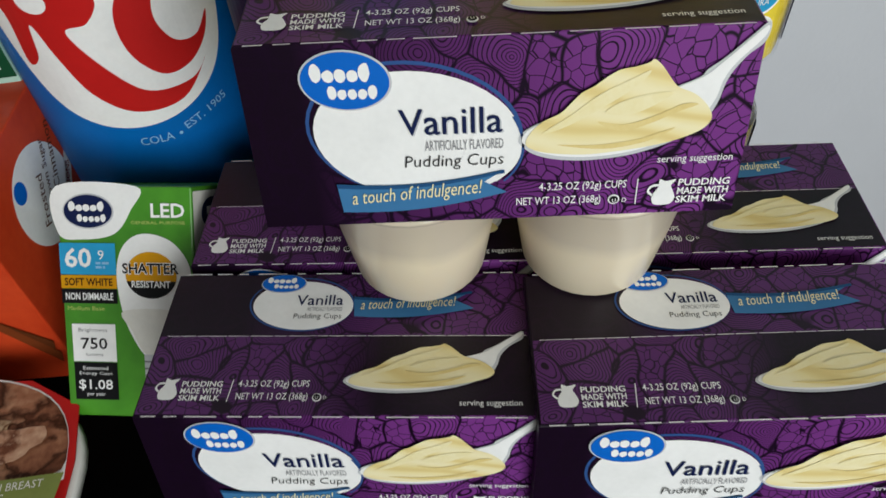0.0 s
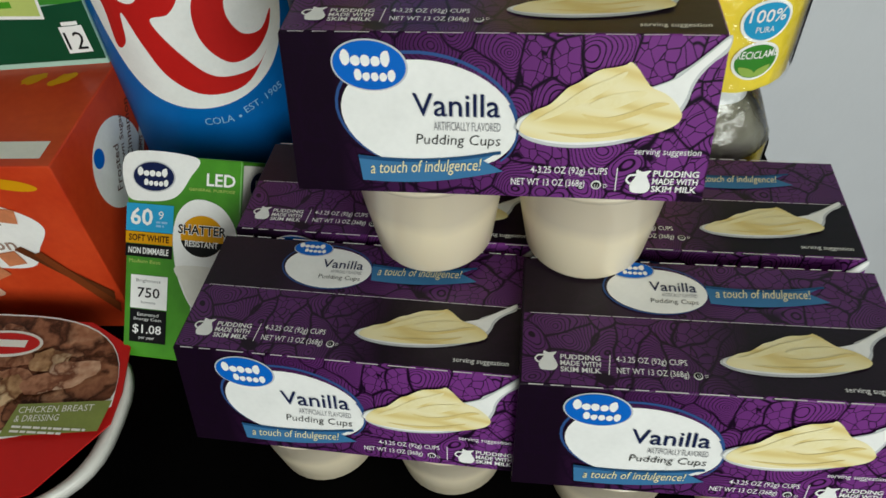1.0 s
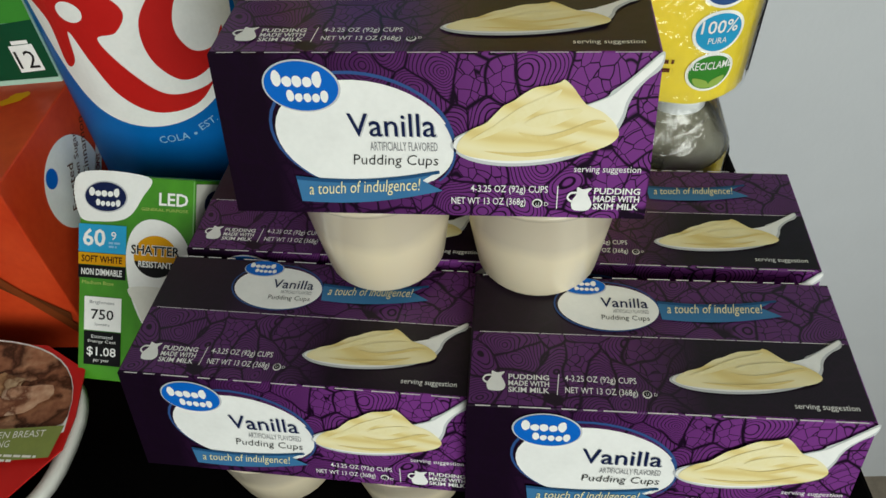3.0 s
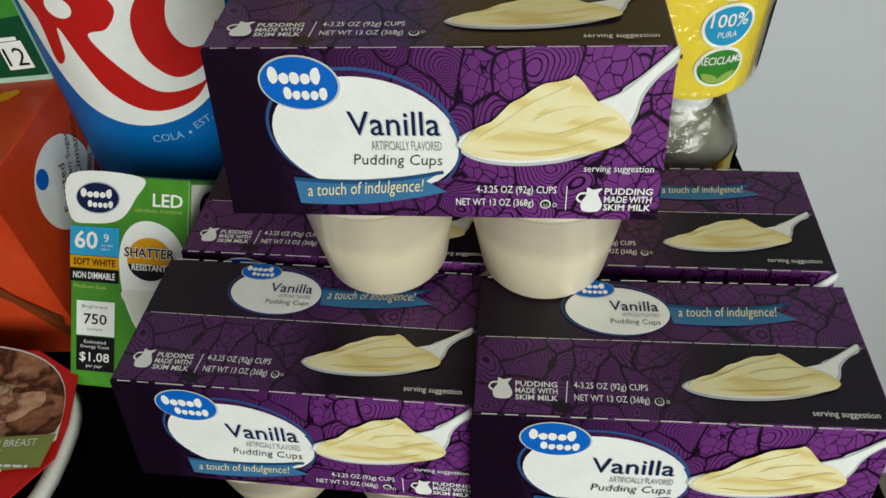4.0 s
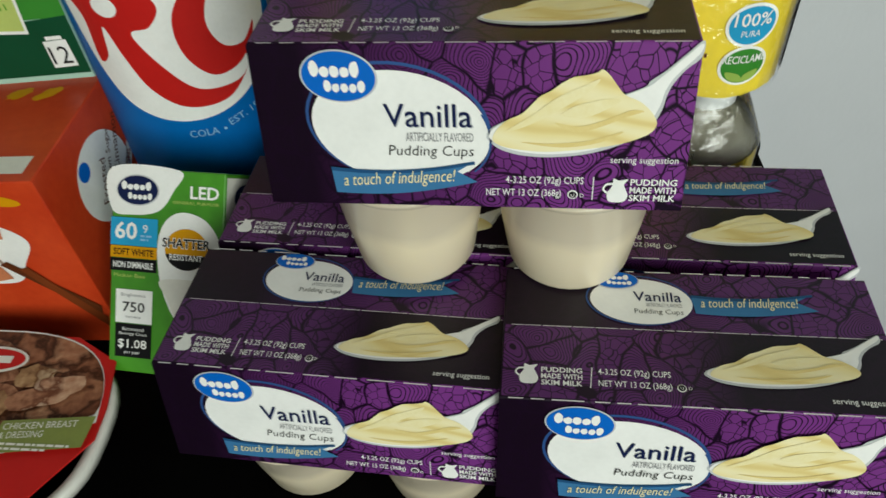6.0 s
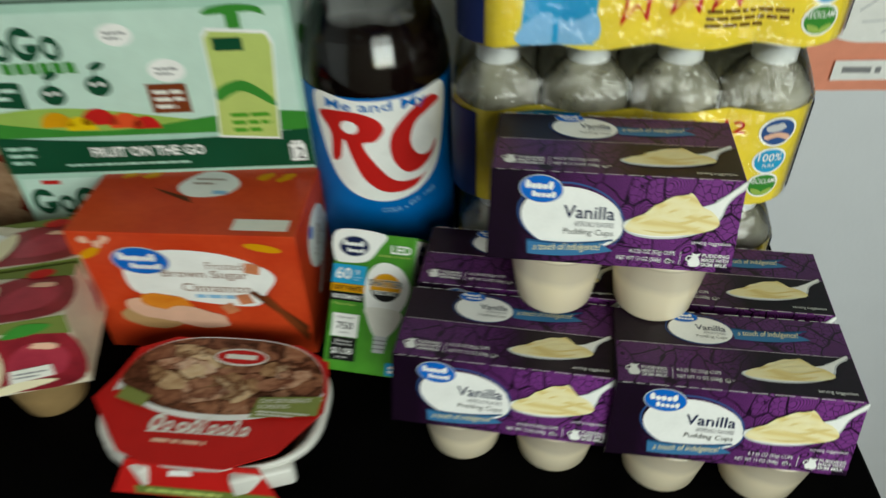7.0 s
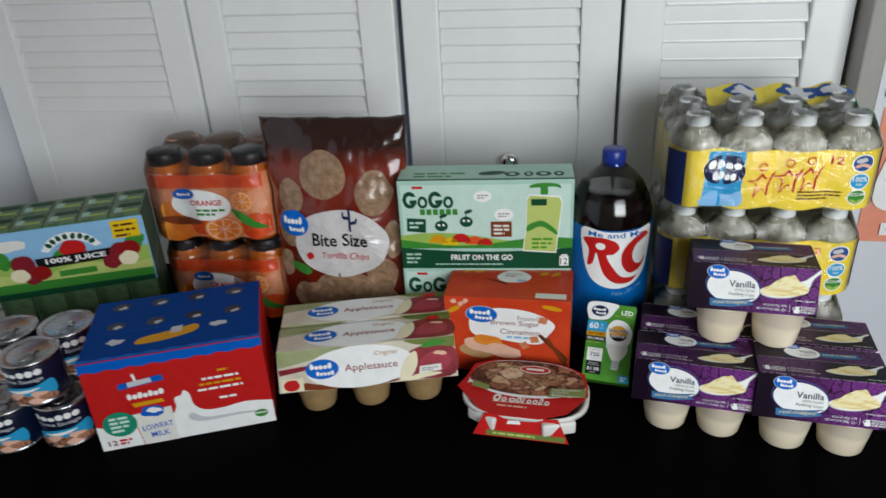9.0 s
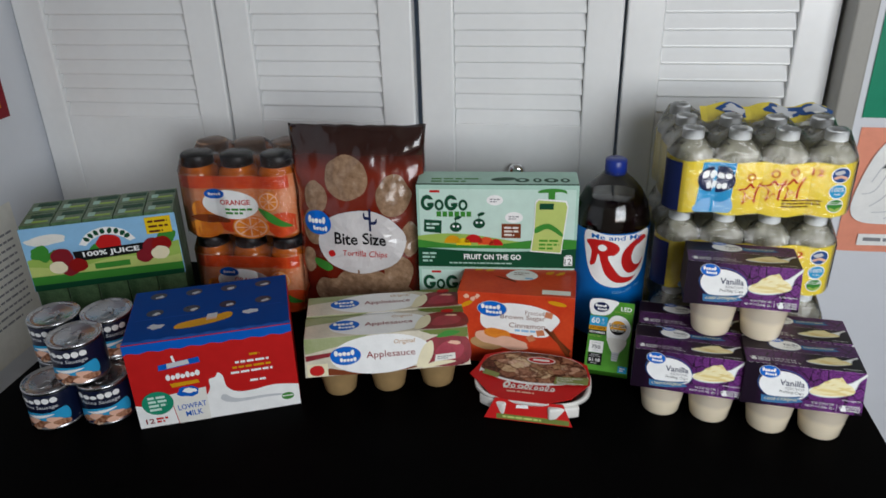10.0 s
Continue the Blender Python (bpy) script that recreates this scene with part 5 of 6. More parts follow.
def juice_pack(m):
    t = thing("juice_box_pack", m, "shrink-wrapped pack of small green apple juice boxes", "juice box pack")
    W, D = 0.215, 0.098
    nx, ny, bh = 5, 2, 0.094
    bw, bd = W / nx, D / ny
    mesh = mesh_of("juice_box", box(-bw / 2 + 0.0006, -bd / 2 + 0.0006, 0, bw / 2 - 0.0006, bd / 2 - 0.0006, bh, 0.0012), M["juice_card"])
    dark, pale, leafy = (mesh_of("top_patch", box(-a, -c, bh, a, c, bh + 0.0005), M[q]) for a, c, q in ((0.015, 0.006, "green_dark"), (0.005, 0.007, "mint"), (0.011, 0.003, "green_light")))
    for layer in (0, 1):
        for i in range(nx):
            for j in range(ny):
                b = new("juice_box", mesh)
                b.parent = t
                b.matrix_basis = pose(-W / 2 + bw * (i + 0.5), -D / 2 + bd * (j + 0.5), layer * (bh + 0.0015), 0, 0, 0)
                if layer:
                    for q, (px, py) in zip((dark, pale, leafy), ((0.004, 0.010), (-0.010, -0.006), (0.006, -0.012))):
                        c = new("top_patch", q)
                        c.parent = b
                        c.matrix_basis = pose(px, py, 0, 0, 0, 180 if (i + j) % 2 else 0)
    z0 = bh + 0.0015
    w = part("printed_wrap", box(-W / 2 - 0.0012, -D / 2 - 0.0015, z0 - 0.012, W / 2 + 0.0012, -D / 2 - 0.0005, z0 + bh - 0.004, 0.0004), M["sky"], t, "printed film with apples and hills")
    f = flat_map((-W / 2, -D / 2 - 0.0015, z0 - 0.012), (1, 0, 0), (0, 0, 1))
    H = bh + 0.008
    ink("cloud", w, f, oval(0.03, H * 0.8, 0.03, 0.008, 0, 30, 0.3, 4), "pale", 1)
    ink("field_picture", w, f, poly([(0, 0.02)] + [(W * i / 20, H * 0.5 + 0.006 * math.sin(i * 0.7)) for i in range(21)] + [(W, 0.02)]), "green_light", 2)
    ink("field_picture", w, f, poly([(0, 0.02)] + [(W * i / 20, H * 0.36 + 0.005 * math.sin(i * 0.5 + 2)) for i in range(21)] + [(W, 0.02)]), "lime", 3)
    ink("green_stripe", w, f, poly([(0, 0), (W, 0), (W, 0.02), (0, 0.024)]), "leaf", 4)
    ink("green_stripe", w, f, poly([(0, 0.0), (W, 0.0), (W, 0.008), (0, 0.01)]), "green_dark", 5)
    for x, y, a in ((0.02, 0.06, 0.014), (0.04, 0.055, 0.01), (0.2, 0.066, 0.012)):
        ink("tree_picture", w, f, oval(x, y, a, a * 0.9, 0, 30, 0.4, x * 90), "leaf", 3.5)
    ink("logo_arch", w, f, poly(smooth_line([(0.075, 0.068), (0.09, 0.085), (0.115, 0.092), (0.14, 0.085), (0.155, 0.068)], 6, False) + smooth_line([(0.146, 0.065), (0.133, 0.075), (0.115, 0.08), (0.097, 0.075), (0.084, 0.065)], 6, False)), "white", 5)
    for g in range(8):
        a0 = radians(148 - 17 * g)
        ink("logo_shape", w, f, oval(0.115 + 0.033 * math.cos(a0), 0.0635 + 0.0225 * math.sin(a0), 0.0034, 0.0046, 148 - 17 * g - 90, 14, 0.3, g), "green_dark", 6)
    ink("apple_picture", w, f, oval(0.116, 0.066, 0.018, 0.014, 0, 30, 0.15, 1), "red", 7)
    ink("apple_leaf", w, f, oval(0.098, 0.062, 0.012, 0.005, 30), "leaf", 6)
    ink("name_bar", w, f, poly([(0.066, 0.042), (0.168, 0.044), (0.166, 0.06), (0.064, 0.058)]), "black", 8)
    ink("lettering", w, f, words("100% JUICE", 0.077, 0.0455, 0.08, 0.0105, 0.03), "white", 9)
    for x, y, c, a in ((0.048, 0.052, "burgundy", 0.016), (0.068, 0.036, "red_dark", 0.013), (0.055, 0.03, "burgundy", 0.012), (0.04, 0.036, "apple_flesh", 0.012), (0.178, 0.052, "burgundy", 0.016), (0.19, 0.055, "red_dark", 0.014), (0.186, 0.04, "apple_flesh", 0.013), (0.163, 0.038, "burgundy", 0.013)):
        ink("apple_picture", w, f, oval(x, y, a, a * 0.85, 0, 30, 0.12, x * 70), c, 9 + (c == "apple_flesh") + 2 * x)
    ink("green_label", w, f, rect(0.09, 0.026, 0.14, 0.035), "leaf", 10)
    ink("yellow_badge", w, f, rect(0.172, 0.072, 0.209, 0.099), "yellow", 6)
    ink("small_print", w, f, bars(0.176, 0.09, 0.028, 3, 0.0035, 0.008, 8), "brown", 7)
    return t


M["juice_card"] = material("green_juice_box_card", hexa("6a8a60"), 0.35, vary=0.3, scale=55, alt=hexa("2a4a2c"), coat=0.2)
juice_pack(pose(-0.9255, 0.2827, TABLE_Z, 0, 0, 24))


# ---- table front row ----
M["can_label"] = material("dark_navy_label", hexa("0d1530"), 0.3, vary=0.1, scale=60)


def milk_pack(m):
    W, D, H = 0.2025, 0.137, 0.125
    t, b, f = carton("milk_carton_pack", m, (W, D, H), M["red"], "red, white and blue card pack of milk cartons with finger holes", "milk carton pack")
    fr, tp = f["front"], f["top"]
    ink("white_splash", b, fr, poly([(0, 0)] + [(W, 0), (W, 0.0325)] + smooth_line([(W, 0.0325), (0.172, 0.037), (0.146, 0.034), (0.125, 0.035), (0.113, 0.045), (0.1105, 0.062), (0.105, 0.068), (0.101, 0.062), (0.093, 0.059), (0.092, 0.045), (0.08, 0.032), (0.05, 0.034), (0.02, 0.031), (0, 0.036)], 5, False)), "white", 1)
    ink("splash_shade", b, fr, blob([(0.108, 0.034), (0.125, 0.024), (0.165, 0.023), (0.195, 0.018), (0.16, 0.0195), (0.12, 0.019), (0.104, 0.026)], 5), "lightgrey", 2)
    ink("carton_picture", b, fr, poly([(0.047, 0.0), (0.087, 0.0), (0.086, 0.088), (0.038, 0.086)]), "red", 3)
    ink("carton_picture", b, fr, poly([(0.048, 0.0), (0.087, 0.0), (0.0875, 0.05), (0.043, 0.046)]), "pale", 4)
    ink("carton_top", b, fr, poly([(0.036, 0.083), (0.087, 0.088), (0.086, 0.096), (0.037, 0.091)]), "milk_blue_light", 4)
    ink("carton_top", b, fr, poly([(0.047, 0.085), (0.074, 0.088), (0.073, 0.0945), (0.047, 0.092)]), "lightgrey", 5)
    ink("straw", b, fr, poly([(0.055, 0.093), (0.058, 0.093), (0.0565, 0.103), (0.0535, 0.102)]), "white", 5)
    shape_row(b, fr, 0.0425, 0.067, 0.0415, 0.009, 7, "white", 5, 0, 0.04, 21)
    ink("rainbow_stripe", b, fr, poly([(0.048, 0.056), (0.082, 0.058), (0.08, 0.063), (0.046, 0.062)]), "amber", 5)
    ink("emblem", b, fr, oval(0.066, 0.047, 0.014, 0.008, 0, 30, 0.25, 2), "milk_blue_light", 5)
    ink("emblem", b, fr, oval(0.068, 0.048, 0.008, 0.004, 0, 20, 0.6, 5), "white", 6)
    ink("lettering", b, fr, words("LOWFAT", 0.05, 0.02, 0.035, 0.008, 0.01, turn=3), "milk_blue_light", 6)
    ink("lettering", b, fr, words("MILK", 0.058, 0.009, 0.021, 0.008, 0.01, turn=3), "milk_blue_light", 6)
    ink("green_badge", b, fr, oval(0.027, 0.036, 0.019, 0.0175), "teal", 7)
    ink("small_print", b, fr, bars(0.016, 0.043, 0.022, 4, 0.0035, 0.006, 3), "mint_light", 8)
    ink("lettering", b, fr, words("12", 0.008, 0.006, 0.0105, 0.0075, 0.02), "burgundy", 4)
    ink("small_print", b, fr, bars(0.021, 0.0105, 0.014, 2, 0.003, 0.0045, 9), "red", 4)
    for i, (c, w, x, y) in enumerate((("amber", 0.018, 0.147, 0.087), ("white", 0.06, 0.128, 0.0775), ("amber", 0.068, 0.124, 0.070), ("white", 0.074, 0.121, 0.0625), ("white", 0.028, 0.143, 0.0475))):
        ink("slogan_bar", b, fr, bars(x, y, w, 1, 0.0032, 0.006, 30 + i), c, 3)
    ink("organic_mark", b, fr, oval(0.187, 0.016, 0.008, 0.0055), "leaf", 3)
    ink("organic_mark", b, fr, poly([(0.18, 0.016), (0.194, 0.016), (0.194, 0.0175), (0.18, 0.0175)]), "white", 4)
    ink("blue_edge", b, fr, poly([(0, H - 0.0005), (0, H - 0.014)] + [(W * i / 40, H - 0.0125 + 0.0012 * math.sin(i * 1.3)) for i in range(1, 41)] + [(W, H - 0.0005)]), "milk_blue_light", 4)
    ink("blue_top", b, tp, rect(0.0006, 0.0006, W - 0.0006, D - 0.0006), "milk_blue", 1)
    ink("blue_edge", b, tp, poly([(0, 0.0004)] + [(W * i / 40, 0.006 + 0.0012 * math.sin(i * 1.3)) for i in range(41)] + [(W, 0.0004)]), "milk_blue_light", 2)
    for i in range(4):
        for j in range(2):
            x, y = 0.032 + i * 0.046, 0.072 + j * 0.046
            # shaded inside of each finger hole, painted as a dark oval on the card
            ink("finger_hole", b, tp, oval(x, y, 0.0108, 0.0088), M["can_label"], 2)
            ink("carton_tip", b, tp, oval(x + 0.003, y - 0.003, 0.0055, 0.003, 20, 20, 0.5, i + 9 * j), "lightgrey", 3)
    ink("yellow_swoosh", b, tp, blob([(0.062, 0.024), (0.095, 0.025), (0.125, 0.034), (0.131, 0.045), (0.124, 0.051), (0.105, 0.045), (0.066, 0.037)], 5), "amber", 2)
    ink("carton_picture", b, tp, poly([(0.098, 0.036), (0.111, 0.037), (0.112, 0.052), (0.099, 0.051)]), "lightgrey", 3)
    ink("carton_picture", b, tp, poly([(0.098, 0.036), (0.111, 0.037), (0.111, 0.041), (0.098, 0.04)]), "peach", 4)
    for x, y in ((0.036, 0.036), (0.153, 0.044)):
        ink("splash_picture", b, tp, oval(x, y, 0.009, 0.006, 0, 30, 0.5, x * 40), "lightgrey", 2)
    ink("fold_line", b, tp, rect(0.01, 0.0565, W - 0.01, 0.0569), "milk_blue_light", 2)
    return t


milk_pack(pose(-0.678, 0.113, TABLE_Z, 0, 0, 22.6))


def sauce_pack(m, label):
    W, D, H, ZB = 0.214, 0.051, 0.093, 0.042
    t = thing("applesauce_pack", m, label, "applesauce pack", "applesauce packs")
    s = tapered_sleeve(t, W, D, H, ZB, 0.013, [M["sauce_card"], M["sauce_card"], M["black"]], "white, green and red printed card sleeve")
    for cx in (-0.067, 0.0, 0.067):
        c = part("cup", cup_body(0, 0, 0.046, 0.0285, 0.0215), M["sauce_cup"], t, "clear plastic cup of tan applesauce", True)
        c.matrix_basis = pose(cx, -0.006, 0)
        c = part("foil_rim", turned([(0.0282, 0.043), (0.0284, 0.044), (0.0284, 0.0465), (0.0, 0.047)], 36), M["tin"], c, "silver foil lid", True)
    up = Vector((0, 0.013, H - ZB)).normalized()
    fr = flat_map((-W / 2, -D / 2 - 0.013, ZB), (1, 0, 0), up)
    L = (H - ZB) * 1.03

    def face(put, vh, main):
        ink("green_corner", s, put, poly([(0.0, vh * 0.6), (0.05, vh * 0.78), (0.085, vh), (0.0, vh)]), M["sauce_leaf"], 1)
        ink("apple_picture", s, put, blob([(0.145, vh * 0.15), (0.17, vh * 0.02), (W - 0.001, vh * 0.08), (W - 0.001, vh * 0.72), (0.18, vh * 0.85), (0.15, vh * 0.6)], 5), M["apple_print"], 1)
        ink("green_corner", s, put, poly([(0.15, vh), (0.165, vh * 0.88), (W, vh * 0.74), (W, vh)]), "olive", 2)
        ink("apple_glow", s, put, blob([(0.17, vh * 0.18), (0.2, vh * 0.2), (0.208, vh * 0.5), (0.19, vh * 0.68), (0.172, vh * 0.5)], 5), M["apple_bright"], 1.6)
        ink("name_field", s, put, oval(0.098, vh * 0.48, 0.066, vh * 0.51, 1), "white", 3)
        ink("apple_shine", s, put, oval(0.196, vh * 0.62, 0.009, vh * 0.05, -8, 20, 0.3, 2), "peach", 4)
        ink("apple_slice", s, put, blob([(0.145, vh * 0.05), (0.158, vh * 0.1), (0.167, vh * 0.4), (0.166, vh * 0.72), (0.155, vh * 0.6), (0.147, vh * 0.3)], 5), "apple_flesh", 5)
        ink("logo", s, put, oval(0.052, vh * 0.5, 0.02, vh * 0.24), "gv_blue", 5)
        shape_row(s, put, 0.037, vh * 0.5, 0.027, vh * 0.15, 5, "white", 6, 0, 0.0, 5)
        shape_row(s, put, 0.044, vh * 0.34, 0.022, vh * 0.12, 5, "white", 6, 0, 0.0, 8)
        ink("lettering", s, put, words("Applesauce", 0.079, vh * 0.34, 0.064, vh * 0.22), "red_dark", 6)
        ink("lettering", s, put, words("Original", 0.116, vh * 0.68, 0.028, vh * 0.15, shear=0.2), "tan", 6)
        if main:
            ink("plum_band", s, put, poly([(0, vh * 0.42), (0.03, vh * 0.5), (0.04, vh * 0.62), (0, vh * 0.56)]), M["apple_print"], 2)
            ink("apple_badge", s, put, rect(0.001, vh * 0.02, 0.028, vh * 0.34), "apple_flesh", 4)
            ink("apple_badge", s, put, oval(0.014, vh * 0.17, 0.0095, vh * 0.14, 0, 20, 0.1, 3), "red", 5)
            ink("white_slice", s, put, poly([(0.168, vh * 0.16), (0.196, vh * 0.2), (0.196, vh * 0.36), (0.17, vh * 0.34)]), "pale", 6)
            ink("small_print", s, put, bars(0.172, vh * 0.27, 0.02, 2, vh * 0.025, vh * 0.05, 7), "grey", 6.5)
            ink("apple_slice", s, put, blob([(0.15, vh * 0.02), (0.175, vh * 0.05), (0.196, vh * 0.12), (0.186, vh * 0.17), (0.165, vh * 0.15)], 5), "apple_flesh", 5.5)
            ink("leaf_picture", s, put, blob([(0.172, vh * 0.8), (0.186, vh * 0.95), (0.204, vh * 0.9), (0.19, vh * 0.8)], 5), "leaf", 5)
            ink("cinnamon_band", s, put, blob([(0.03, vh * 0.02), (0.12, vh * 0.0), (0.145, vh * 0.08), (0.1, vh * 0.06), (0.05, vh * 0.12), (0.03, vh * 0.2)], 5), "cinnamon", 2)
        else:
            ink("apple_badge", s, put, oval(0.192, vh * 0.86, 0.009, vh * 0.09), "red", 4)

    face(fr, L, True)
    face(flat_map((-W / 2, -D / 2, H), (1, 0, 0), (0, 1, 0)), D * 0.99, False)
    return t


M["sauce_leaf"] = material("pale_leaf_print", hexa("8d9a62"), 0.35, vary=0.2, scale=40, alt=hexa("a9ad84"))
M["apple_print"] = material("dark_apple_print", hexa("9c2432"), 0.3, vary=0.3, scale=55, alt=hexa("6e1722"))
M["apple_bright"] = material("bright_apple_print", hexa("b53a4c"), 0.3, vary=0.3, scale=60, alt=hexa("94263a"))
M["sauce_card"] = material("applesauce_card", hexa("d8cfba"), 0.35, vary=0.15, scale=30)
_s = sauce_pack(pose(-0.4522, 0.1545, TABLE_Z, 0, 0, 15.6), "white, green and red applesauce cup pack on the table")
tagged(copy_thing(_s, pose(-0.4672, 0.2095, TABLE_Z, 0, 0, 15.4)), "white, green and red applesauce cup pack standing behind another")


def pastry_box(m):
    W, D, H = 0.161, 0.090, 0.114
    t, b, f = carton("toaster_pastry_box", m, (W, D, H), M["pastry_card"], "orange-red card box of brown sugar cinnamon toaster pastries", "pastry box")
    fr0, tp0, rs0 = f["front"], f["top"], f["right"]
    fr, tp, rs = (lambda x, y, h: fr0(x * 1.073, y * 1.09 - 0.001, h)), (lambda x, y, h: tp0(x * 1.073, y * 1.36, h)), (lambda x, y, h: rs0(x * 1.36, y * 1.09, h))
    ink("name_field", b, fr, blob([(0.03, 0.062), (0.034, 0.082), (0.06, 0.092), (0.095, 0.091), (0.12, 0.083), (0.132, 0.072), (0.124, 0.058), (0.115, 0.046), (0.09, 0.046), (0.06, 0.05), (0.04, 0.052)], 7), "white", 1)
    logo_oval(b, fr, 0.045, 0.083, 0.0195, 0.0115, 2)
    ink("lettering", b, fr, words("Frosted", 0.112, 0.0775, 0.024, 0.006, align=1), M["taupe_ink"], 3)
    ink("lettering", b, fr, words("Brown Sugar", 0.114, 0.068, 0.058, 0.0085, 0.01, align=1), M["taupe_ink"], 3)
    ink("lettering", b, fr, words("Cinnamon", 0.114, 0.0575, 0.047, 0.0075, 0.01, align=1), M["taupe_ink"], 3)
    ink("small_print", b, fr, bars(0.075, 0.052, 0.038, 1, 0.003, 0.004, 3), "sky", 3)
    for x, y, a, c in ((0.05, 0.04, 0.026, "peach"), (0.052, 0.047, 0.018, M["fruit"]), (0.038, 0.031, 0.023, "tan"), (0.072, 0.033, 0.022, "peach")):
        ink("pastry_picture", b, fr, oval(x, y, a, a * 0.42, -8, 30, 0.2, x * 60), c, 3 + x * 6)
    for x, y, k in ((0.108, 0.052, 14), (0.118, 0.079, -12), (0.096, 0.043, 30)):
        ink("sugar_cube_picture", b, fr, poly([(x + 0.007 * math.cos(radians(k + q)), y + 0.006 * math.sin(radians(k + q))) for q in (45, 135, 225, 315)]), M["fruit_brown"], 4)
    for d in (0, 0.008):
        ink("cinnamon_stick_picture", b, fr, poly([(0.112 + d, 0.058 - d * 0.4), (0.116 + d, 0.06 - d * 0.4), (0.148, 0.029 - d), (0.146, 0.022 - d)]), "cinnamon" if d else "brown", 4 + d * 100)
    ink("leaf_swirl", b, fr, oval(0.128, 0.096, 0.012, 0.003, -10), "amber", 1)
    ink("leaf_swirl", b, fr, oval(0.012, 0.088, 0.009, 0.003, 30), "amber", 1)
    for i, (x, y) in enumerate(((0.012, 0.099), (0.02, 0.096), (0.026, 0.1))):
        ink("swirl_mark", b, fr, oval(x, y, 0.004, 0.0028, 30 * i, 16, 0.5, i), "peach", 1)
    ink("name_field", b, tp, blob([(0.058, 0.04), (0.07, 0.053), (0.088, 0.053), (0.1, 0.043), (0.092, 0.033), (0.07, 0.031)], 5), "white", 1)
    ink("logo", b, tp, rect(0.084, 0.0335, 0.094, 0.0365), "sky", 2)
    ink("small_print", b, tp, bars(0.068, 0.046, 0.02, 2, 0.0016, 0.004, 4), M["taupe_ink"], 2)
    ink("swoosh", b, tp, poly([(0.042, 0.038), (0.07, 0.03), (0.074, 0.025), (0.05, 0.034)]), "brown", 2)
    ink("date_patch", b, tp, rect(0.108, 0.004, 0.144, 0.013), "pale", 1)
    for x in (0.02, 0.035, 0.115, 0.13):
        ink("swirl_mark", b, tp, oval(x, 0.05, 0.006, 0.003, 25, 16, 0.5, x * 100), "amber", 1)
    ink("name_field", b, rs, oval(0.036, 0.07, 0.019, 0.0225, 18), "white", 1)
    ink("logo", b, rs, oval(0.025, 0.083, 0.0038, 0.0045), "gv_blue", 2)
    for i, line in enumerate(("Frosted", "Brown Sugar", "Cinnamon")):
        ink("lettering", b, rs, words(line, 0.03 + 0.0075 * i, 0.06 + 0.002 * i, 0.02 + 0.007 * (i > 0), 0.0042, turn=62), "brown", 3)
    ink("instruction_strip", b, rs, poly([(0.021, 0.032), (0.026, 0.03), (0.063, 0.068), (0.06, 0.073)]), "pale", 1)
    ink("lettering", b, rs, words("TOASTER INSTRUCTIONS", 0.027, 0.0335, 0.044, 0.003, turn=46), "red_dark", 2)
    for r in range(5):
        bm = bars(0, 0, 0.045 - 0.004 * r, 1, 0.0014, 0.002, 50 + r)
        c, s = math.cos(radians(46)), math.sin(radians(46))
        for v in bm.verts:
            v.co = (0.032 + 0.004 * r + c * v.co.x - s * v.co.y, 0.029 - 0.0035 * r + s * v.co.x + c * v.co.y, 0)
        bmesh.ops.bisect_plane(bm, geom=list(bm.verts) + list(bm.edges) + list(bm.faces), plane_co=(0.065, 0, 0), plane_no=(1, 0, 0), clear_outer=True)
        ink("small_print", b, rs, bm, "peach", 1)
    return t


M["fruit_brown"] = material("sugar_cube_print", hexa("cf8058"), 0.4, vary=0.2, scale=90)
M["taupe_ink"] = material("faded_brown_ink", hexa("a08478"), 0.4)
M["pastry_card"] = material("orange_red_card", hexa("d84c26"), 0.36, vary=0.12, scale=25, alt=hexa("c23518"), spec=0.3)
pastry_box(pose(-0.2825, 0.2595, TABLE_Z, 0, 0, -1))


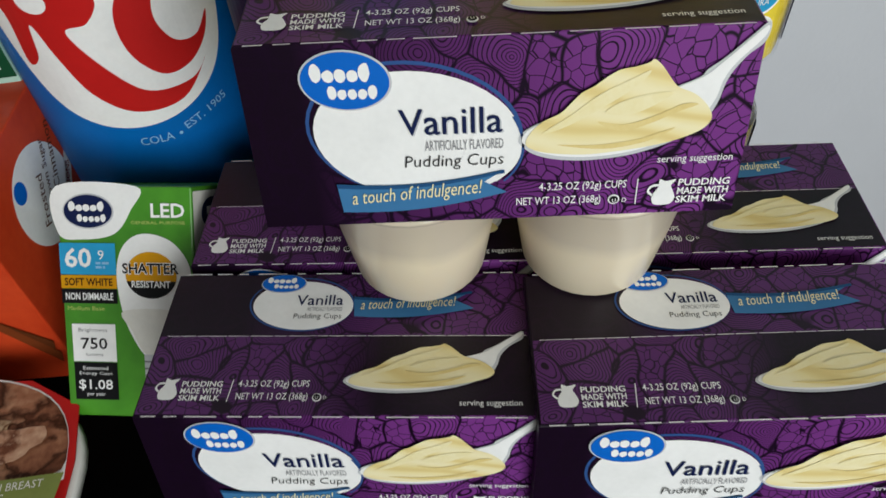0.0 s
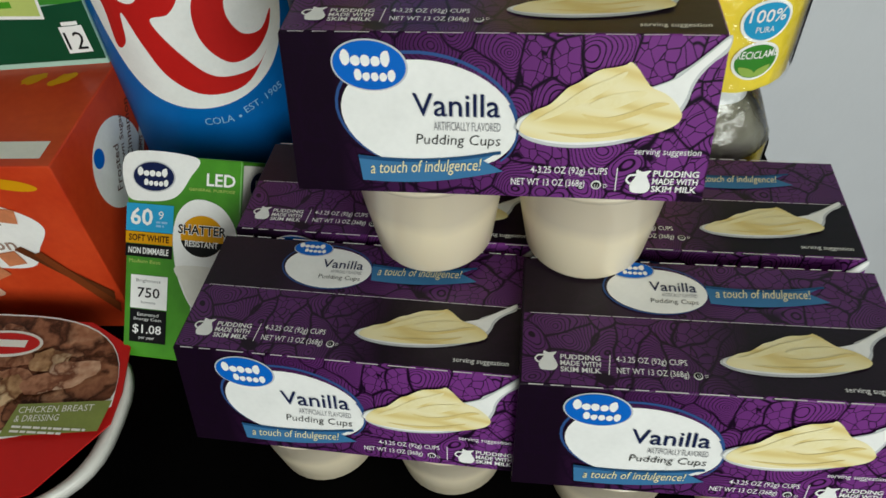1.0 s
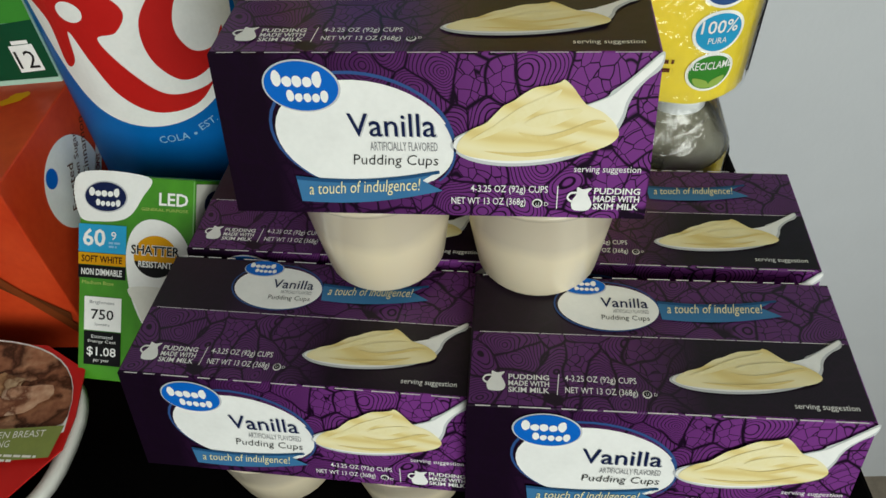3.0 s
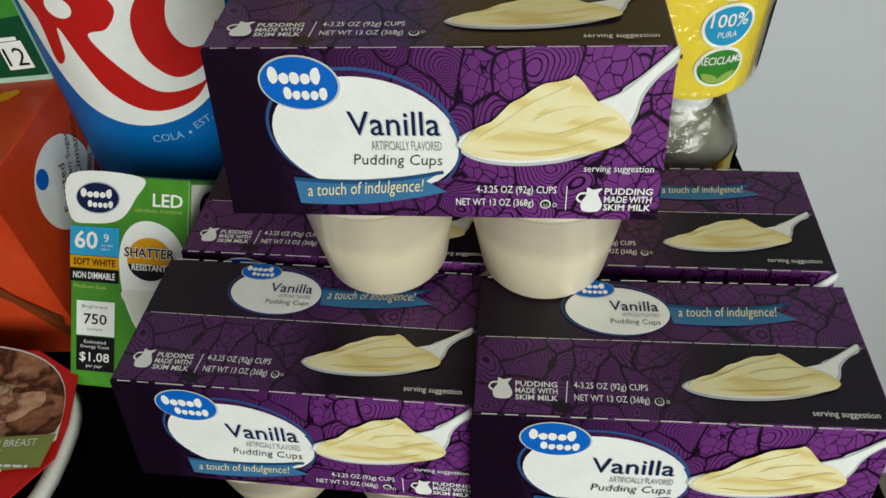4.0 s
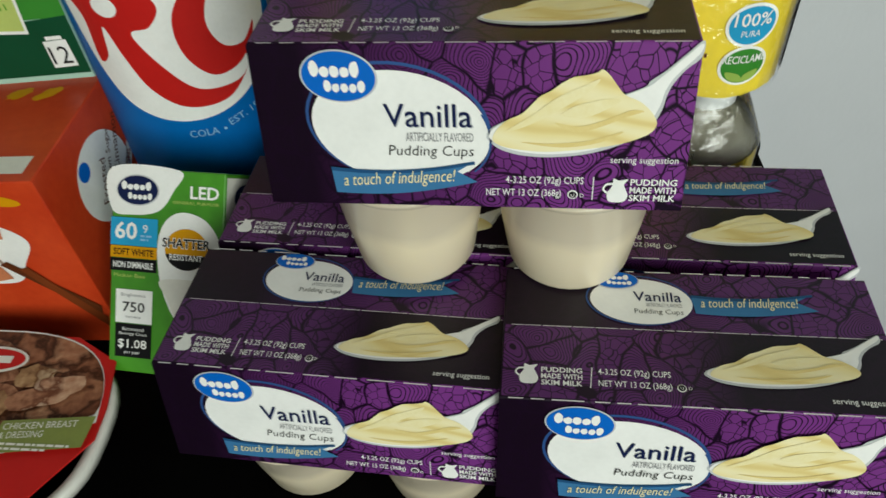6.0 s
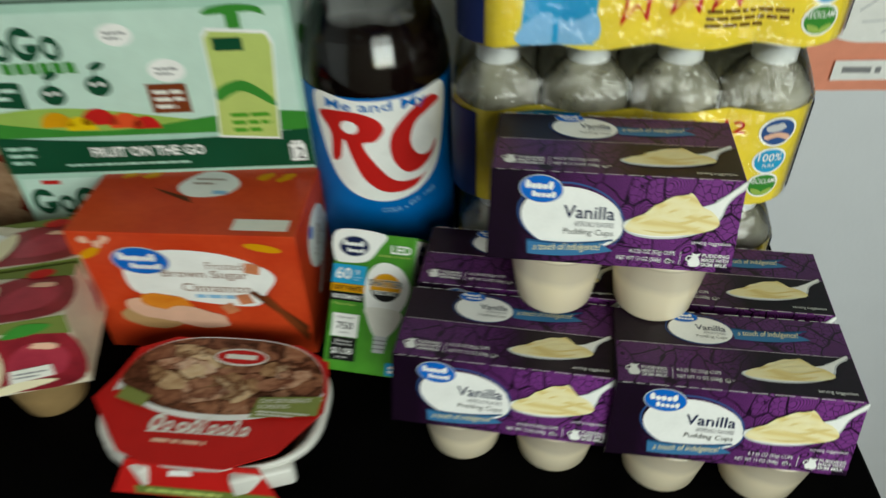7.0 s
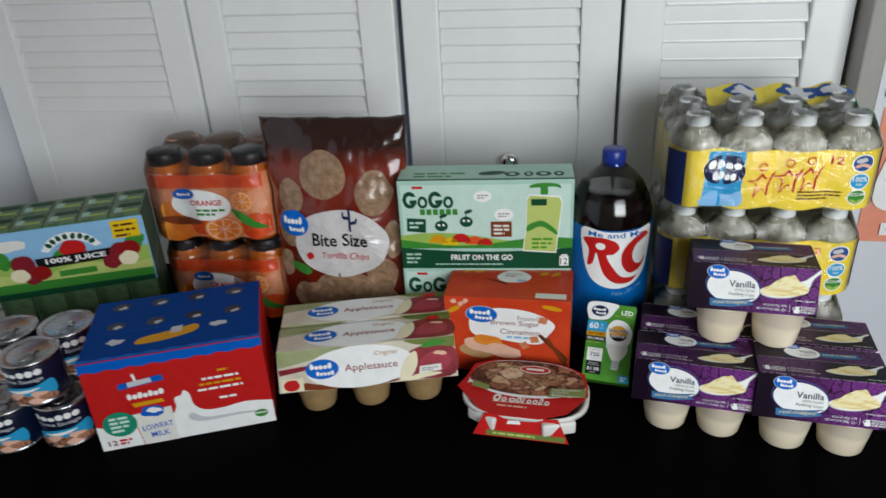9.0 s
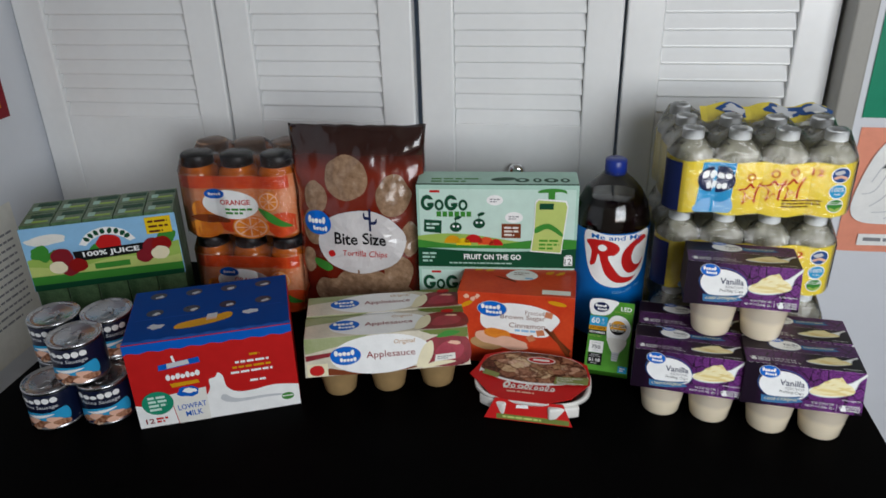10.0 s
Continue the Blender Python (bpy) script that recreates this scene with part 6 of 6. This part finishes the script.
def meal_tray(m):
    t = thing("meal_tray", m, "white plastic meal tray in a red card sleeve with food picture", "ready meal tray")

    def outline(sx, sy, n=48, p=2.8):
        out = []
        for i in range(n):
            a = 2 * math.pi * i / n
            c, s = math.cos(a), math.sin(a)
            out.append((sx * math.copysign(abs(c) ** (2 / p), c), sy * math.copysign(abs(s) ** (2 / p), s)))
        return out

    tilt = 0.05
    def lift(x, y, z):
        return (x, y, z + (y + 0.05) * tilt)
    bm = bmesh.new()
    rings = []
    for sx, sy, z, k in ((0.052, 0.034, 0.0, 0), (0.056, 0.037, 0.002, 0), (0.068, 0.045, 0.022, 1), (0.070, 0.046, 0.0255, 1), (0.0755, 0.0480, 0.027, 1), (0.0762, 0.0485, 0.0255, 1), (0.0765, 0.0488, 0.0215, 1), (0.0755, 0.0480, 0.0218, 1), (0.0753, 0.0478, 0.0255, 1)):
        rings.append([bm.verts.new(lift(x, y, z) if k else (x, y, z)) for x, y in outline(sx, sy)])
    bm.faces.new(rings[0][::-1])
    for a, b in zip(rings, rings[1:]):
        for i in range(48):
            j = (i + 1) % 48
            bm.faces.new((a[i], a[j], b[j], b[i]))
    tray = part("tray", bm, M["tray"], t, "white plastic tray with wide rim", True)
    # card on top: a red face with the front corners cut, bent down into a flap in front
    o = Vector(lift(0, 0, 0.0285))
    u, v = Vector((1, 0, 0)), Vector((0, 1, tilt)).normalized()
    f = flat_map(o, u, v)
    shape = [(-0.083, -0.006), (-0.05, -0.043), (-0.03, -0.0505), (0.022, -0.0505), (0.052, -0.037), (0.0745, -0.004), (0.074, 0.012), (0.069, 0.036), (0.045, 0.049), (-0.045, 0.050), (-0.069, 0.038), (-0.0755, 0.012)]
    bm = poly(shape)
    g = bmesh.ops.extrude_face_region(bm, geom=list(bm.faces))
    for w in [e for e in g["geom"] if isinstance(e, bmesh.types.BMVert)]:
        w.co.z = 0.0008
    for w in bm.verts:
        w.co = f(w.co.x, w.co.y, w.co.z)
    bmesh.ops.recalc_face_normals(bm, faces=list(bm.faces))
    card = part("card_sleeve", bm, M["red"], t, "red printed card")
    g2 = flat_map(o + (u.cross(v)) * 0.0008, u, v)
    ink("dish_picture", card, g2, poly([(x * 0.97, y) for x, y in outline(0.0735, 0.052) if y > 0.0] + smooth_line([(-0.072, 0.004), (-0.04, -0.012), (0.0, -0.017), (0.04, -0.011), (0.072, 0.004)], 6, False)), "white", 1)
    ink("dish_picture", card, g2, poly([(x * 0.97, y * 0.98) for x, y in outline(0.0735, 0.052) if y > 0.005] + smooth_line([(-0.070, 0.008), (-0.04, -0.008), (0.0, -0.0125), (0.04, -0.007), (0.070, 0.008)], 6, False)), M["stew"], 2)
    rng = random.Random(8)
    for i in range(16):
        a = i * 2.4
        x, y = 0.05 * math.sqrt(i / 16) * math.cos(a), 0.021 + 0.02 * math.sqrt(i / 16) * math.sin(a)
        ink("food_picture", card, g2, oval(x, y, rng.uniform(0.009, 0.017), rng.uniform(0.005, 0.009), rng.uniform(-35, 35), 20, 0.45, i), M["stew_pale"] if i % 2 else M["stew_light"], 3 + 0.3 * i)
    ink("emblem", card, g2, oval(0.008, 0.0335, 0.019, 0.0075), "pale", 11)
    ink("emblem", card, g2, oval(0.008, 0.0335, 0.0175, 0.006), "red", 12)
    ink("emblem_bar", card, g2, rect(-0.003, 0.0315, 0.019, 0.0355), "pale", 13)
    ink("green_label", card, g2, poly([(0.028, -0.014), (0.0715, -0.009), (0.0725, 0.006), (0.030, 0.002)]), M["sage"], 11)
    ink("lettering", card, g2, words("CHICKEN BREAST", 0.0318, -0.0025, 0.034, 0.0032, turn=5), "pale", 12)
    ink("lettering", card, g2, words("& DRESSING", 0.0318, -0.0068, 0.02, 0.0032, turn=5), "pale", 12)
    ink("small_print", card, g2, bars(0.032, -0.0095, 0.034, 2, 0.0011, 0.0022, 6), "pale", 12)
    ink("green_label", card, g2, poly([(-0.066, -0.006), (-0.045, -0.012), (-0.043, -0.003), (-0.064, 0.004)]), M["sage"], 11)
    for i, (x, w, hh) in enumerate(((-0.036, 0.009, 0.0135), (-0.026, 0.006, 0.008), (-0.0175, 0.0085, 0.0075), (-0.0085, 0.006, 0.0105), (-0.0015, 0.003, 0.014), (0.004, 0.0055, 0.0075), (0.011, 0.006, 0.008), (0.0185, 0.0045, 0.013), (0.025, 0.0055, 0.0075))):
        ink("script_shape", card, g2, oval(x + w / 2, -0.026 + hh * 0.35, w / 2, hh / 2, -14), "pale", 3)
        ink("script_shape", card, g2, oval(x + w / 2, -0.026 + hh * 0.35, w / 5, hh / 4.5, -14), "red", 3.5)
    ink("script_stroke", card, g2, poly([(-0.036, -0.0285), (0.03, -0.027), (0.03, -0.0262), (-0.036, -0.0275)]), "pale", 3.2)
    ink("small_print", card, g2, bars(-0.03, -0.0355, 0.05, 1, 0.0028, 0.004, 78), "peach", 3)
    # flap that runs down to the table
    bm = bmesh.new()
    pts = [(-0.043, -0.047, 0.0275), (0.043, -0.047, 0.0275), (0.056, -0.055, 0.0008), (-0.056, -0.055, 0.0008)]
    a = [bm.verts.new(p) for p in pts]
    c = [bm.verts.new((x, y + 0.0008, z - 0.0002)) for x, y, z in pts]
    bm.faces.new(a[::-1])
    bm.faces.new(c)
    for i in range(4):
        j = (i + 1) % 4
        bm.faces.new((a[i], a[j], c[j], c[i]))
    bmesh.ops.recalc_face_normals(bm, faces=list(bm.faces))
    flap = part("front_flap", bm, M["red"], t, "red card flap with a green strip")
    ff = flat_map((-0.056, -0.055, 0.0008), (1, 0, 0), (0, 0.008, 0.0267))
    ink("green_strip", flap, ff, rect(0.016, 0.001, 0.108, 0.0075), "olive", 1)
    ink("small_print", flap, ff, bars(0.024, 0.003, 0.07, 1, 0.0025, 0.004, 14), "lime", 2)
    ink("paper_tab", flap, ff, poly([(0.04, 0.017), (0.056, 0.018), (0.055, 0.0225), (0.041, 0.0215)]), "white", 2)
    # tray grips that stick out past the card
    grip = part("grip", box(-0.02, -0.006, -0.011, 0.02, 0.006, 0.006, 0.003, 3), M["tray"], tray, "", True)
    grip.matrix_basis = pose(0.043, -0.0435, 0.0175, 0, 0, 20)
    other = new("grip", grip.data)
    other.parent = tray
    other.matrix_basis = pose(-0.046, -0.0395, 0.0175, 0, 0, -30)
    return t


M["sage"] = material("sage_green_print", hexa("7f8a42"), 0.4, vary=0.1, scale=60)
M["tray"] = material("white_tray_plastic", hexa("e4e2dc"), 0.4, vary=0.04, scale=50)
M["stew_pale"] = food_print("stewed_meat_print", hexa("6a3c28"), hexa("ac7a5e"), hexa("d0a98c"), hexa("e6ceb4"))
M["stew_light"] = food_print("pale_dressing_print", hexa("6a4228"), hexa("b08a64"), hexa("d6b890"), hexa("e2cba8"))
M["stew"] = food_print("gravy_print", hexa("40200f"), hexa("744530"), hexa("a06c50"), hexa("c49878"))
meal_tray(pose(-0.254, 0.143, TABLE_Z, 0, 0, -3))


def bulb_box(m):
    W, D, H = 0.0565, 0.045, 0.0965
    t, b, f = carton("light_bulb_box", m, (W, D, H), M["bulb_card"], "green and white LED light bulb box on the table", "bulb box")
    fr, rs = f["front"], f["right"]
    w, h = W, H
    ink("white_corner", b, fr, blob([(0.0, h), (0.0, h * 0.8), (w * 0.18, h * 0.775), (w * 0.42, h * 0.8), (w * 0.55, h * 0.9), (w * 0.6, h)], 6), "white", 1)
    ink("logo_rim", b, fr, oval(w * 0.235, h * 0.895, w * 0.19, h * 0.075), "lightgrey", 2)
    ink("logo", b, fr, oval(w * 0.235, h * 0.895, w * 0.18, h * 0.069), "navy", 3)
    shape_row(b, fr, w * 0.09, h * 0.895, w * 0.27, h * 0.042, 5, "white", 4, 0, 0.0, 5)
    shape_row(b, fr, w * 0.15, h * 0.85, w * 0.22, h * 0.034, 5, "white", 4, 0, 0.0, 8)
    ink("lettering", b, fr, words("LED", w * 0.7, h * 0.87, w * 0.25, h * 0.06, 0.02), "white", 3)
    ink("lettering", b, fr, words("GENERAL PURPOSE", w * 0.55, h * 0.842, w * 0.4, h * 0.014), "lime", 3)
    ink("cyan_block", b, fr, rect(0, h * 0.625, w * 0.42, h * 0.76), "cyan", 2)
    ink("lettering", b, fr, words("60", w * 0.04, h * 0.655, w * 0.2, h * 0.085, 0.02), "white", 3)
    ink("lettering", b, fr, words("9", w * 0.29, h * 0.69, w * 0.045, h * 0.04), "white", 3)
    ink("small_print", b, fr, bars(w * 0.27, h * 0.67, w * 0.1, 2, h * 0.01, h * 0.018, 3), "sky", 3)
    ink("amber_block", b, fr, rect(0, h * 0.565, w * 0.42, h * 0.622), "amber", 2)
    ink("lettering", b, fr, words("SOFT WHITE", w * 0.03, h * 0.577, w * 0.36, h * 0.033, 0.02), "brown_dark", 3)
    ink("black_block", b, fr, rect(0, h * 0.5, w * 0.42, h * 0.562), "black", 2)
    ink("lettering", b, fr, words("NON DIMMABLE", w * 0.03, h * 0.515, w * 0.36, h * 0.032, 0.02), "white", 3)
    ink("lettering", b, fr, words("Medium Base", w * 0.04, h * 0.47, w * 0.28, h * 0.018), "lime", 3)
    ink("bulb_picture", b, fr, blob([(w * 0.42, h * 0.63), (w * 0.46, h * 0.73), (w * 0.56, h * 0.79), (w * 0.7, h * 0.8), (w * 0.86, h * 0.76), (w * 0.97, h * 0.66), (w * 0.95, h * 0.54), (w * 0.85, h * 0.42), (w * 0.77, h * 0.28), (w * 0.62, h * 0.27), (w * 0.5, h * 0.38), (w * 0.44, h * 0.5)], 6), "white", 1.5)
    ink("bulb_base_picture", b, fr, poly([(w * 0.6, h * 0.16), (w * 0.74, h * 0.16), (w * 0.77, h * 0.28), (w * 0.6, h * 0.28)]), "lightgrey", 2)
    for k in (0.185, 0.215, 0.245):
        ink("bulb_thread_picture", b, fr, rect(w * 0.6, h * k, w * 0.76, h * (k + 0.008)), "grey", 2.5)
    ink("bulb_shade_picture", b, fr, blob([(w * 0.46, h * 0.47), (w * 0.9, h * 0.46), (w * 0.8, h * 0.3), (w * 0.62, h * 0.28), (w * 0.52, h * 0.38)], 5), "pale", 1.8)
    ink("badge", b, fr, oval(w * 0.68, h * 0.625, w * 0.19, h * 0.1), "amber", 2.5)
    ink("badge_half", b, fr, poly([(w * 0.68 + w * 0.19 * math.cos(radians(a)), h * 0.625 + h * 0.1 * math.sin(radians(a))) for a in range(195, 346, 10)]), "black", 3)
    ink("lettering_edge", b, fr, words("SHATTER", w * 0.46, h * 0.628, w * 0.44, h * 0.052, 0.06), "white", 3.5)
    ink("lettering", b, fr, words("SHATTER", w * 0.47, h * 0.632, w * 0.42, h * 0.045, 0.02), "black", 4)
    ink("lettering", b, fr, words("RESISTANT", w * 0.535, h * 0.572, w * 0.29, h * 0.03, 0.02), "white", 4)
    ink("white_block", b, fr, rect(w * 0.06, h * 0.245, w * 0.39, h * 0.41), "white", 2)
    ink("lettering", b, fr, words("Brightness", w * 0.11, h * 0.372, w * 0.22, h * 0.02), "grey", 3)
    ink("lettering", b, fr, words("750", w * 0.125, h * 0.3, w * 0.2, h * 0.05, 0.01), "black", 3)
    ink("lettering", b, fr, words("lumens", w * 0.16, h * 0.27, w * 0.13, h * 0.014), "grey", 3)
    ink("black_block", b, fr, rect(w * 0.06, h * 0.075, w * 0.39, h * 0.24), "black", 2)
    ink("lettering", b, fr, words("Estimated", w * 0.13, h * 0.208, w * 0.19, h * 0.016), "white", 3)
    ink("lettering", b, fr, words("Energy Cost", w * 0.1, h * 0.182, w * 0.25, h * 0.018), "white", 3)
    ink("lettering", b, fr, words("$1.08", w * 0.09, h * 0.115, w * 0.26, h * 0.05, 0.01), "white", 3)
    ink("lettering", b, fr, words("per year", w * 0.15, h * 0.088, w * 0.14, h * 0.016), "white", 3)
    ink("cyan_corner", b, fr, rect(w * 0.78, h * 0.01, w * 0.99, h * 0.1), "cyan", 2)
    ink("small_print", b, fr, bars(w * 0.82, h * 0.06, w * 0.12, 2, h * 0.018, h * 0.03, 4), "white", 3)
    ink("side_field", b, rs, rect(0.0008, h * 0.42, D - 0.002, h - 0.002), "pale", 1)
    ink("logo", b, rs, oval(D * 0.45, h * 0.88, D * 0.26, h * 0.07), "navy", 2)
    ink("logo_bar", b, rs, rect(D * 0.3, h * 0.875, D * 0.58, h * 0.91), "white", 3)
    ink("small_print", b, rs, bars(D * 0.15, h * 0.72, D * 0.7, 7, h * 0.012, h * 0.035, 8), "grey", 2)
    tp = f["top"]
    ink("flap_line", b, tp, rect(0.002, D * 0.5, w - 0.002, D * 0.51), "leaf", 1)
    return t


M["bulb_card"] = material("green_bulb_card", hexa("55a22c"), 0.36, vary=0.15, scale=18, alt=hexa("3f8420"))
bulb_box(pose(-0.1575, 0.186, TABLE_Z + 0.015, 0, 0, -8) @ pose(0, 0, 0, -41.5, 0, 0))


def sausage_can(m, label):
    t = thing("sausage_can", m, label, "food can", "sausage cans")
    r, h = 0.0325, 0.0585
    part("can_body", turned([(0, 0.002), (r - 0.003, 0.002), (r - 0.001, 0.0), (r + 0.0008, 0.0012), (r + 0.0008, 0.003), (r, 0.004), (r, h - 0.004), (r + 0.0009, h - 0.003), (r + 0.0009, h - 0.0008), (r - 0.0008, h), (r - 0.002, h - 0.0025), (r - 0.006, h - 0.003), (r - 0.007, h - 0.0022), (r - 0.0085, h - 0.003), (0, h - 0.003)], 44), M["tin"], t, "silver tin body", True)
    lab = part("paper_label", turned([(r + 0.0002, 0.0045), (r + 0.0004, 0.005), (r + 0.0004, h - 0.0055), (r + 0.0002, h - 0.005)], 48), M["can_label"], t, "dark navy printed paper label", True)
    tab = turned([(0.0058, 0.0), (0.0066, 0.0009), (0.0074, 0.0), (0.0066, -0.0007), (0.0058, 0.0)], 20)
    p = part("pull_ring", tab, M["tin"], t, "silver pull ring", True)
    p.matrix_basis = pose(0.004, -0.01, h - 0.0012) @ Matrix.Diagonal((1, 1.5, 1, 1))
    q = part("pull_tab", box(-0.0035, -0.006, -0.0007, 0.0035, 0.006, 0.0007, 0.0006), M["tin"], t)
    q.matrix_basis = pose(0.004, 0.002, h - 0.001, 0, 0, 8)
    f = round_map(0, 0, 0, r + 0.0005, -78)
    s = 0.004
    shape_row(lab, f, -0.029, 0.0415, 0.056, 0.0085, 6, "white", 1, 0, 0.0, 3)
    ink("lettering", lab, f, words("Vienna Sausage", -0.026, 0.0325, 0.052, 0.0066, 0.01, shear=0.15), "lightgrey", 1, s)
    ink("blue_swoosh", lab, f, blob([(-0.034, 0.02), (-0.01, 0.027), (0.015, 0.028), (0.035, 0.031), (0.036, 0.012), (0.01, 0.009), (-0.015, 0.009), (-0.034, 0.009)], 5), "cyan", 1, s)
    ink("white_swoosh", lab, f, blob([(-0.02, 0.021), (0.0, 0.0245), (0.02, 0.025), (0.0, 0.02)], 5), "white", 2, s)
    for i, (x, y) in enumerate(((-0.02, 0.0115), (-0.008, 0.0155), (0.006, 0.012), (0.019, 0.0155), (-0.004, 0.0085), (0.014, 0.0085), (0.026, 0.0105))):
        ink("sausage_picture", lab, f, oval(x, y, 0.0105, 0.0046, 15 - 12 * (i % 4), 20, 0.2, i), "peach" if i % 2 else M["stew_pale"], 2.5 + 0.4 * i, s)
    ink("bottom_band", lab, f, rect(-0.04, 0.005, 0.04, 0.007), "navy", 1, s)
    return t


_c = sausage_can(pose(-0.869, 0.0235, TABLE_Z, 0, 0, -12), "small navy-labelled tin of sausages with pull ring on the table")
for _x, _y, _k, _a in ((-0.8055, 0.042, 0, 6), (-0.831, 0.0435, 1, -4), (-0.8905, 0.0865, 0, -8), (-0.8905, 0.086, 1, -6), (-0.824, 0.1045, 0, 14), (-0.824, 0.104, 1, 12)):
    tagged(copy_thing(_c, pose(_x, _y, TABLE_Z + _k * 0.0588, 0, 0, _a)), "small navy-labelled tin of sausages stacked on other tins" if _k else "")


# ---- papers on the walls ----
def sheet(name, m, w, h, mat, label):
    t = thing(name, m, label, "paper sheet")
    bm = bmesh.new()
    N = 8
    g = [[bm.verts.new((w * i / N, -0.0015 - 0.0015 * noise.noise((i * 0.6, j * 0.5, w)), h * j / N)) for i in range(N + 1)] for j in range(N + 1)]
    for j in range(N):
        for i in range(N):
            bm.faces.new((g[j][i], g[j][i + 1], g[j + 1][i + 1], g[j + 1][i]))
    s = part("sheet", bm, mat, t, "", True)
    return t, s, flat_map((0, -0.0045, 0), (1, 0, 0), (0, 0, 1))


_t, _s, _f = sheet("coral_paper", pose(0.2135, 0.4995, 0.822), 0.3, 0.205, M["salmon"], "coral paper sheet with a white cut-out drawing on the wall")
ink("white_cutout", _s, _f, blob([(0.012, 0.11), (0.01, 0.07), (0.03, 0.052), (0.08, 0.05), (0.15, 0.05), (0.21, 0.06), (0.22, 0.12), (0.19, 0.19), (0.12, 0.2), (0.06, 0.198), (0.03, 0.17)], 6), "white", 1)
for _i, _p in enumerate(([(0.03, 0.12), (0.045, 0.15), (0.06, 0.13), (0.055, 0.1), (0.035, 0.08)], [(0.07, 0.17), (0.09, 0.15), (0.11, 0.16), (0.13, 0.12)], [(0.04, 0.07), (0.07, 0.075), (0.09, 0.1), (0.08, 0.125)], [(0.02, 0.1), (0.04, 0.11), (0.06, 0.165), (0.08, 0.18)], [(0.06, 0.06), (0.1, 0.08), (0.14, 0.07)])):
    _l = smooth_line(_p, 6, False)
    ink("pencil_line", _s, _f, poly(_l + [(a + 0.0012, b - 0.0012) for a, b in _l[::-1]]), "lightgrey", 2)
ink("name_strip", _s, _f, poly([(0.03, 0.012), (0.13, 0.014), (0.13, 0.034), (0.03, 0.032)]), "white", 1)
ink("small_print", _s, _f, bars(0.038, 0.02, 0.05, 1, 0.006, 0.01, 2), "grey", 2)
_t, _s, _f = sheet("green_paper", pose(0.2105, 0.4995, 1.042), 0.3, 0.21, M["teal"], "green paper sheet pinned on the white wall")
_t, _s, _f = sheet("printed_paper", pose(-1.1935, 0.26, 0.62) @ pose(0, 0, 0, 0, 0, 90), 0.14, 0.27, M["pale"], "white printed paper pinned on the side wall")
ink("small_print", _s, _f, bars(0.02, 0.22, 0.1, 12, 0.004, 0.014, 4), "grey", 1)
_t, _s, _f = sheet("poster", pose(-1.1935, 0.13, 1.028) @ pose(0, 0, 0, 0, 0, 90), 0.33, 0.42, M["burgundy"], "dark red bordered poster with orange and blue shapes")
ink("poster_field", _s, _f, rect(0.02, 0.02, 0.31, 0.4), "navy", 1)
ink("poster_shape", _s, _f, poly([(0.02, 0.02), (0.31, 0.02), (0.31, 0.06), (0.2, 0.14), (0.1, 0.1), (0.02, 0.15)]), "amber", 2)
ink("poster_shape", _s, _f, oval(0.25, 0.12, 0.03, 0.05), "orange", 3)
ink("poster_shape", _s, _f, oval(0.28, 0.2, 0.02, 0.04), "sky", 3)
